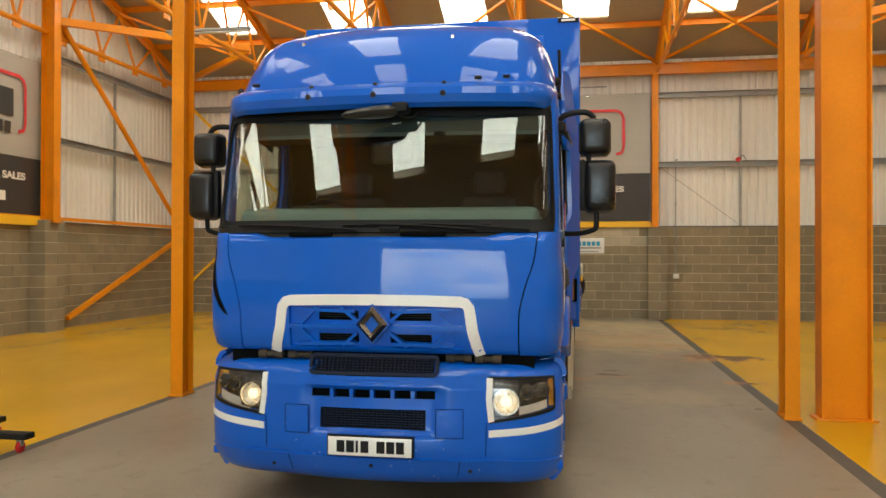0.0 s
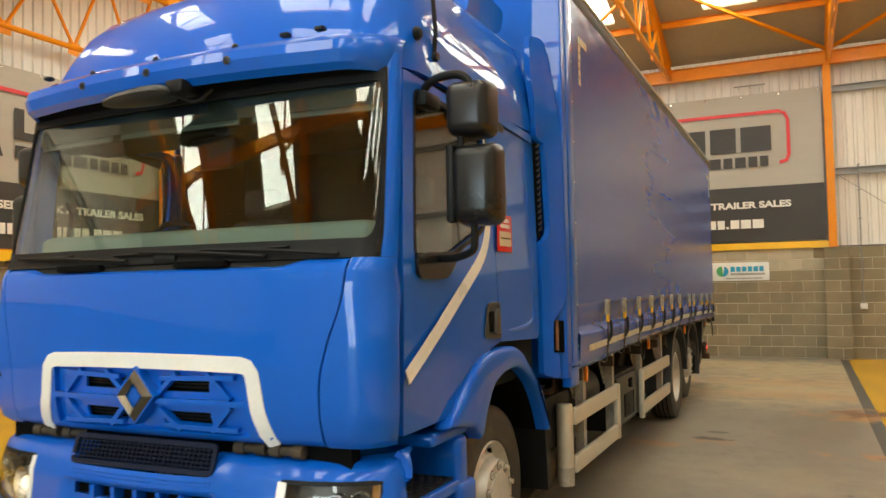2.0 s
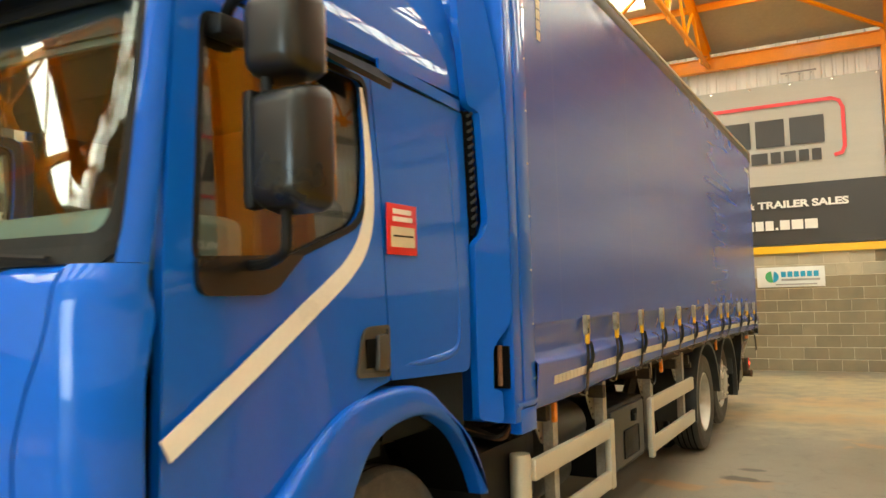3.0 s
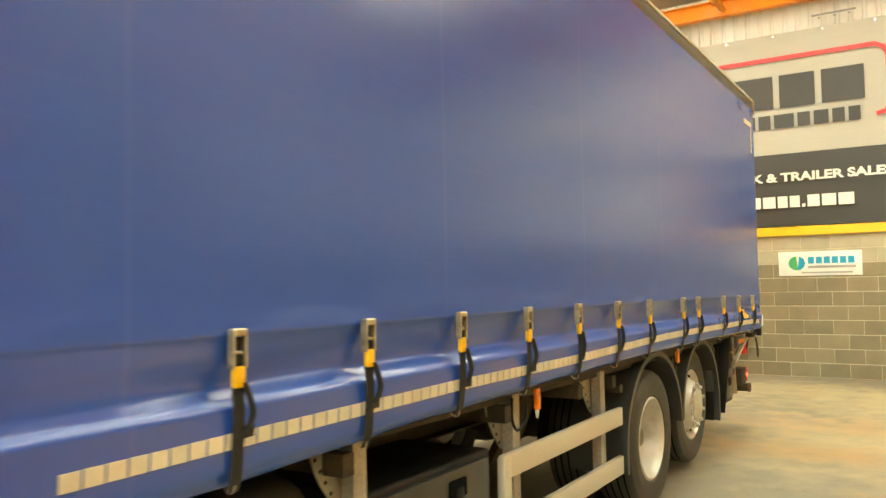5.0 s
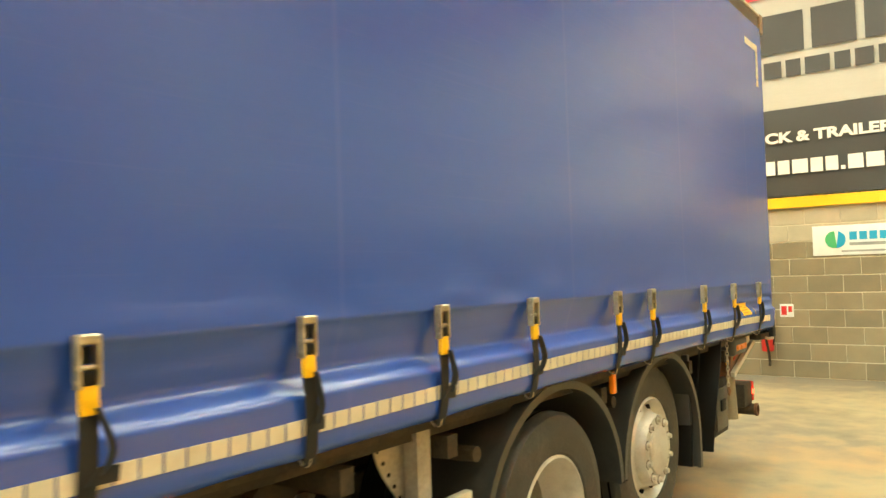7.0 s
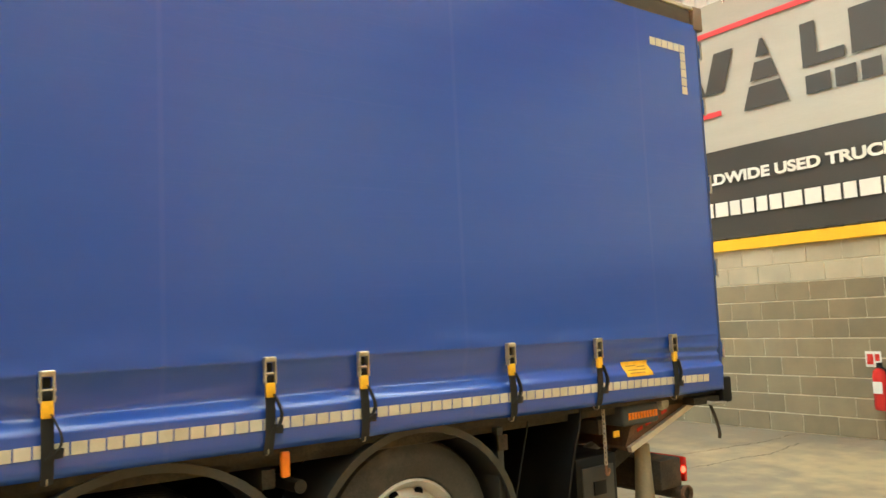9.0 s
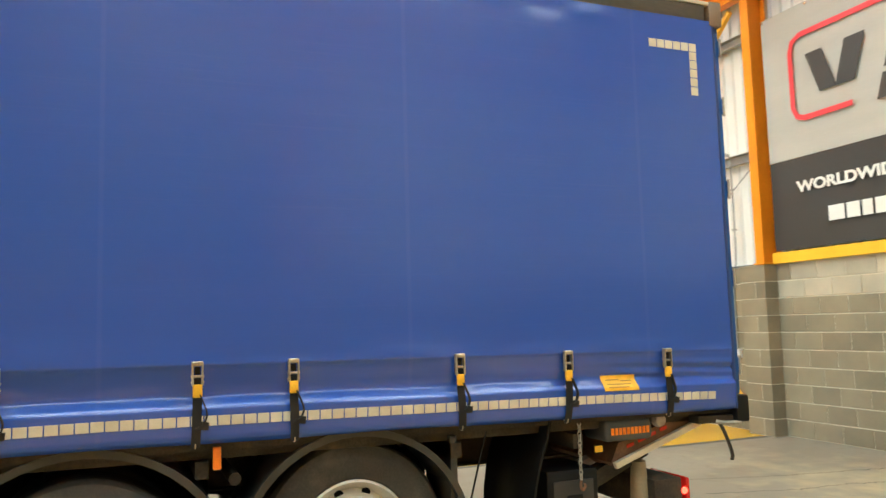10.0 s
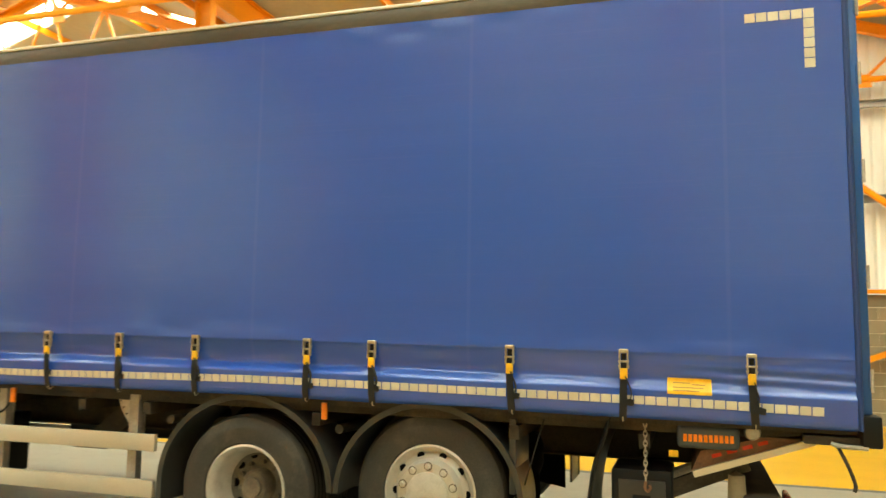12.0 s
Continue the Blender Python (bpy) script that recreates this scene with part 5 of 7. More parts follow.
    bmesh.ops.recalc_face_normals(bm, faces=bm.faces[:])
    part("rain_deflector", bm, BLACK, d)


door(1)
door(-1)
for sx in (1, -1):
    # panel behind the door and the upper cab side
    bm = bmesh.new()
    add_prism(bm, round_poly([(1.398, 1.335), (2.05, 1.31), (2.12, 1.9), (2.115, 2.505), (1.355, 2.52), (1.40, 2.05)], [0.01, 0.06, 0.1, 0.02, 0.02, 0.2], 4), "x", -0.035, 0.001)
    for v in bm.verts:
        v.co.x = sx * (side_x(v.co.y, v.co.z) + v.co.x)
    bmesh.ops.recalc_face_normals(bm, faces=bm.faces[:])
    q = part("cab_rear_panel", bm, BLUE, truck)
    ln = [(1.98, 1.42), (1.985, 1.9), (1.96, 2.30), (1.90, 2.46)]
    line_ = [(p.x, p.y) for p in bend([(1.45, 1.385, 0), (1.72, 1.385, 0), (1.90, 1.405, 0), (1.965, 1.46, 0), (1.985, 1.60, 0), (1.985, 1.95, 0), (1.96, 2.30, 0), (1.92, 2.46, 0)], 6)]
    part("pressed_crease", tube_mesh([(sx * (side_x(y, z) - 0.022 - 0.006 * max(0.0, 1 - k / 6.0, 1 - (len(line_) - 1 - k) / 6.0)), y, z) for k, (y, z) in enumerate(line_)], 0.027, 16), BLUE, q)
    # black louvre between the panel and the collar
    lv = part("louvre", prism_mesh([(2.122, 2.515), (2.162, 2.505), (2.188, 1.985), (2.165, 1.93), (2.146, 1.93)], "x", sx * 1.09, sx * 1.140), SHADEBLACK, q, "black slatted louvre")
    for k in range(15):
        z_ = 1.965 + k * 0.037
        y_ = 2.155 - 0.026 * (z_ - 1.93) / 0.58
        part("slat", prism_mesh([(y_ - 0.012, z_), (y_ + 0.026, z_ + 0.022), (y_ + 0.026, z_ + 0.032), (y_ - 0.012, z_ + 0.012)], "x", sx * 1.135, sx * 1.149), MUDGUARD, lv)
    if sx > 0:
        lab = part("red_label", box_mesh((1.142, 1.40, 1.815), (1.147, 1.62, 2.015), 0.002), REDSIGN, q, "small red and cream maker's sticker")
        for z0, z1, y0, y1, m_ in ((1.845, 1.925, 1.425, 1.60, CREAMSIGN), (1.945, 1.965, 1.44, 1.585, STRIPE), (1.975, 1.995, 1.44, 1.575, STRIPE)):
            part("label_bar", box_mesh((1.147, y0, z0), (1.149, y1, z1)), m_, q)
        part("label_bar", box_mesh((1.149, 1.44, 1.885), (1.1505, 1.59, 1.892)), CHASSIS, q)
    # collar between cab and body
    col = round_poly([(2.125, 1.079), (2.221, 1.053), (2.239, 1.065), (2.235, 1.197), (2.195, 1.214), (2.197, 1.39), (2.213, 1.425), (2.275, 1.50), (2.292, 1.574), (2.288, 2.20), (2.279, 2.556), (2.247, 2.90), (2.225, 3.19), (2.12, 3.21), (2.05, 2.9), (2.09, 2.55), (2.165, 2.51), (2.19, 1.985), (2.168, 1.925), (2.127, 1.89), (2.122, 1.31)],
                     [0.02, 0.01, 0.015, 0.01, 0.01, 0.03, 0.03, 0.05, 0.06, 0.2, 0.15, 0.2, 0.05, 0.05, 0.1, 0.03, 0.01, 0.02, 0.02, 0.02, 0.03], 4)
    bm = prism_mesh(col, "x", -0.035, 0.0)
    bmesh.ops.triangulate(bm, faces=[f for f in bm.faces if len(f.verts) > 4])
    for v in bm.verts:
        v.co.x = sx * (1.152 + v.co.x + 0.62 * max(0.0, v.co.y - 2.12) - (0.10 * max(0.0, v.co.z - 2.75)))
    bmesh.ops.recalc_face_normals(bm, faces=bm.faces[:])
    c = part("side_collar", bm, BLUE, truck, "flared blue side deflector behind the cab", sharp=0.9)
    # near-black boxes stand in for the shade in the gaps behind the cab
    part("collar_gap_shade", box_mesh((sx * 1.00, 2.10, 1.35), (sx * 1.11, 2.20, 2.52)), SHADEBLACK, c)
    part("tie_gap_shade", box_mesh((sx * 1.10, 2.286, 1.205), (sx * 1.238, 2.298, 1.405)), SHADEBLACK, c)
    part("tie_bar", tube_mesh([(sx * 1.20, 2.265, 1.22), (sx * 1.20, 2.265, 1.41)], 0.012, 8), RUST, c)

# high roof
roof_at = levels([(2.58, 1.112, 0.24, 0.08, 0.22, 0.28), (2.70, 1.108, 0.25, 0.09, 0.24, 0.32), (2.85, 1.085, 0.30, 0.10, 0.26, 0.36), (3.00, 1.05, 0.385, 0.10, 0.26, 0.42), (3.10, 1.015, 0.48, 0.10, 0.27, 0.46),
                  (3.18, 0.965, 0.61, 0.11, 0.28, 0.48), (3.235, 0.90, 0.78, 0.12, 0.28, 0.46), (3.262, 0.80, 1.00, 0.12, 0.28, 0.38)])
roof = skin(roof_at, 2.10)
fair = part("roof_fairing", patch(roof, span(-3, -2, 6) + span(-2, -1, 12)[1:] + span(-1, 1, 24)[1:] + span(1, 2, 12)[1:] + span(2, 3, 6)[1:], [2.58, 2.64, 2.70, 2.77, 2.85, 2.92, 3.0, 3.05, 3.10, 3.14, 3.18, 3.21, 3.235, 3.25, 3.262], 0.0, -0.03), BLUE, truck, "high blue moulded cab roof")
bm = bmesh.new()
add_prism(bm, [(x, y) for x, y in [tuple(roof(u, 3.262).xy) for u in span(-3, 3, 48)]], "z", 3.235, 3.263)
part("roof_top", bm, BLUE, fair)
for sx in (-1, 1):
    part("roof_horn_lamp", lathe_mesh([(0.0, 0.0), (0.03, 0.0), (0.032, 0.012), (0.02, 0.03), (0.0, 0.032)], (sx * 1.095, 0.56, 2.755), "x", 14) if sx > 0 else lathe_mesh([(0.0, 0.0), (0.03, 0.0), (0.032, -0.012), (0.02, -0.03), (0.0, -0.032)], (-1.095, 0.56, 2.755), "x", 14), BLACK, fair)
    part("roof_step", ribbon(lambda y, z, h, sx=sx: Vector((sx * (roof_at(z)[0] + h), y, z)), [(1.40, 2.56), (1.75, 2.545), (2.08, 2.53)], 0.05, 0.012), BLUE, fair)
part("aerial", tube_mesh([(1.11, 0.72, 2.70), (1.12, 0.72, 2.80), (1.115, 0.70, 3.0)], 0.011, 8), BLACK, fair, "short black aerial")
part("aerial_foot", lathe_mesh([(0.0, 0.0), (0.025, 0.0), (0.02, 0.03), (0.0, 0.03)], (1.10, 0.72, 2.69), "x", 10), BLACK, fair)
bm = bmesh.new()
add_prism(bm, round_poly([(1.35, 3.05), (1.95, 3.18), (2.02, 3.34), (1.55, 3.36)], 0.06, 4), "x", 0.55, 0.98)
part("air_intake", bm, BLUE, fair)
for x, z in ((-0.62, 3.06), (0.42, 3.06)):
    p = roof(x / 0.76, z)
    part("marker_bolt", lathe_mesh([(0.0, 0.0), (0.016, 0.0), (0.012, -0.012), (0.0, -0.014)], p, "y", 10), CHROME, fair)
for x in (-0.86, 0.62, 0.80):
    part("bracket", box_mesh((x - 0.022, 0.235, 2.722), (x + 0.022, 0.27, 2.742), 0.006), BLACK, fair)

# sun visor over the windscreen
vis_at = levels([(2.535, 1.075, 0.135, 0.085, 0.22, 0.24), (2.56, 1.09, 0.10, 0.085, 0.23, 0.26), (2.61, 1.10, 0.085, 0.085, 0.235, 0.27), (2.655, 1.10, 0.10, 0.085, 0.235, 0.27), (2.69, 1.09, 0.15, 0.085, 0.23, 0.25), (2.715, 1.075, 0.235, 0.085, 0.22, 0.22)])
visor = skin(vis_at, 0.55)
vo = part("sun_visor", patch(visor, span(-1.95, -1, 12) + span(-1, 1, 24)[1:] + span(1, 1.95, 12)[1:], [2.535, 2.56, 2.585, 2.61, 2.635, 2.655, 2.675, 2.69, 2.705, 2.715], 0.0, -0.018), BLUE, truck, "deep blue moulded sun visor")
for x in (-0.45, -0.02, 0.42):
    for z, r in ((2.612, 0.014), (2.685, 0.012)):
        p = visor(x / 0.865, z)
        part("visor_bolt", lathe_mesh([(r * 1.35, 0.004), (r * 1.35, -0.003), (r, -0.005), (0.0, -0.006)], p, "y", 14), SATIN, vo)
        part("bolt_head", lathe_mesh([(r * 0.8, 0.0), (r * 0.75, -0.009), (0.0, -0.010)], p, "y", 10), BLACK, vo)

# front mirror under the visor: a flat wedge shell on a short bracket
bm = bmesh.new()
rings = []
for x_, w_, h_, y_ in ((-0.20, 0.012, 0.008, 0.02), (-0.17, 0.05, 0.022, 0.025), (-0.08, 0.085, 0.036, 0.045), (0.02, 0.095, 0.044, 0.065), (0.09, 0.085, 0.042, 0.08), (0.125, 0.05, 0.026, 0.085), (0.135, 0.02, 0.012, 0.088)):
    z_ = 2.487 + 0.10 * (x_ + 0.03)
    rings.append([bm.verts.new((x_, y_ + w_ * math.cos(k * math.pi / 6), z_ + h_ * math.sin(k * math.pi / 6) * (1.0 if k < 6 else 0.75))) for k in range(12)])
for r0, r1 in zip(rings, rings[1:]):
    for k in range(12):
        bm.faces.new((r0[k], r0[(k + 1) % 12], r1[(k + 1) % 12], r1[k]))
bm.faces.new(rings[0][::-1])
bm.faces.new(rings[-1])
bmesh.ops.recalc_face_normals(bm, faces=bm.faces[:])
fm = part("front_mirror", bm, shade("grey_mirror_shell", (0.028, 0.028, 0.027), 0.4, spec=0.4, vary=0.1), truck, "grey wedge-shaped front mirror under the visor")
part("mirror_bracket", box_mesh((0.10, 0.07, 2.50), (0.20, 0.20, 2.56), 0.015), BLACK, fm)
part("mirror_cable", tube_mesh(bend([(0.12, 0.12, 2.50), (0.20, 0.16, 2.47), (0.26, 0.20, 2.53)], 5), 0.008, 6), BLACK, fm)

# bumper
bump_at = levels([(0.215, 1.06, 0.11, 0.085, 0.41, 0.20), (0.26, 1.11, 0.035, 0.085, 0.41, 0.21), (0.40, 1.145, -0.025, 0.085, 0.41, 0.22), (0.60, 1.15, -0.03, 0.085, 0.41, 0.22), (0.80, 1.148, -0.018, 0.085, 0.41, 0.22), (0.90, 1.14, 0.012, 0.085, 0.41, 0.24), (0.935, 1.12, 0.05, 0.085, 0.41, 0.24), (0.95, 1.09, 0.11, 0.085, 0.41, 0.30)])
bump = skin(bump_at, 0.315)
XN = 0.74


def on_bump(u, z, h=0.0):
    return bump(u, z) + skin_normal(bump, u, z) * h


hl0, hl1 = 0.955, 1.70
bu = sorted(set([-3, -2.6, -2.3] + [-x for x in span(hl1, 2, 4)] + [-x for x in span(1, hl1, 12)] + [-hl0, -0.9, -0.757, -0.66, -0.64, -0.60, -0.56, -0.527, -0.49, -0.446] + span(-0.40, 0.40, 10) + [0.446, 0.49, 0.527, 0.56, 0.60, 0.64, 0.66, 0.757, 0.9, hl0] + span(1, hl1, 12) + span(hl1, 2, 4) + [2.3, 2.6, 3]))
bz = [0.215, 0.24, 0.28, 0.34, 0.40, 0.45, 0.49, 0.505, 0.52, 0.535, 0.55, 0.605, 0.67, 0.70, 0.735, 0.785, 0.80, 0.812, 0.83, 0.868, 0.90, 0.918, 0.935, 0.944, 0.95]


def bump_keep(u, z):
    a = abs(u)
    if hl0 < a < hl1 and 0.605 < z < 0.868:
        return False
    if a < 0.446 and 0.55 < z < 0.67:
        return False
    if a < 0.527 and 0.735 < z < 0.785:
        return False
    if a < 0.527 and z > 0.868:
        return False
    return True


def warp(u, z):
    """The lamp's lower edge climbs towards the corner, and the bodywork below it follows."""
    a = abs(u)
    s_ = (a - hl0) / (hl1 - hl0) if a <= hl1 else max(0.0, 1 - (a - hl1) / 0.6)
    w_ = (z - 0.50) / 0.105 if z < 0.605 else 1 - (z - 0.605) / 0.263
    return u, z + 0.080 * max(0.0, s_) * max(0.0, w_)


def ramp(a, b, v):
    f = max(0.0, min(1.0, (v - a) / (b - a)))
    return f * f * (3 - 2 * f)


def bump_face(u, z):
    """The bumper's face with the shallow funnel round its middle openings."""
    p = bump(u, z)
    p.y += 0.034 * ramp(0.47, 0.36, abs(p.x)) * ramp(0.49, 0.55, z) * ramp(0.815, 0.78, z)
    return p


bumper = part("bumper", patch(bump_face, bu, bz, 0.0, -0.03, keep=bump_keep, shape=warp), BUMPER_BLUE, truck, "scuffed blue bumper with mesh openings")
# near-black slabs added behind the openings, their colour standing in for shade
part("bumper_shade_slab", box_mesh((-0.60, 0.06, 0.50), (0.60, 0.10, 0.82)), SHADEBLACK, bumper)
part("under_flap_shade_slab", box_mesh((-0.98, 0.17, 0.86), (0.98, 0.24, 1.06)), SHADEBLACK, bumper)
for x in (-0.70, 0.70, -0.5, 0.52):
    part("flap_hinge", lathe_mesh([(0.0, -0.08), (0.028, -0.08), (0.028, -0.03), (0.02, -0.028), (0.02, 0.028), (0.028, 0.03), (0.028, 0.08), (0.0, 0.08)], (x, 0.14, 0.975), "x", 14), CHASSIS, bumper)


def mesh_grille(x0, x1, z0, z1, y0, y1, nx, nz):
    """A woven-looking grid of bars between two heights, its plane leaning from y0 to y1."""
    bm_ = bmesh.new()
    for i in range(nx + 1):
        x = x0 + (x1 - x0) * i / nx
        add_section(bm_, (x, y0, z0), (x, y1, z1), r_poly(0.005, 0.010))
    for j in range(nz + 1):
        f = j / nz
        add_section(bm_, (x0, y0 + (y1 - y0) * f, z0 + (z1 - z0) * f), (x1, y0 + (y1 - y0) * f, z0 + (z1 - z0) * f), r_poly(0.010, 0.005))
    return part("mesh_grille", bm_, MESH, bumper, "dark blue mesh grille")


mesh_grille(-0.39, 0.39, 0.885, 0.985, 0.035, 0.070, 30, 6)
mesh_grille(-0.33, 0.33, 0.55, 0.67, 0.018, 0.030, 26, 8)
part("grille_edge", ribbon(lambda a, b, h: Vector((a, 0.034 + (b - 0.885) * 0.35 - h, b)), dense(round_poly([(-0.40, 0.882), (0.40, 0.882), (0.40, 0.988), (-0.40, 0.988)], 0.02, 3) + [(-0.40, 0.91)], 0.1), 0.02, 0.012), MESH, bumper)
for x in (-0.255, -0.13, 0.0, 0.13, 0.255):
    part("slot_divider", box_mesh((x - 0.012, 0.004, 0.733), (x + 0.012, 0.06, 0.787)), BUMPER_BLUE, bumper)
for sx in (-1, 1):
    xs_ = span(0.405, 0.555, 4)
    part("tow_cover", patch(lambda a, b, sx=sx: on_bump(sx * a / XN, b), xs_ if sx > 0 else xs_[::-1], [0.515, 0.525, 0.60, 0.665, 0.675], 0.007, -0.004), BUMPER_BLUE, bumper)
    part("tow_cover_face", patch(lambda a, b, sx=sx: on_bump(sx * a / XN, b), span(0.418, 0.542, 3) if sx > 0 else span(0.542, 0.418, 3), [0.528, 0.60, 0.662], 0.0105, 0.004), BUMPER_BLUE, bumper)
    part("cover_seam", ribbon(lambda a, b, h, sx=sx: on_bump(sx * a / XN, b, h), dense([(0.398, 0.508), (0.562, 0.508), (0.562, 0.682), (0.398, 0.682), (0.398, 0.508)], 0.03), 0.0035, 0.0012), SHADEBLACK, bumper)
    # white stripe under the lamp
    part("bumper_stripe", ribbon(lambda a, b, h, sx=sx: on_bump(sx * a, b, h), dense([(0.965, 0.535), (1.4, 0.562), (1.97, 0.607)], 0.06), 0.043, 0.003), STRIPE, bumper)
    part("bumper_seam", ribbon(lambda a, b, h, sx=sx: on_bump(sx * a, b, h), dense([(0.945, 0.40), (0.945, 0.60)], 0.05), 0.006, 0.0015), SHADEBLACK, bumper)
    part("lip_seam", ribbon(lambda a, b, h, sx=sx: on_bump(sx * a, b, h + 0.014), dense([(0.74, 0.225), (0.74, 0.375)], 0.04), 0.007, 0.0015), SHADEBLACK, bumper)
lip_us = span(-2.4, -1, 14) + span(-1, 1, 20)[1:] + span(1, 2.4, 14)[1:]
part("lower_lip", patch(bump, lip_us, [0.222, 0.24, 0.27, 0.31, 0.35, 0.372, 0.382], 0.014, -0.01), BUMPER_BLUE, bumper, "chipped blue lower lip")
for x, z in ((-0.68, 0.30), (0.0, 0.335), (0.62, 0.31)):
    part("lip_bolt", lathe_mesh([(0.014, 0.0), (0.012, -0.006), (0.0, -0.007)], on_bump(x / XN, z, 0.013), "y", 10), BLACK, bumper)
bm = bmesh.new()
for z, half in ((0.812, 0.42), (0.828, 0.41), (0.844, 0.40), (0.525, 0.29), (0.537, 0.30)):
    n = int(half / 0.022)
    for k in range(-n, n + 1):
        p = on_bump((k + (0.5 if int(z * 1000) % 2 else 0.0)) * 0.022 / XN, z, 0.001)
        add_box(bm, p - Vector((0.008, 0.002, 0.003)), p + Vector((0.008, 0.003, 0.003)))
part("tread_texture", bm, BUMPER_BLUE, bumper)["kind"] = "stuff"
rs = random.Random(3)
for k in range(46):
    u, z = rs.uniform(-0.95, 0.95), rs.choice((rs.uniform(0.42, 0.56), rs.uniform(0.23, 0.40), rs.uniform(0.5, 0.72)))
    if 0.6 < abs(u) or z < 0.5:
        w_ = rs.uniform(0.002, 0.007)
        part("paint_chip", ribbon(lambda a, b, h: on_bump(a, b, h + (0.0145 if b < 0.38 else 0.0)), [(u, z), (u + w_ * rs.uniform(0.6, 2.0), z + rs.uniform(-w_, w_))], w_, 0.0006), CHIP, bumper)
pl = part("number_plate", box_mesh((-0.26, -0.052, 0.395), (0.26, -0.042, 0.507), 0.004), PLATE, truck, "white plate with plain dark bars")
for x0, x1 in ((-0.205, -0.155), (-0.145, -0.095), (-0.085, -0.070), (-0.055, -0.005), (0.045, 0.095), (0.105, 0.155), (0.165, 0.215)):
    part("plate_bar", box_mesh((x0, -0.0535, 0.415), (x1, -0.052, 0.487)), BLACK, pl)
part("plate_backing", box_mesh((-0.27, -0.042, 0.388), (0.27, 0.0, 0.514), 0.006), BLACK, pl)

# headlamps
for sx in (-1, 1):
    us = [sx * u for u in span(hl0, 1, 1) + span(1, hl1, 14)[1:]]
    us = us if sx > 0 else us[::-1]
    h = part("headlamp", patch(bump, us, span(0.605, 0.868, 6), -0.075, -0.09, shape=warp), LAMPBODY, truck, "headlamp unit with one lamp lit")
    part("lens", patch(bump, us, span(0.605, 0.868, 6), 0.001, -0.003, shape=warp), LENS, h).visible_shadow = False
    part("bezel", ribbon(lambda a, b, hh, sx=sx: on_bump(sx * a, b, hh), dense([(0.985, 0.608), (0.965, 0.74), (0.975, 0.866)], 0.05), 0.050, 0.005), STRIPE, h, "pale bezel strip")
    part("rim", ribbon(lambda a, b, hh, sx=sx: on_bump(sx * a, warp(a, b)[1], hh - 0.01), dense([(0.97, 0.866), (1.3, 0.868), (1.69, 0.868), (1.70, 0.75), (1.69, 0.607), (1.3, 0.606), (0.97, 0.606)], 0.06), 0.018, 0.012), BLACK, h)
    for u, z, r, on in ((1.12, 0.725, 0.072, True), (1.335, 0.785, 0.040, False), (1.525, 0.797, 0.040, False)):
        p, n = on_bump(sx * u, z, -0.045), skin_normal(bump, sx * u, z)
        bm = bmesh.new()
        add_lathe(bm, [(0.0, -0.02), (r * 0.55, -0.018), (r * 0.92, 0.005), (r, 0.028), (r * 1.12, 0.028), (r * 1.12, -0.02)], (0, 0, 0), "z", 26)
        bm.transform(Matrix.Translation(p) @ n.to_track_quat("Z", "Y").to_matrix().to_4x4())
        part("lamp_bowl", bm, LITBOWL if on else LAMPBODY, h)
        bm = bmesh.new()
        add_lathe(bm, [(0.0, 0.012), (r * 0.30, 0.008), (r * 0.46, -0.004), (r * 0.46, -0.012), (0.0, -0.012)], (0, 0, 0), "z", 22)
        bm.transform(Matrix.Translation(p + n * 0.012) @ n.to_track_quat("Z", "Y").to_matrix().to_4x4())
        rg_ = bmesh.new()
        add_lathe(rg_, [(r * 0.98, 0.026), (r * 1.02, 0.034), (r * 1.12, 0.034), (r * 1.14, 0.026)], (0, 0, 0), "z", 26)
        rg_.transform(Matrix.Translation(p) @ n.to_track_quat("Z", "Y").to_matrix().to_4x4())
        part("lamp_ring", rg_, CHROME, h)
        part("lamp_bulb", bm, LAMPON if on else LENS, h, "lit warm bulb" if on else "")
    part("indicator", ribbon(lambda a, b, hh, sx=sx: on_bump(sx * a, b, hh - 0.03), dense([(1.25, 0.672), (1.59, 0.712)], 0.06), 0.048, 0.01), shade("clear_indicator", (0.62, 0.56, 0.48), 0.2, coat=0.6), h)
    part("amber_reflector", ribbon(lambda a, b, hh, sx=sx: on_bump(sx * a, b, hh - 0.022), dense([(1.655, 0.70), (1.655, 0.86)], 0.06), 0.075, 0.01), shade("amber_lens", (0.45, 0.20, 0.03), 0.25, coat=0.6), h)

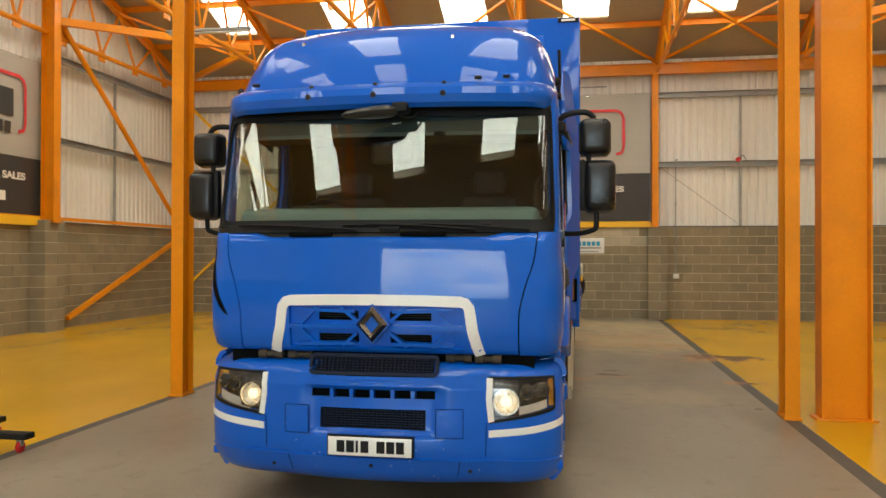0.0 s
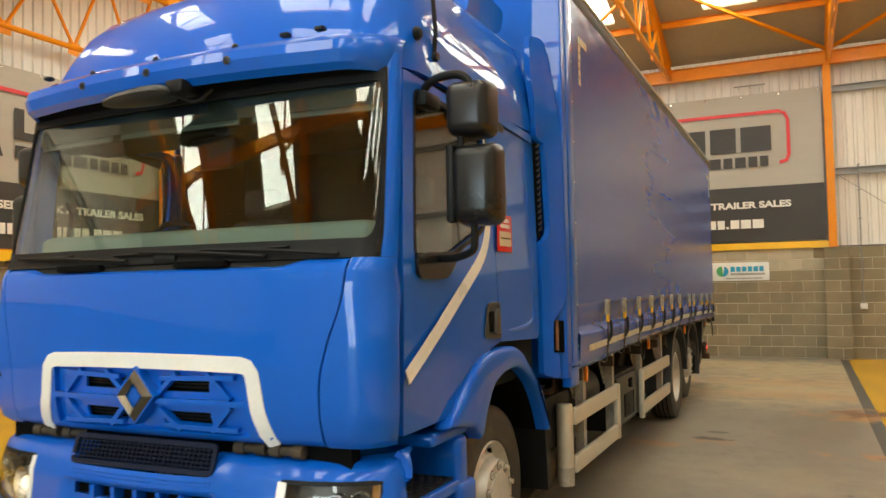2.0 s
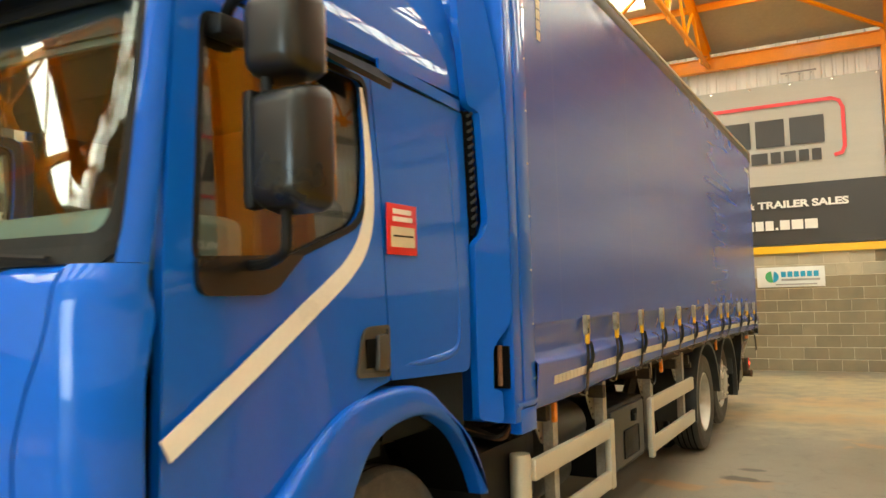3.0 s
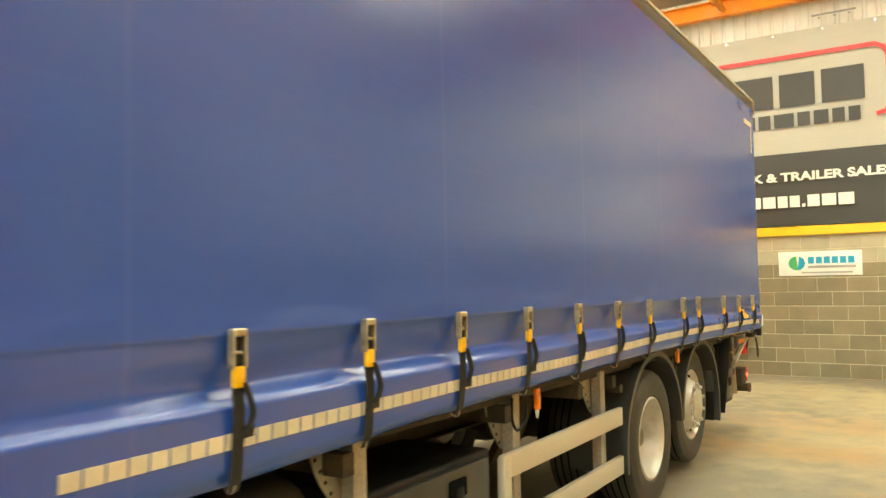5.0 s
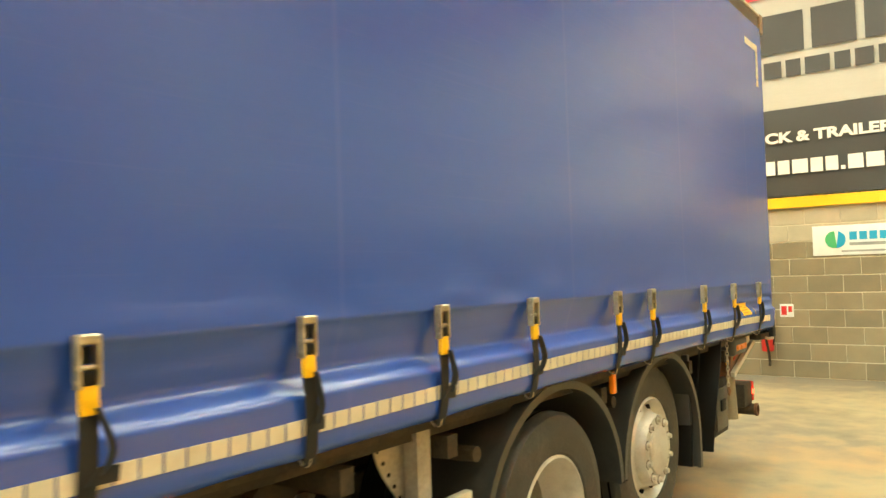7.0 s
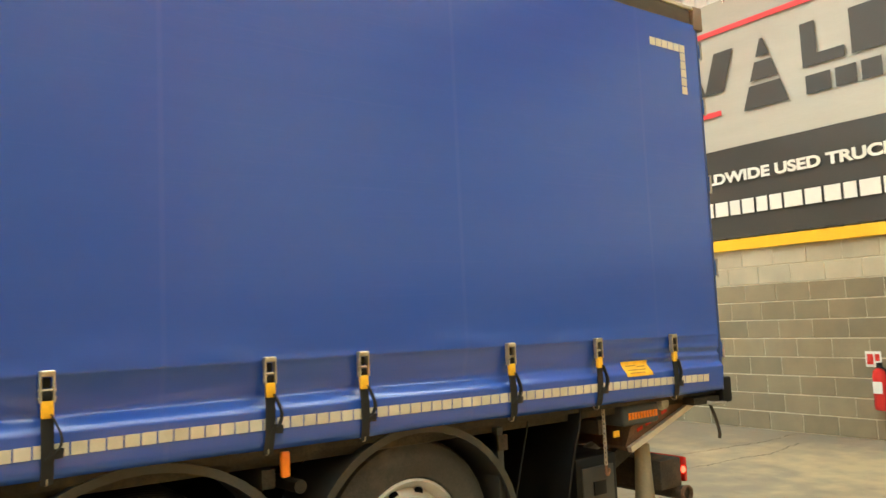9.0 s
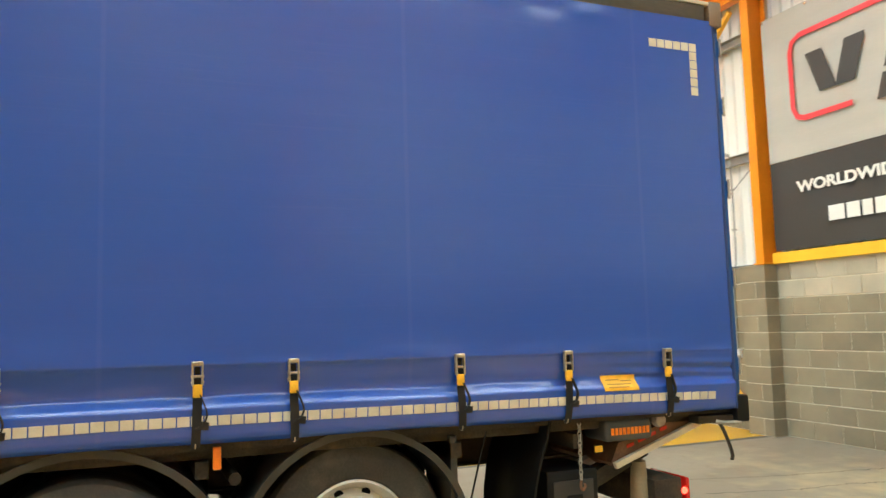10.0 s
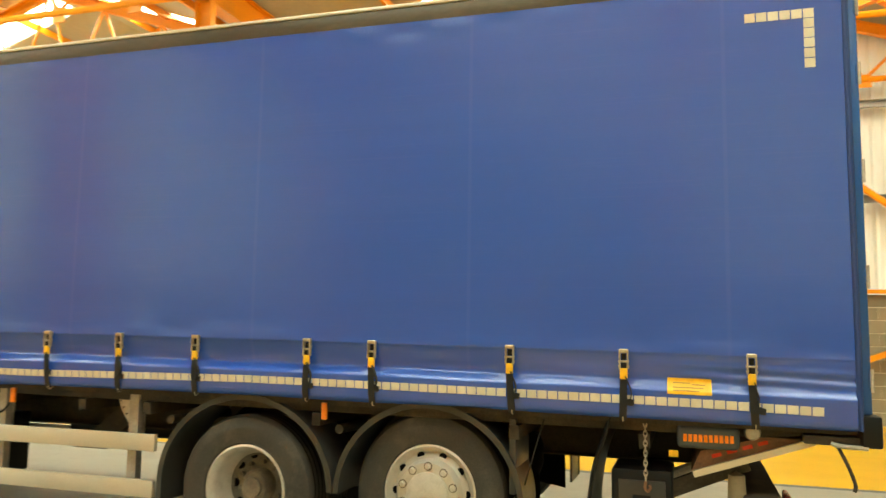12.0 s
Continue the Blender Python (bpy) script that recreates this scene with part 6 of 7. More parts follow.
# step, fender and side pieces on both sides
for sx in (1, -1):
    st = part("step_panel", box_mesh((sx * 0.80, 0.82, 0.28), (sx * 1.155, 0.93, 0.935), 0.025, 3), BLUE, truck, "blue step housing with black treads")
    part("step_wall", box_mesh((sx * 0.78, 0.24, 0.28), (sx * 0.83, 0.84, 0.935), 0.01), BLUE, st)
    part("step_bridge", box_mesh((sx * 0.86, 0.60, 0.925), (sx * 1.13, 0.99, 0.985), 0.02, 3), BLUE, st)
    part("arch_bulge", (lambda b_: (add_box(b_, (sx * 1.0, 0.80, 0.60), (sx * 1.172, 1.0, 0.73), 0.035, 4), b_)[1])(bmesh.new()), BLUE, st)
    for z_, y0_ in ((0.745, 0.26), (0.345, 0.24)):
        tr_ = part("step_tray", box_mesh((sx * 0.82, y0_, z_ - 0.055), (sx * 1.152, 0.85, z_), 0.014, 3), BLUE, st)
        part("step_tread", box_mesh((sx * 0.835, y0_ + 0.03, z_ + 0.0005), (sx * 1.125, 0.82, z_ + 0.010), 0.003), BLACK, tr_, "black perforated step tread")
        bm = bmesh.new()
        for i in range(6):
            for j in range(10):
                add_lathe(bm, [(0.015, 0.0), (0.012, 0.004), (0.006, 0.004), (0.005, 0.0)], (sx * (0.86 + i * 0.046 + (0.02 if j % 2 else 0)), y0_ + 0.08 + j * 0.05, z_ + 0.010), "z", 7)
        part("tread_texture", bm, SATIN, tr_)["kind"] = "stuff"
    outer = [(0.772, 1.060), (0.91, 1.170), (1.031, 1.245), (1.162, 1.290), (1.344, 1.308), (1.526, 1.304), (1.66, 1.268), (1.755, 1.205), (1.977, 1.048), (2.09, 0.90), (2.166, 0.736)]
    inner = [(2.105, 0.749), (2.02, 0.90), (1.897, 1.04), (1.74, 1.135), (1.588, 1.177), (1.38, 1.165), (1.229, 1.11), (1.131, 0.997)]
    ob_, ib_ = [(p.x, p.y) for p in bend([(*p, 0) for p in outer], 3)], [(p.x, p.y) for p in bend([(*p, 0) for p in inner], 3)]
    ob_, ib_ = [(0.66, 1.0)] + ob_, ib_ + [(1.065, 0.885), (0.985, 0.955), (0.80, 0.985)]
    bm = bmesh.new()
    add_prism(bm, ob_ + ib_, "x", sx * 1.10, sx * 1.185)
    bmesh.ops.bevel(bm, geom=[e for e in bm.edges if e.calc_face_angle(0) > 0.9 and abs(abs(e.verts[0].co.x) - 1.185) < 1e-4 and abs(abs(e.verts[1].co.x) - 1.185) < 1e-4], offset=0.03, segments=3, profile=0.5, affect="EDGES")
    fd = part("front_fender", bm, BLUE, truck, "rounded blue wheel arch")
    # arch lining whose near-black colour holds the shade under the arch
    part("arch_underside", prism_mesh([(a_, b_z - 0.012) for a_, b_z in ob_ if a_ > 0.9] + [q for q in ib_ if q[0] > 1.0], "x", sx * 0.80, sx * 1.098), SHADEBLACK, fd, "wheel arch lining with the arch's shade put into its near-black colour")
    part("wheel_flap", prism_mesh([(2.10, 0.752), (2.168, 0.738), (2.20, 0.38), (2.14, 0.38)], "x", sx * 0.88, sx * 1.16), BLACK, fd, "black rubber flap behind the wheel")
    # added slab behind the wheel: the arch's deep shade as colour
    part("arch_shade_slab", prism_mesh([q for q in ib_ if q[0] > 1.10] + [(0.98, 0.46), (2.1, 0.44)], "x", sx * 0.58, sx * 0.72), SHADEBLACK, fd)


# wheels
def tyre_prof(R, w):
    return [(0.28, -w * 0.36), (0.308, -w * 0.46), (0.395, -w * 0.5), (R - 0.07, -w * 0.49), (R - 0.02, -w * 0.44), (R - 0.004, -w * 0.37), (R, -w * 0.25), (R, w * 0.25), (R - 0.004, w * 0.37), (R - 0.02, w * 0.44), (R - 0.07, w * 0.49), (0.395, w * 0.5), (0.308, w * 0.46), (0.28, w * 0.36)]


def wheel(y, sx, style, R=0.49, zc=0.49, xo=1.17, w=0.30):
    cx = xo - w / 2
    def put(bm_, size=0.935):
        for v in bm_.verts:
            v.co.y = y + (v.co.y - y) * size
            v.co.z = zc + (v.co.z - zc) * size
        if sx < 0:
            for v in bm_.verts:
                v.co.x = -v.co.x
            bmesh.ops.reverse_faces(bm_, faces=bm_.faces[:])
        return bm_
    bm_ = bmesh.new()
    add_lathe(bm_, tyre_prof(R, w), (cx, y, zc), "x", 56, closed=True)
    wh = part("wheel", put(bm_, 1), RUBBER, truck, "worn black road tyre on a silver wheel")
    for g in (-0.26, -0.09, 0.09, 0.26):
        # bands laid on the tread, the grooves' shade put into their colour
        part("tread_groove", put(lathe_mesh([(R + 0.0012, g * w - 0.006), (R + 0.0012, g * w + 0.006)], (cx, y, zc), "x", 56), 1), SHADEBLACK, wh)
    if style == "disc":
        prof = [(0.305, -0.13), (0.285, -0.10), (0.285, 0.10), (0.312, 0.115), (0.318, 0.13), (0.305, 0.137), (0.29, 0.12), (0.275, 0.10), (0.262, 0.085), (0.225, 0.115), (0.215, 0.165), (0.205, 0.175), (0.0, 0.175)]
        part("rim", put(lathe_mesh(prof, (cx, y, zc), "x", 48)), WHEEL, wh, "silver steel wheel with a round hub cover")
        part("hub_cover", put(lathe_mesh([(0.146, 0.175), (0.144, 0.185), (0.136, 0.190), (0.0, 0.190)], (cx, y, zc), "x", 40)), WHEEL, wh)
        for k in range(10):
            a = k * math.pi / 5 + 0.3
            part("nut_recess", put(lathe_mesh([(0.029, 0.175), (0.029, 0.1765), (0.0, 0.1765)], (cx, y + 0.182 * math.cos(a), zc + 0.182 * math.sin(a)), "x", 12)), HUBDIRT, wh)
            part("wheel_nut", put(lathe_mesh([(0.023, 0.175), (0.023, 0.180), (0.016, 0.181), (0.015, 0.198), (0.0, 0.200)], (cx, y + 0.182 * math.cos(a), zc + 0.182 * math.sin(a)), "x", 8)), WHEEL, wh)
        for k in range(10):
            a = k * math.pi / 5
            # near-black discs carry the shade of the holes
            part("vent_hole", put(lathe_mesh([(0.026, -0.01), (0.026, 0.004), (0.0, 0.004)], (cx + 0.096, y + 0.248 * math.cos(a), zc + 0.248 * math.sin(a)), "x", 12)), SHADEBLACK, wh)
    else:
        prof = [(0.305, -0.13), (0.28, -0.10), (0.28, 0.08), (0.312, 0.11), (0.318, 0.13), (0.303, 0.137), (0.285, 0.11), (0.268, 0.07), (0.262, -0.02), (0.235, -0.06), (0.205, -0.09), (0.0, -0.09)]
        part("rim", put(lathe_mesh(prof, (cx, y, zc), "x", 48)), WHEEL, wh, "deep-dished silver steel wheel")
        part("dish_face", put(lathe_mesh([(0.232, -0.052), (0.205, -0.086), (0.0, -0.086)], (cx, y, zc), "x", 40)), DISH, wh)
        part("axle_hub", put(lathe_mesh([(0.12, -0.09), (0.12, -0.02), (0.10, 0.02), (0.075, 0.025), (0.07, 0.05), (0.0, 0.05)], (cx, y, zc), "x", 24)), HUBDIRT, wh, "greasy axle hub")
        for k in range(10):
            a = k * math.pi / 5 + 0.2
            part("wheel_nut", put(lathe_mesh([(0.017, -0.09), (0.016, -0.055), (0.0, -0.052)], (cx, y + 0.165 * math.cos(a), zc + 0.165 * math.sin(a)), "x", 8)), HUBDIRT, wh)
        for k in range(10):
            a = k * math.pi / 5
            # closed discs, the holes' depth shade given by colour alone
            part("vent_hole", put(lathe_mesh([(0.030, 0.0), (0.030, 0.012), (0.0, 0.012)], (cx - 0.084, y + 0.212 * math.cos(a), zc + 0.222 * math.sin(a)), "x", 12)), SHADEBLACK, wh)
    return wh


AX1, AX2, AX3 = 1.50, 7.335, 8.605
for sx in (1, -1):
    wheel(AX1, sx, "disc", xo=1.06)
    wheel(AX2, sx, "dish", xo=1.18)
    wheel(AX3, sx, "disc", xo=1.13, zc=0.555)
    w2 = wheel(AX2, sx, "dish", xo=0.84)


def mudguard(y, sx, a0, a1, front_drop, rear_drop, R=0.645):
    """A half-round plastic guard over a wheel, with straight skirts."""
    bm_ = bmesh.new()
    pts = [(y + R, 0.55 - rear_drop)] if rear_drop else []
    for k in range(25):
        a = math.radians(a0 + (a1 - a0) * k / 24)
        pts.append((y + R * math.cos(a), 0.52 + 0.59 * math.sin(a)))
    if front_drop:
        pts.append((y - R, 0.55 - front_drop))
    inn = [(y + (p[0] - y) * 0.972, 0.52 + (p[1] - 0.52) * 0.965 if p[1] > 0.52 else p[1]) for p in pts]
    add_prism(bm_, pts + inn[::-1], "x", sx * 0.80, sx * 1.20)
    g = part("mudguard", bm_, MUDGUARD, truck, "dusty black plastic mudguard")
    lip_in = [(y + (p[0] - y) * 0.955, 0.52 + (p[1] - 0.52) * 0.95 if p[1] > 0.52 else p[1]) for p in pts]
    lip_out = [(y + (p[0] - y) * 1.012, 0.52 + (p[1] - 0.52) * 1.012 if p[1] > 0.52 else p[1]) for p in pts]
    part("guard_lip", prism_mesh(lip_out + lip_in[::-1], "x", sx * 1.188, sx * 1.210), MUDGUARD, g)
    part("guard_bracket", tube_mesh([(sx * 0.45, y - 0.60, 0.90), (sx * 1.16, y - 0.60, 0.92)], 0.03, 10), CHASSIS, g)
    # added near-black sheet closing the arch, painted as the shade behind the wheel
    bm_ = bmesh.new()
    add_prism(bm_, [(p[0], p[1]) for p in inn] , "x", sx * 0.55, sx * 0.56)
    part("inner_shade_sheet", bm_, SHADEBLACK, g)


for sx in (1, -1):
    mudguard(AX2, sx, 0, 180, 0.18, 0.02)
    mudguard(AX3, sx, 0, 180, 0.02, 0.22, 0.605)

# mirrors
for sx in (1, -1):
    dz = 0.0 if sx > 0 else -0.03

    def shell(x0, x1, y0, y1, z0, z1, r_):
        b_ = bmesh.new()
        add_box(b_, (sx * x0, y0, z0 + dz), (sx * x1, y1, z1 + dz), r_, 5)
        for v in b_.verts:
            # the back is domed: it narrows towards the front of the lorry
            f = max(0.0, (y0 + 0.09 - v.co.y) / 0.09)
            v.co.z += (0.5 * (z0 + z1) + dz - v.co.z) * 0.16 * f
            v.co.x += (sx * (0.5 * (x0 + x1)) - v.co.x) * 0.14 * f
        return b_
    m_ = part("mirror", shell(1.247, 1.457, 0.49, 0.66, 2.262, 2.512, 0.045), SATIN, truck, "black wide-angle door mirror")
    part("mirror_glass", box_mesh((sx * 1.277, 0.661, 2.292 + dz), (sx * 1.432, 0.665, 2.487 + dz)), CHROME, m_)
    m2 = part("mirror", shell(1.276, 1.487, 0.48, 0.65, 1.886, 2.24, 0.045), SATIN, truck, "large black door mirror")
    part("mirror_glass", box_mesh((sx * 1.30, 0.651, 1.92 + dz), (sx * 1.465, 0.655, 2.21 + dz)), CHROME, m2)
    part("mirror_spine", (lambda b_: (add_box(b_, (sx * 1.252, 0.505, 1.90 + dz), (sx * 1.292, 0.565, 2.235 + dz), 0.015, 2), b_)[1])(bmesh.new()), BLACK, m2)
    part("mirror_arm", tube_mesh(bend([(sx * 1.09, 0.60, 2.47 + dz), (sx * 1.16, 0.58, 2.535 + dz), (sx * 1.28, 0.57, 2.55 + dz), (sx * 1.34, 0.57, 2.515 + dz), (sx * 1.345, 0.57, 2.45 + dz)], 6), 0.019, 10), BLACK, m_)
    part("arm_foot", (lambda b_: (add_box(b_, (sx * 1.09, 0.52, 2.42), (sx * 1.165, 0.68, 2.49), 0.02, 2), b_)[1])(bmesh.new()), BLACK, m_)
    part("mirror_link", tube_mesh([(sx * 1.31, 0.55, 2.20 + dz), (sx * 1.31, 0.55, 2.31 + dz)], 0.017, 8), BLACK, m2)
    part("mirror_arm", tube_mesh(bend([(sx * 1.12, 0.66, 1.755), (sx * 1.25, 0.61, 1.755), (sx * 1.345, 0.57, 1.78), (sx * 1.36, 0.565, 1.82), (sx * 1.36, 0.565, 1.91)], 6), 0.017, 10), BLACK, m2)

# cab inside
dash = part("dashboard", (lambda b_: (add_box(b_, (-1.0, 0.30, 1.62), (1.0, 0.80, 1.92), 0.05, 3), b_)[1])(bmesh.new()), DASH, truck, "grey-green dashboard")
part("instrument_hood", (lambda b_: (add_box(b_, (-0.80, 0.66, 1.80), (-0.28, 0.92, 1.965), 0.05, 3), b_)[1])(bmesh.new()), CABTRIM, dash)
bm = bmesh.new()
add_lathe(bm, [(0.225 + 0.016 * math.cos(k * math.pi / 4), 0.016 * math.sin(k * math.pi / 4)) for k in range(8)], (0, 0, 0), "z", 36, closed=True)
bm.transform(pose(-0.55, 0.98, 1.88, -35, 0, 0))
sw = part("steering_wheel", bm, BLACK, truck, "black steering wheel")
part("steering_column", tube_mesh([(-0.55, 0.98, 1.88), (-0.55, 0.80, 1.63)], 0.035, 10), BLACK, sw)
for a in (-0.4, 3.5, 1.57):
    part("spoke", tube_mesh([(-0.55, 0.98, 1.88), (-0.55 + 0.22 * math.cos(a), 0.98 + 0.18 * math.sin(a), 1.88 - 0.126 * math.sin(a))], 0.014, 6), BLACK, sw)
for x in (-0.55, 0.55):
    se = part("seat", (lambda b_: (add_box(b_, (x - 0.25, 1.10, 1.30), (x + 0.25, 1.62, 1.48), 0.05, 3), b_)[1])(bmesh.new()), SEAT, truck, "dark cloth cab seat")
    part("backrest", (lambda b_: (add_box(b_, (x - 0.23, 1.52, 1.45), (x + 0.23, 1.66, 2.08), 0.06, 3), b_)[1])(bmesh.new()), SEAT, se)
    part("headrest", (lambda b_: (add_box(b_, (x - 0.13, 1.54, 2.10), (x + 0.13, 1.64, 2.28), 0.04, 3), b_)[1])(bmesh.new()), SEAT, se)
part("cab_back_wall", box_mesh((-1.09, 2.02, 1.0), (1.09, 2.09, 2.62)), CABTRIM, truck)
part("cab_floor", box_mesh((-1.06, 0.30, 1.08), (1.06, 2.02, 1.14)), CABTRIM, truck)
part("cab_bulkhead", box_mesh((-1.02, 0.25, 1.10), (1.02, 0.30, 1.72)), CABTRIM, truck)
part("cab_headlining", box_mesh((-1.07, 0.36, 2.57), (1.07, 2.02, 2.60)), CABTRIM, truck)
part("overhead_shelf", (lambda b_: (add_box(b_, (-1.0, 0.42, 2.40), (1.0, 0.75, 2.56), 0.03, 2), b_)[1])(bmesh.new()), CABTRIM, truck)
iv = part("interior_mirror", (lambda b_: (add_box(b_, (-0.14, 0.47, 2.225), (0.146, 0.52, 2.39), 0.035, 3), b_)[1])(bmesh.new()), BLACK, truck, "black interior mirror")
part("stalk", tube_mesh([(0.0, 0.50, 2.37), (0.0, 0.50, 2.46)], 0.012, 6), BLACK, iv)
for sx in (1, -1):
    for z0, z1 in ((1.05, 1.74),):
        part("door_lining", box_mesh((sx * 1.06, 0.36, z0), (sx * 1.09, 1.40, z1)), CABTRIM, truck)
    part("pillar_lining", box_mesh((sx * 1.05, 1.42, 1.10), (sx * 1.09, 2.02, 2.57)), CABTRIM, truck)
    part("grab_handle", tube_mesh(bend([(sx * 1.0, 0.44, 1.86), (sx * 0.97, 0.46, 1.92), (sx * 0.97, 0.48, 2.05), (sx * 1.0, 0.48, 2.12)], 5), 0.014, 8), BLACK, truck)

# ---- load body ----
def tz(y, z=1.2):
    """How far the body has sunk at y: the floor edge bows down to the rear, the roof falls evenly."""
    low = -0.020 + 0.0007 * (y - 3.3) - 0.00125 * (y - 3.3) ** 2
    f = max(0.0, min(1.0, (z - 1.6) / 1.6))
    return low + (-0.005 * (y - 3.3) - low) * f


def tilt(bm_):
    for v in bm_.verts:
        v.co.z += tz(v.co.y, v.co.z)
    return bm_


BX, BY0, BY1, BTOP = 1.262, 2.30, 10.98, 3.705
front = part("body_front_wall", tilt(box_mesh((-BX + 0.004, BY0, 1.06), (BX - 0.004, BY0 + 0.10, BTOP), 0.01)), BLUE, truck, "plain blue front wall of the load body")
for sx in (1, -1):
    p_ = part("front_corner_post", tilt(box_mesh((sx * 1.15, BY0 + 0.10, 1.12), (sx * (BX + 0.002), 2.555, BTOP), 0.012)), BLUE, truck)
    part("post_foot", tilt(box_mesh((sx * 1.20, 2.36, 1.00), (sx * (BX - 0.002), 2.55, 1.118), 0.004)), BLUE, p_)
    part("post_seam", tilt(box_mesh((sx * (BX + 0.002), 2.31, 1.135), (sx * (BX + 0.008), 2.55, 1.155), 0.002)), BLUE, p_)
    for k in range(9):
        part("rivet", lathe_mesh([(0.007, 0.0), (0.005, sx * 0.004), (0.0, sx * 0.005)], (sx * (BX + 0.002), 2.53, 1.25 + k * 0.27 + tz(2.5)), "x", 6), CHIP, p_)
    rp_ = part("rear_corner_post", tilt(box_mesh((sx * 1.12, 10.985, 1.243), (sx * 1.225, 11.05, 3.60), 0.012)), POSTBLUE, truck)
    for z in (1.42, 1.95, 2.50, 3.02, 3.40):
        part("door_hinge", tilt(box_mesh((sx * 1.205, 11.035, z - 0.05), (sx * 1.232, 11.058, z + 0.05), 0.006)), POSTBLUE, rp_)
        part("hinge_pin", tilt(tube_mesh([(sx * 1.232, 11.052, z - 0.06), (sx * 1.232, 11.052, z + 0.06)], 0.009, 8)), LEG, rp_)
part("badge_plate", tilt(box_mesh((1.07, BY0 - 0.006, 3.655), (1.25, BY0, 3.70), 0.004)), BLACK, front, "small dark maker's plate with a plain bar")
part("badge_bar", tilt(box_mesh((1.10, BY0 - 0.009, 3.667), (1.22, BY0 - 0.006, 3.687))), BANWHITE, front)
part("load_floor", tilt(box_mesh((-1.20, 2.36, 1.135), (1.20, 10.98, 1.20))), CHASSIS, truck)
part("body_roof", tilt(box_mesh((-1.22, 2.36, 3.655), (1.22, 11.0, BTOP - 0.01), 0.02)), shade("white_roof_sheet", (0.7, 0.68, 0.6), 0.5), truck)
part("rear_doors", tilt(box_mesh((-1.118, 11.0, 1.14), (1.118, 11.045, 3.62))), BLUE, truck)
for sx in (1, -1):
    gl = part("roof_rail", tilt(box_mesh((sx * 1.18, 2.55, 3.555), (sx * 1.255, 10.93, 3.665), 0.012)), shade("weathered_roof_rail", (0.085, 0.075, 0.055), 0.5, metal=0.3, vary=0.2, stretch=(1, 0.3, 1)), truck, "dark weathered roof rail")
    part("rail_lip", tilt(box_mesh((sx * 1.22, 2.55, 3.665), (sx * 1.262, 10.98, 3.688), 0.004)), ALU, gl, "pale aluminium lip")
    part("rail_end_cap", tilt(box_mesh((sx * 1.15, 10.955, 3.53), (sx * 1.265, 11.055, 3.695), 0.01)), shade("brown_corner_cap", (0.20, 0.14, 0.09), 0.5), gl)

# curtain
STRAPS = [3.294, 3.890, 4.512, 5.132, 5.752, 6.372, 6.990, 7.822, 8.268, 9.143, 9.797, 10.468]


def hump(t, c, w):
    return math.exp(-((t - c) / w) ** 2)


HANG = [(1.08, -0.030), (1.10, -0.018), (1.13, 0.004), (1.17, 0.010), (1.25, 0.016), (1.30, 0.020), (1.316, 0.021), (1.326, 0.014), (1.336, 0.002), (1.362, -0.036), (1.370, -0.045), (1.385, -0.045), (1.44, -0.030), (1.495, -0.010), (1.508, -0.004), (1.518, 0.004), (1.535, 0.003), (1.60, 0.0)]


def hang(z):
    if z <= HANG[0][0]:
        return HANG[0][1]
    for (a, p), (b, q) in zip(HANG, HANG[1:]):
        if z <= b:
            return p + (q - p) * (z - a) / (b - a)
    return 0.0


def curtain_x(y, z):
    """How the cloth hangs: flat above, tucked in behind the buckles, a ledge over the floor edge, pinched at each strap."""
    near = min(abs(y - s) for s in STRAPS)
    pinch = hump(near, 0, 0.09)
    tension = max(0.25, min(1.0, (y - 2.75) / 0.6)) * max(0.35, min(1.0, (10.95 - y) / 0.5))
    slack = 1.0 - 0.5 * max(0.0, min(1.0, (y - 8.2) / 1.6))
    lift = 0.008 * noise.noise(Vector((y * 1.4, 2.0, 0.0))) * hump(z, 1.38, 0.10)
    zz = z + lift
    d = (hang(zz - 0.004) + 2 * hang(zz) + hang(zz + 0.004)) / 4
    d = d * (tension * slack if d < 0 and z > 1.2 else 1.0) * (1 - 0.35 * pinch * (1 if d < 0 else 0))
    d += 0.006 * noise.noise(Vector((y * 2.6, z * 14.0, 4.0))) * hump(z, 1.42, 0.07)
    d -= 0.012 * pinch * hump(z, 1.32, 0.06)
    d += 0.009 * noise.noise(Vector((y * 3.0, z * 5.0, 9.0))) * hump(z, 1.56, 0.05)
    if y > 9.9:
        d += 0.008 * min(1, (y - 9.9) / 0.5) * math.sin(z * 95 + 2.5 * y) * hump(z, 1.41, 0.05)
    # broad slackness and top puckers
    d += 0.007 * noise.noise(Vector((y * 0.5, z * 0.8, 1.0))) * hump(z, 2.3, 0.9)
    d += 0.0006 * noise.noise(Vector((y * 1.2, z * 9.0, 6.0))) * hump(z, 3.15, 0.45)
    d += 0.004 * math.sin(y * 9.5) * hump(z, 3.50, 0.05)
    return d


def between(rows, y):
    if y <= rows[0][0]:
        return rows[0][1]
    for (a, p), (b, q) in zip(rows, rows[1:]):
        if y <= b:
            return p + (q - p) * (y - a) / (b - a)
    return rows[-1][1]


def hem(y, z):
    """Heights below the tape follow the lower edge of the cloth, which hangs lower at the front."""
    low = between([(2.55, 1.072), (3.0, 1.077), (3.4, 1.092), (4.4, 1.118), (5.5, 1.138), (7.0, 1.150), (10.9, 1.152)], y)
    return z if z >= 1.2 else 1.2 - (1.2 - z) * (1.2 - low) / (1.2 - 1.085)


def tape_z(y):
    return between([(2.77, 1.216), (4.5, 1.236), (5.6, 1.234), (7.4, 1.262), (10.2, 1.258), (10.8, 1.25)], y)


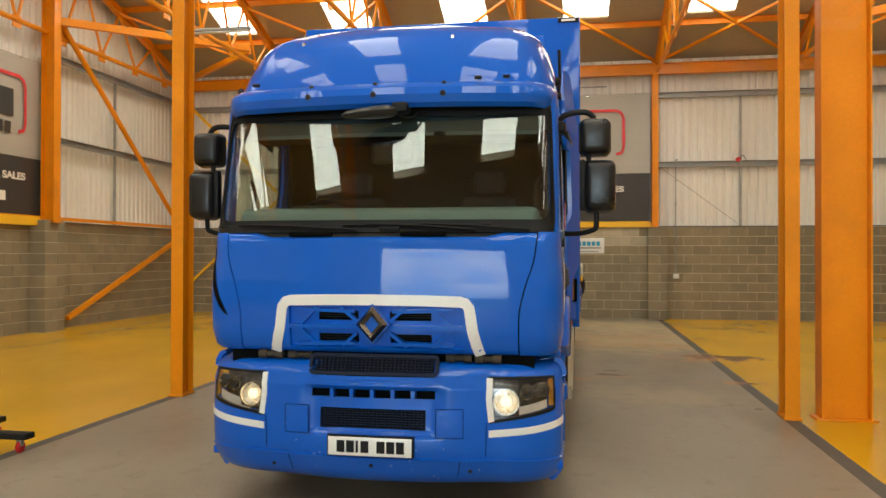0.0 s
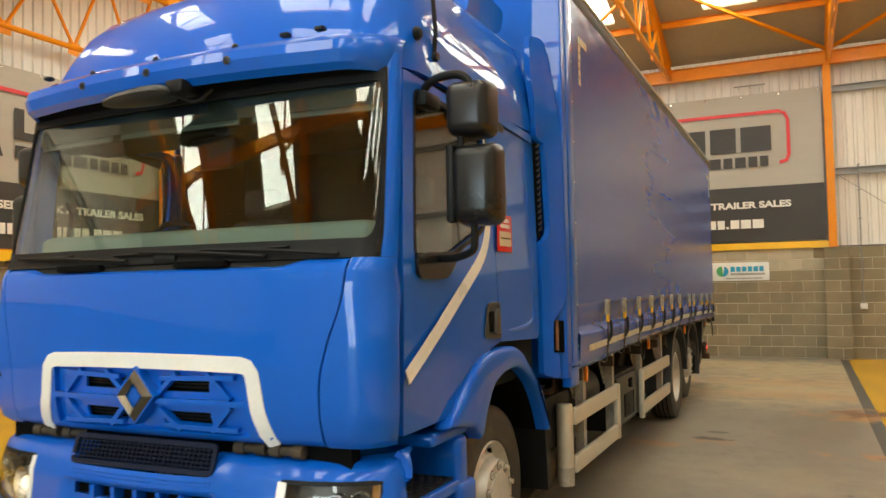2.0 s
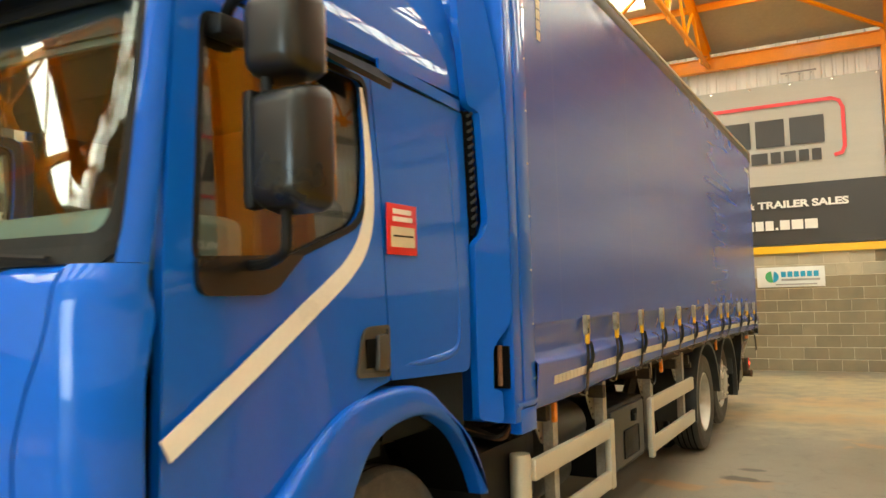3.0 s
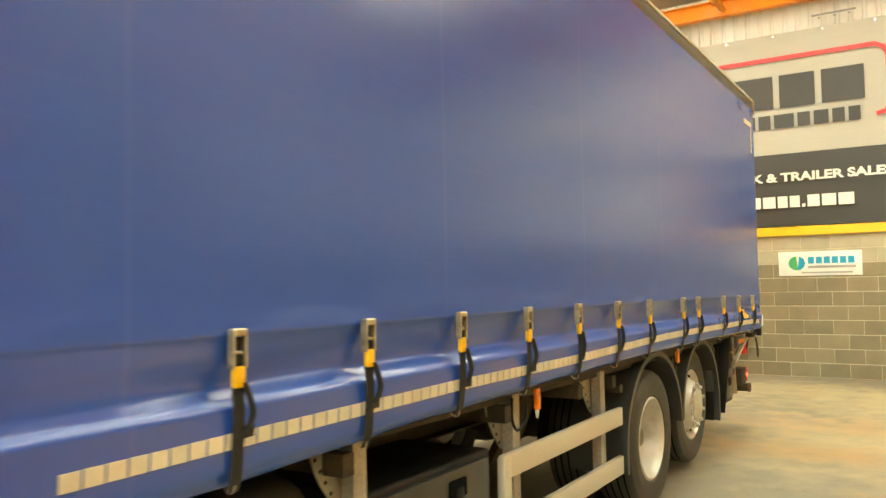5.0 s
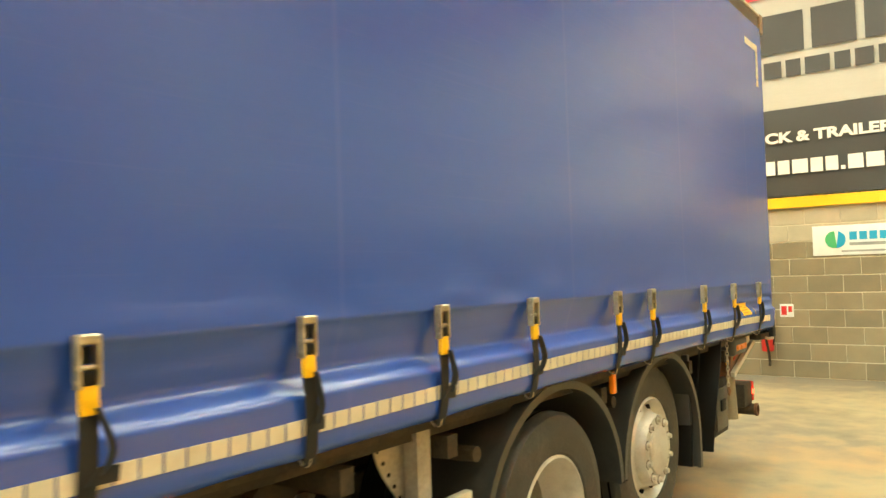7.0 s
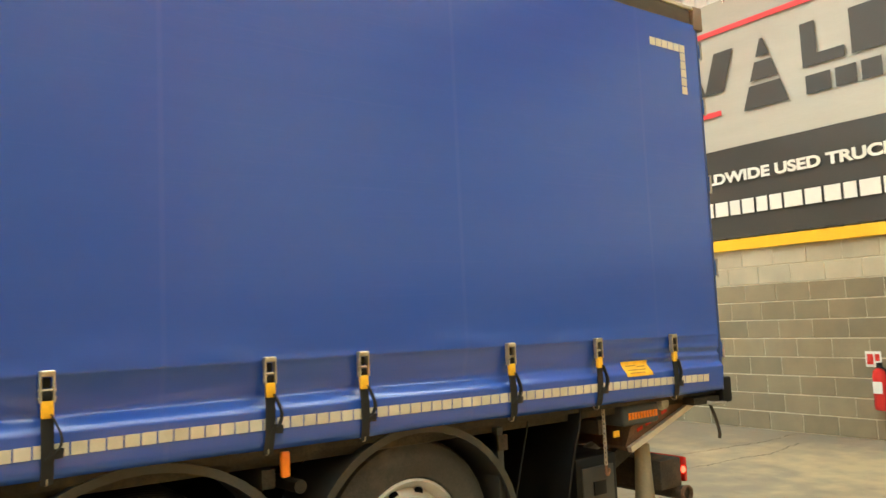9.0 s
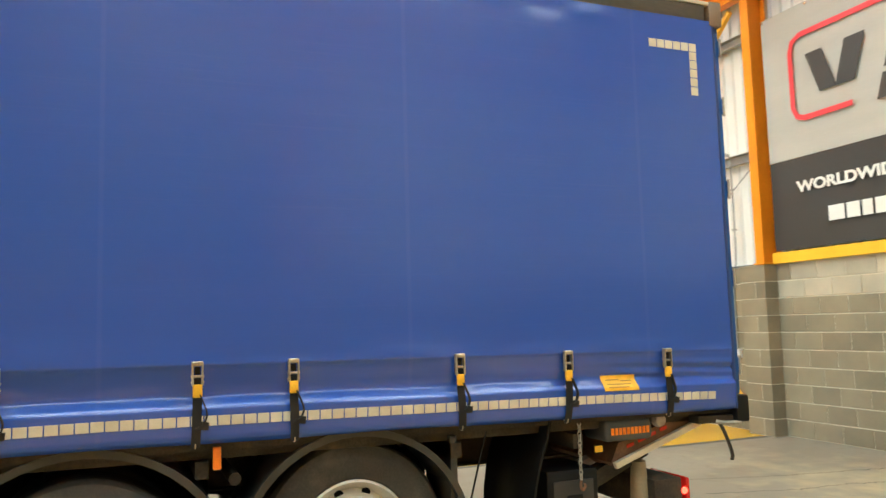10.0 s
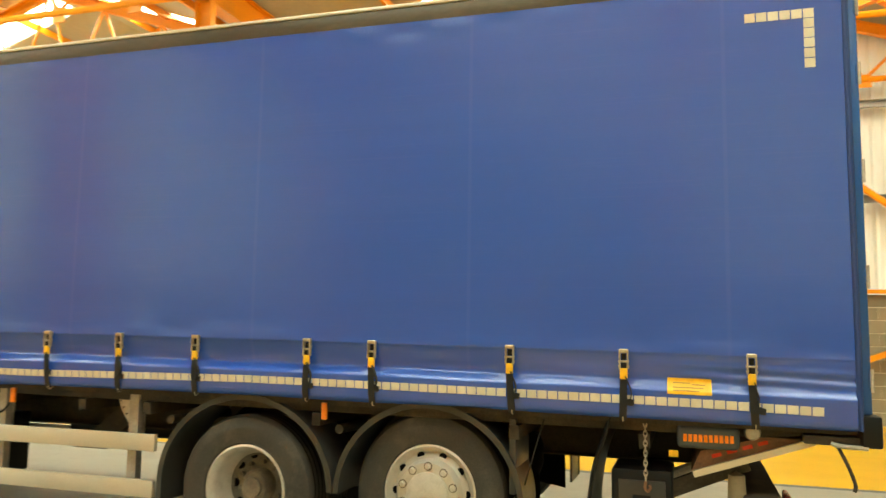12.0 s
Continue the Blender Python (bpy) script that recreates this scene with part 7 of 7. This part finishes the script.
CURT_Z = [1.085, 1.092, 1.105] + span(1.12, 1.30, 12) + span(1.30, 1.54, 40)[1:] + span(1.54, 1.60, 4)[1:] + span(1.60, 3.30, 26)[1:] + span(3.30, 3.56, 14)[1:]
CURT_Y = span(2.552, 10.972, 302)
curtains = {}
for sx in (1, -1):
    bm = bmesh.new()
    ys = CURT_Y if sx > 0 else span(2.552, 10.972, 60)
    zs = CURT_Z if sx > 0 else span(1.085, 3.56, 40)
    g = [[bm.verts.new((sx * (BX - 0.004 + curtain_x(y, z) - (0.02 if j == 0 else 0)), y, hem(y, z) + tz(y, z) + (0.010 * noise.noise(Vector((y * 1.3, 0, 0))) if j < 2 else 0))) for j, z in enumerate(zs)] for y in ys]
    for i in range(len(ys) - 1):
        for j in range(len(zs) - 1):
            q = (g[i][j], g[i + 1][j], g[i + 1][j + 1], g[i][j + 1])
            bm.faces.new(q if sx > 0 else q[::-1])
    res = bmesh.ops.extrude_face_region(bm, geom=bm.faces[:])
    bmesh.ops.translate(bm, vec=(-sx * 0.006, 0, 0), verts=[v for v in res["geom"] if isinstance(v, bmesh.types.BMVert)])
    bmesh.ops.recalc_face_normals(bm, faces=bm.faces[:])
    curtains[sx] = part("curtain", bm, CURTAIN, truck, "taut blue tarpaulin side curtain, slightly scuffed", sharp=1.2)
cur = curtains[1]


def on_curtain(y, z, h=0.0):
    return Vector((BX - 0.004 + curtain_x(y, z) + h, y, z + tz(y, z)))


part("curtain_pole", tilt(tube_mesh([(1.235, 10.988, 1.16), (1.235, 10.988, 3.55)], 0.020, 10)), shade("dark_blue_pole", (0.02, 0.05, 0.2), 0.4), cur)
# reflective tape, cell by cell
cell_me = {}


def cell(y, z, w, h):
    key = (w, h)
    if key not in cell_me:
        b_ = box_mesh((0, -w / 2, -h / 2), (0.0022, w / 2, h / 2), 0.0007, 1)
        me = bpy.data.meshes.new("tape_cell")
        b_.to_mesh(me)
        b_.free()
        me.materials.append(TAPE)
        cell_me[key] = me
    ob = new("tape_cell", cell_me[key])
    p0, p1 = on_curtain(y, z - h / 2), on_curtain(y, z + h / 2)
    q0, q1 = on_curtain(y - w / 2, z), on_curtain(y + w / 2, z)
    up, along = (p1 - p0).normalized(), (q1 - q0).normalized()
    n = along.cross(up).normalized()
    m_ = Matrix((n, along, up)).transposed().to_4x4()
    m_.translation = on_curtain(y, z, 0.0012)
    ob.matrix_world = m_
    ob.parent = cur


y = 2.80
while y < 10.80:
    cell(y, tape_z(y), 0.0545, 0.046)
    y += 0.0605
for k in range(6):
    cell(10.505 + k * 0.0605, 3.285 + 0.083, 0.0545, 0.052)
for k in range(5):
    cell(10.505 + 5 * 0.0605, 3.285 + 0.083 - 0.056 * (k + 1), 0.0545, 0.052)
for k in range(5):
    cell(2.76, 3.325 - 0.058 * (k + 1), 0.0545, 0.052)
for k in range(4):
    cell(2.76 + k * 0.0605, 3.325, 0.0545, 0.052)
# yellow notice on the cloth
bm = bmesh.new()
gy, gz = span(10.03, 10.262, 8), span(1.302, 1.388, 8)
g = [[bm.verts.new(on_curtain(y, z, 0.003)) for z in gz] for y in gy]
for i in range(8):
    for j in range(8):
        bm.faces.new((g[i][j], g[i + 1][j], g[i + 1][j + 1], g[i][j + 1]))
part("yellow_notice", bm, YELLOWTAB, cur, "yellow weight notice with faint print")
for y0, y1, z in ((10.06, 10.15, 1.362), (10.16, 10.23, 1.355), (10.06, 10.22, 1.338), (10.06, 10.20, 1.322)):
    part("print_bar", ribbon(lambda a, b, h: on_curtain(a, b, h + 0.003), dense([(y0, z), (y1, z)], 0.03), 0.006, 0.002), shade("faded_print", (0.35, 0.18, 0.02), 0.6), cur)



# tension straps
def strap(y, seed):
    rnd = random.Random(seed)
    z0 = tz(y)
    x0 = BX + 0.004
    b_ = bmesh.new()
    for dy in (-0.022, 0.022):
        add_box(b_, (x0 + 0.004, y + dy - 0.004, 1.425 + z0), (x0 + 0.032, y + dy + 0.004, 1.535 + z0), 0.002, 1)
    add_box(b_, (x0 + 0.006, y - 0.024, 1.515 + z0), (x0 + 0.034, y + 0.024, 1.537 + z0), 0.004, 1)
    add_tube(b_, [(x0 + 0.018, y - 0.03, 1.468 + z0), (x0 + 0.018, y + 0.03, 1.468 + z0)], 0.006, 8)
    add_tube(b_, [(x0 + 0.018, y - 0.03, 1.440 + z0), (x0 + 0.018, y + 0.03, 1.440 + z0)], 0.005, 8)
    s_ = part("strap", b_, BUCKLE, truck, "black webbing strap with a worn steel buckle")
    part("buckle_lever", box_mesh((x0 + 0.002, y - 0.016, 1.43 + z0), (x0 + 0.028, y + 0.016, 1.462 + z0), 0.004), BLACK, s_)
    part("buckle_lever", box_mesh((x0 + 0.002, y - 0.013, 1.475 + z0), (x0 + 0.016, y + 0.013, 1.512 + z0), 0.003), BLACK, s_)
    part("yellow_tab", box_mesh((x0 + 0.010, y - 0.021, 1.370 + z0), (x0 + 0.030, y + 0.021, 1.432 + z0), 0.006), YELLOWTAB, s_)
    lean = rnd.uniform(-0.0025, 0.003)
    low = hem(y, 1.085)
    pts = [(1.38, 0.016), (1.325, 0.020), (1.28, 0.020), (1.22, 0.016), (low + 0.03, 0.008), (low - 0.012, -0.006)]
    b_ = bmesh.new()
    rings = []
    for k, (z, dx) in enumerate(pts):
        yy = y + lean * k
        rings.append([b_.verts.new((x0 + dx + e, yy + s * 0.021, z + z0)) for s, e in ((-1, 0), (1, 0), (1, 0.004), (-1, 0.004))])
    for r0, r1 in zip(rings, rings[1:]):
        for k in range(4):
            b_.faces.new((r0[k], r0[(k + 1) % 4], r1[(k + 1) % 4], r1[k]))
    b_.faces.new(rings[0])
    b_.faces.new(rings[-1][::-1])
    bmesh.ops.recalc_face_normals(b_, faces=b_.faces[:])
    part("webbing", b_, WEBBING, s_)
    # the loose tail: a thin loop beside the webbing that ends in a flap
    t0 = rnd.uniform(0.7, 1.2)
    loop = [(p.x, p.y, p.z) for p in bend([(x0 + 0.034, y + 0.010, 1.385 + z0), (x0 + 0.036, y + 0.026 * t0, 1.345 + z0), (x0 + 0.036, y + 0.040 * t0, 1.30 + z0), (x0 + 0.030, y + 0.034 * t0, 1.265 + z0), (x0 + 0.026, y + 0.020, 1.245 + z0)], 4)]
    b_ = bmesh.new()
    rings = [[b_.verts.new((p[0] + dx, p[1] + dy, p[2])) for dx, dy in ((-0.010, -0.003), (0.012, -0.003), (0.012, 0.003), (-0.010, 0.003))] for p in loop]
    for r0, r1 in zip(rings, rings[1:]):
        for k in range(4):
            b_.faces.new((r0[k], r0[(k + 1) % 4], r1[(k + 1) % 4], r1[k]))
    b_.faces.new(rings[0])
    b_.faces.new(rings[-1][::-1])
    bmesh.ops.recalc_face_normals(b_, faces=b_.faces[:])
    part("tail_loop", b_, WEBBING, s_)
    dz_, ln_ = rnd.uniform(-0.008, 0.008), rnd.uniform(0.045, 0.062)
    part("tail_flap", prism_mesh([(y - 0.012, 1.226 + z0), (y + ln_, 1.222 + dz_ + z0), (y + ln_ + 0.004, 1.256 + dz_ + z0), (y + 0.02, 1.262 + z0)], "x", x0 + 0.021, x0 + 0.026), WEBBING, s_)
    part("hook", tube_mesh(bend([(x0 + 0.003, y + lean * 5, low + 0.01 + z0), (x0 - 0.004, y + lean * 5, low - 0.010 + z0), (x0 - 0.025, y + lean * 5, low - 0.014 + z0), (x0 - 0.04, y + lean * 5, low - 0.002 + z0)], 4), 0.004, 6), BUCKLE, s_)


for i, y in enumerate(STRAPS):
    strap(y, 11 + i)

# ---- chassis and running gear ----
for sx in (1, -1):
    ch = part("chassis_rail", (lambda b_: (add_section(b_, (sx * 0.43, 0.5, 0.88), (sx * 0.43, 10.3, 0.88), c_poly(0.08, 0.28, 0.009)), b_)[1])(bmesh.new()), CHASSIS, truck, "dirty steel chassis rail")
    part("side_rave", tilt(box_mesh((sx * 1.06, 2.56, 1.085), (sx * 1.13, 10.95, 1.14), 0.004)), CHASSIS, truck)
for y in (2.9, 3.9, 5.1, 6.0, 6.55, 7.85, 9.15, 9.9):
    part("cross_bearer", tilt(box_mesh((-1.18, y - 0.03, 0.98), (1.18, y + 0.03, 1.06))), CHASSIS, truck)
part("axle", tube_mesh([(-1.0, AX2, 0.49), (1.0, AX2, 0.49)], 0.075, 12), CHASSIS, truck)
part("axle", tube_mesh([(-1.0, AX3, 0.555), (1.0, AX3, 0.555)], 0.075, 12), CHASSIS, truck)
part("axle", tube_mesh([(-1.0, AX1, 0.49), (1.0, AX1, 0.49)], 0.075, 12), CHASSIS, truck)
part("differential", lathe_mesh([(0.0, -0.2), (0.12, -0.17), (0.2, -0.08), (0.2, 0.08), (0.12, 0.17), (0.0, 0.2)], (0, AX2, 0.56), "y", 20), CHASSIS, truck)
# engine as one plain box, the shade of its bay put into the colour
part("engine_block", box_mesh((-0.36, 0.6, 0.50), (0.36, 2.0, 1.05), 0.05), SHADEBLACK, truck)
for sx in (1, -1):
    # side guards
    gd = part("side_guard", box_mesh((sx * 1.165, 2.66, 0.69), (sx * 1.20, 4.02, 0.80), 0.006), ALU, truck, "pale aluminium side guard rail")
    part("guard_rail", box_mesh((sx * 1.165, 2.66, 0.37), (sx * 1.20, 4.02, 0.48), 0.006), ALU, gd)
    part("guard_end", box_mesh((sx * 1.160, 3.935, 0.36), (sx * 1.203, 4.025, 0.805), 0.005), ALU, gd)
    part("guard_nose", lathe_mesh([(0.0, 0.33), (0.05, 0.33), (0.055, 0.34), (0.055, 0.82), (0.05, 0.835), (0.0, 0.835)], (sx * 1.135, 2.61, 0), "z", 20), ALU, gd)
    part("guard_nose_cap", lathe_mesh([(0.0, 0.30), (0.057, 0.30), (0.057, 0.42), (0.0, 0.42)], (sx * 1.135, 2.61, 0), "z", 20), LEG, gd)
    g2 = part("side_guard", box_mesh((sx * 1.165, 5.02, 0.70), (sx * 1.20, 6.64, 0.815), 0.006), ALU, truck, "pale aluminium side guard rail")
    part("guard_rail", box_mesh((sx * 1.165, 5.02, 0.39), (sx * 1.20, 6.64, 0.505), 0.006), ALU, g2)
    part("guard_end", box_mesh((sx * 1.160, 5.015, 0.36), (sx * 1.203, 5.085, 0.805), 0.005), ALU, g2)
    for y in (3.08, 4.00, 5.24, 6.42):
        lg = part("guard_leg", (lambda b_: (add_section(b_, (sx * 1.12, y, 0.38), (sx * 1.12, y, 1.075), c_poly(0.06, 0.075, 0.005)), b_)[1])(bmesh.new()), LEG, truck, "galvanised guard leg")
        part("leg_gusset", prism_mesh(round_poly([(y - 0.20, 1.06), (y + 0.04, 1.06), (y + 0.04, 0.80), (y - 0.04, 0.80), (y - 0.16, 0.95)], [0.02, 0.01, 0.01, 0.04, 0.06], 4), "x", sx * 1.075, sx * 1.083), LEG, lg)
        for k in range(5):
            # small discs on the plate, dark by colour as holes would be by shade
            part("bolt_hole", lathe_mesh([(0.008, sx * 0.0), (0.008, sx * 0.002), (0.0, sx * 0.002)], (sx * 1.083, y - 0.17 + k * 0.028, 1.02 - k * 0.045), "x", 8), SHADEBLACK, lg)
    # marker lamps
    for y, z in ((2.95, 1.0), (5.385, 1.035), (7.917, 1.033)):
        mk = part("side_marker", box_mesh((sx * 1.185, y - 0.02, z - 0.055), (sx * 1.212, y + 0.02, z + 0.055), 0.008), AMBER, truck, "amber side marker lamp")
        part("marker_bracket", box_mesh((sx * 1.178, y - 0.012, z + 0.04), (sx * 1.186, y + 0.012, z + 0.09)), BLACK, mk)
# nearside locker, air tanks, battery box
lk = part("locker", box_mesh((0.62, 4.08, 0.385), (1.135, 5.00, 0.855), 0.025, 3), BLACK, truck, "black plastic locker below the body")
part("locker_door", box_mesh((1.135, 4.12, 0.42), (1.152, 4.96, 0.825), 0.015, 2), MUDGUARD, lk)
part("locker_panel", box_mesh((1.152, 4.40, 0.46), (1.158, 4.78, 0.66), 0.01), BLACK, lk)
part("locker_latch", box_mesh((1.150, 4.60, 0.70), (1.162, 4.74, 0.78), 0.01), SHADEBLACK, lk)
part("latch_handle", box_mesh((1.155, 4.64, 0.695), (1.172, 4.70, 0.745), 0.006), BLACK, lk)
for y0, y1, z, r, x in ((3.22, 3.86, 0.80, 0.165, 0.93), (3.22, 3.86, 0.52, 0.12, 0.86)):
    part("air_tank", lathe_mesh([(0.0, 0.0), (r * 0.6, 0.015), (r * 0.92, 0.05), (r, 0.09), (r, y1 - y0 - 0.09), (r * 0.92, y1 - y0 - 0.05), (r * 0.6, y1 - y0 - 0.015), (0.0, y1 - y0)], (x, y0, z), "y", 28), MUDGUARD, truck, "dull black air tank")
part("battery_box", box_mesh((0.5, 2.22, 0.55), (1.08, 2.95, 0.90), 0.03), BLACK, truck)
part("silencer", lathe_mesh([(0.0, 0.0), (0.16, 0.01), (0.18, 0.04), (0.18, 0.45), (0.0, 0.46)], (0.90, 2.20, 0.42), "y", 24), CHASSIS, truck)
for k in range(4):
    part("air_line", tube_mesh(bend([(0.9, 2.3 + k * 0.05, 1.0), (1.05, 2.5 + k * 0.07, 0.93 - k * 0.02), (1.0, 2.8, 0.97), (0.9, 3.1, 0.99)], 5), 0.012, 6), RUST if k == 1 else BLACK, truck)
part("hanging_cable", tube_mesh(bend([(1.15, 5.20, 1.06), (1.17, 5.16, 0.96), (1.17, 5.22, 0.90), (1.17, 5.30, 0.94), (1.16, 5.33, 1.02)], 6), 0.008, 6), BLACK, truck)
part("suspension_arm", prism_mesh([(5.6, 0.62), (6.1, 1.02), (6.3, 1.02), (5.9, 0.62)], "x", 0.75, 0.80), CHASSIS, truck)
part("fuel_tank", box_mesh((-1.12, 4.3, 0.50), (-0.52, 6.4, 1.0), 0.06, 3), BLACK, truck, "dark fuel tank on the off side")
for y in (AX2, AX3):
    part("air_bag", lathe_mesh([(0.0, 0.60), (0.12, 0.60), (0.15, 0.68), (0.15, 0.80), (0.12, 0.88), (0.0, 0.88)], (0.5, y + 0.45, 0), "z", 20), SHADEBLACK, truck)

# rear end: flaps, tail lift, lamp bar
fl = part("mud_flap", box_mesh((0.78, 9.12, 0.60), (1.17, 9.16, 1.04), 0.004), MUDGUARD, truck)
part("flap_tail", box_mesh((0.80, 9.165, 0.33), (1.16, 9.18, 0.66), 0.003), BLACK, fl)
part("flap_stay", tube_mesh([(1.18, 9.33, 1.05), (1.18, 9.27, 0.85), (1.18, 9.215, 0.66)], 0.005, 6), BLACK, fl)
bm = bmesh.new()
rows_ = []
for z_, y_ in ((1.08, 9.70), (0.98, 9.675), (0.86, 9.63), (0.74, 9.60), (0.60, 9.58), (0.45, 9.575), (0.34, 9.575)):
    w0, w1 = 0.56, 1.21 - 0.10 * max(0.0, (0.80 - z_))
    rows_.append([bm.verts.new((w0 + (w1 - w0) * k / 6, y_ + 0.018 * math.sin(k * 1.1), z_)) for k in range(7)])
for r0, r1 in zip(rows_, rows_[1:]):
    for k in range(6):
        bm.faces.new((r0[k], r0[k + 1], r1[k + 1], r1[k]))
res = bmesh.ops.extrude_face_region(bm, geom=bm.faces[:])
bmesh.ops.translate(bm, vec=(0, 0.014, 0), verts=[v for v in res["geom"] if isinstance(v, bmesh.types.BMVert)])
bmesh.ops.recalc_face_normals(bm, faces=bm.faces[:])
part("rear_apron", bm, BLACK, truck, "dark rubber apron behind the last wheel")
bx = part("rear_battery_box", box_mesh((0.75, 9.71, 0.40), (1.14, 10.05, 0.79), 0.02), BLACK, truck, "black box below the rear overhang")
part("box_lid", box_mesh((1.14, 9.75, 0.44), (1.15, 10.01, 0.73), 0.006), MUDGUARD, bx)
part("box_latch", box_mesh((1.15, 9.83, 0.57), (1.162, 9.93, 0.65), 0.005), BLACK, bx)
lift = part("tail_lift_box", (lambda b_: (add_box(b_, (0.95, 10.075, 0.928), (1.20, 10.405, 1.058), 0.03, 3), b_)[1])(bmesh.new()), shade("grey_lift_box", (0.06, 0.065, 0.066), 0.5), truck, "grey tail-lift control box with an orange mark")
for k in range(10):
    part("maker_bar", box_mesh((1.2005, 10.110 + k * 0.027, 0.968), (1.204, 10.129 + k * 0.027, 1.008)), AMBER, lift)
bm = bmesh.new()
add_prism(bm, [(10.15, 0.80), (10.18, 0.77), (10.80, 0.985), (10.80, 1.03), (10.52, 1.0), (10.20, 0.91)], "x", 0.15, 1.13)
tl = part("tail_lift_platform", bm, RUST, truck, "folded rusty tail-lift platform")
part("platform_edge", (lambda b_: (add_section(b_, (1.15, 10.16, 0.785), (1.15, 10.78, 0.995), r_poly(0.03, 0.035)), b_)[1])(bmesh.new()), ALU, tl, "bright worn platform edge")
for k in range(4):
    part("red_mark", (lambda b_: (add_section(b_, (1.132, 10.26 + k * 0.08, 0.885 + k * 0.026), (1.132, 10.31 + k * 0.08, 0.90 + k * 0.026), r_poly(0.004, 0.02)), b_)[1])(bmesh.new()), REDLENS, tl)
part("lift_roller", lathe_mesh([(0.0, -0.03), (0.035, -0.03), (0.045, 0.0), (0.035, 0.03), (0.0, 0.03)], (1.16, 10.47, 1.03), "x", 16), LEG, tl)
part("lift_arm", (lambda b_: (add_section(b_, (1.02, 9.75, 0.55), (1.02, 10.45, 0.85), r_poly(0.06, 0.09)), b_)[1])(bmesh.new()), CHASSIS, tl)
part("lift_ram", tube_mesh([(0.85, 9.7, 0.6), (0.85, 10.5, 0.9)], 0.035, 10), LEG, tl)
for k in range(22):
    part("brush_bristle", tube_mesh([(1.10 - 0.02 * (k % 3), 10.36 + k * 0.012, 0.93 + k * 0.004), (1.10 - 0.02 * (k % 3), 10.36 + k * 0.014, 0.84 + k * 0.005)], 0.006, 5), SHADEBLACK, tl)
part("yellow_tag", box_mesh((1.14, 10.03, 0.872), (1.15, 10.08, 0.908)), YELLOWTAB, tl)
part("mounting_cone", lathe_mesh([(0.0, 0.42), (0.062, 0.42), (0.045, 0.78), (0.0, 0.80)], (1.05, 10.39, 0), "z", 18), shade("beige_cone", (0.3, 0.25, 0.16), 0.7), truck, "beige conical lift foot")
lb = part("lamp_bar", box_mesh((-1.16, 10.42, 0.50), (1.16, 10.62, 0.68), 0.012), CHASSIS, truck, "rear lamp bar with lit red lamp")
part("tail_lamp", box_mesh((0.80, 10.645, 0.52), (1.165, 10.675, 0.675), 0.012), REDLENS, lb)
part("tail_lamp_glow", lathe_mesh([(0.0, 0.0), (0.022, 0.0), (0.018, 0.008), (0.0, 0.01)], (1.163, 10.632, 0.60), "x", 12), TAILON, lb)
part("underrun_bar", lathe_mesh([(0.0, -1.18), (0.045, -1.18), (0.045, 1.18), (0.0, 1.18)], (0, 10.62, 0.46), "x", 16), CHASSIS, truck)
part("pipe_end", lathe_mesh([(0.05, 0.0), (0.05, 0.02), (0.038, 0.022), (0.038, 0.0)], (1.18, 10.62, 0.46), "x", 16), RUST, truck)
part("dock_buffer", tilt(box_mesh((1.02, 10.992, 1.075), (1.252, 11.09, 1.241), 0.015)), BLACK, truck, "black rubber dock buffer")
part("rear_sill", tilt(box_mesh((-1.2, 10.72, 1.075), (1.22, 10.988, 1.122), 0.006)), CHASSIS, truck)
part("sill_hook", tube_mesh(bend([(1.22, 10.85, 1.0), (1.24, 10.9, 0.99), (1.24, 11.02, 0.985)], 4), 0.012, 8), LEG, truck)
part("loose_strap_end", (lambda b_: (add_tube(b_, bend([(1.22, 10.88, 0.985), (1.225, 10.92, 0.90), (1.225, 10.955, 0.80), (1.225, 10.95, 0.76)], 5), 0.011, 6), b_)[1])(bmesh.new()), CHASSIS, truck)
# chain with hook
cn = part("chain_hook", tube_mesh(bend([(1.19, 9.905, 0.735), (1.19, 9.90, 0.70), (1.19, 9.915, 0.68), (1.19, 9.93, 0.70), (1.19, 9.925, 0.715)], 5), 0.008, 8), RUST, truck, "rusty hook on a hanging chain")
for k in range(12):
    b_ = bmesh.new()
    add_lathe(b_, [(0.013 + 0.004 * math.cos(a * math.pi / 3), 0.004 * math.sin(a * math.pi / 3)) for a in range(6)], (0, 0, 0), "x", 10, closed=True)
    b_.transform(Matrix.Translation((1.19, 9.905, 1.05 - k * 0.027)) @ Matrix.Rotation(radians(90 * (k % 2)), 4, "Z") @ Matrix.Diagonal((1, 0.75, 1.35, 1)))
    part("chain_link", b_, LEG, cn)

# ---- block walls, piece by piece ----
block_wall("wall_north", "x", YB, -1, XL, XR, "grey-brown concrete block wall, paler top courses under the banner", -4.6, 5.6, pale=(-3.0, 3.0))
block_wall("wall_west", "y", XL + 0.06, 1, YF, YB, "grey-brown concrete block wall under the gable cladding")
block_wall("wall_east", "y", XR - 0.06, -1, YF, YB, "grey-brown concrete block wall under the gable cladding")
pier("pier_west", -3.385, YB - 0.09, 0.46, 0.26, "block pier below a wall column")
pier("pier_east", 3.25, YB - 0.09, 0.46, 0.26, "block pier below a wall column")
pier("pier_gable_west", -9.72, 10.05, 0.34, 0.62, "block pier below a gable column")
pier("pier_gable_east", 9.72, 10.05, 0.34, 0.62, "block pier below a gable column")
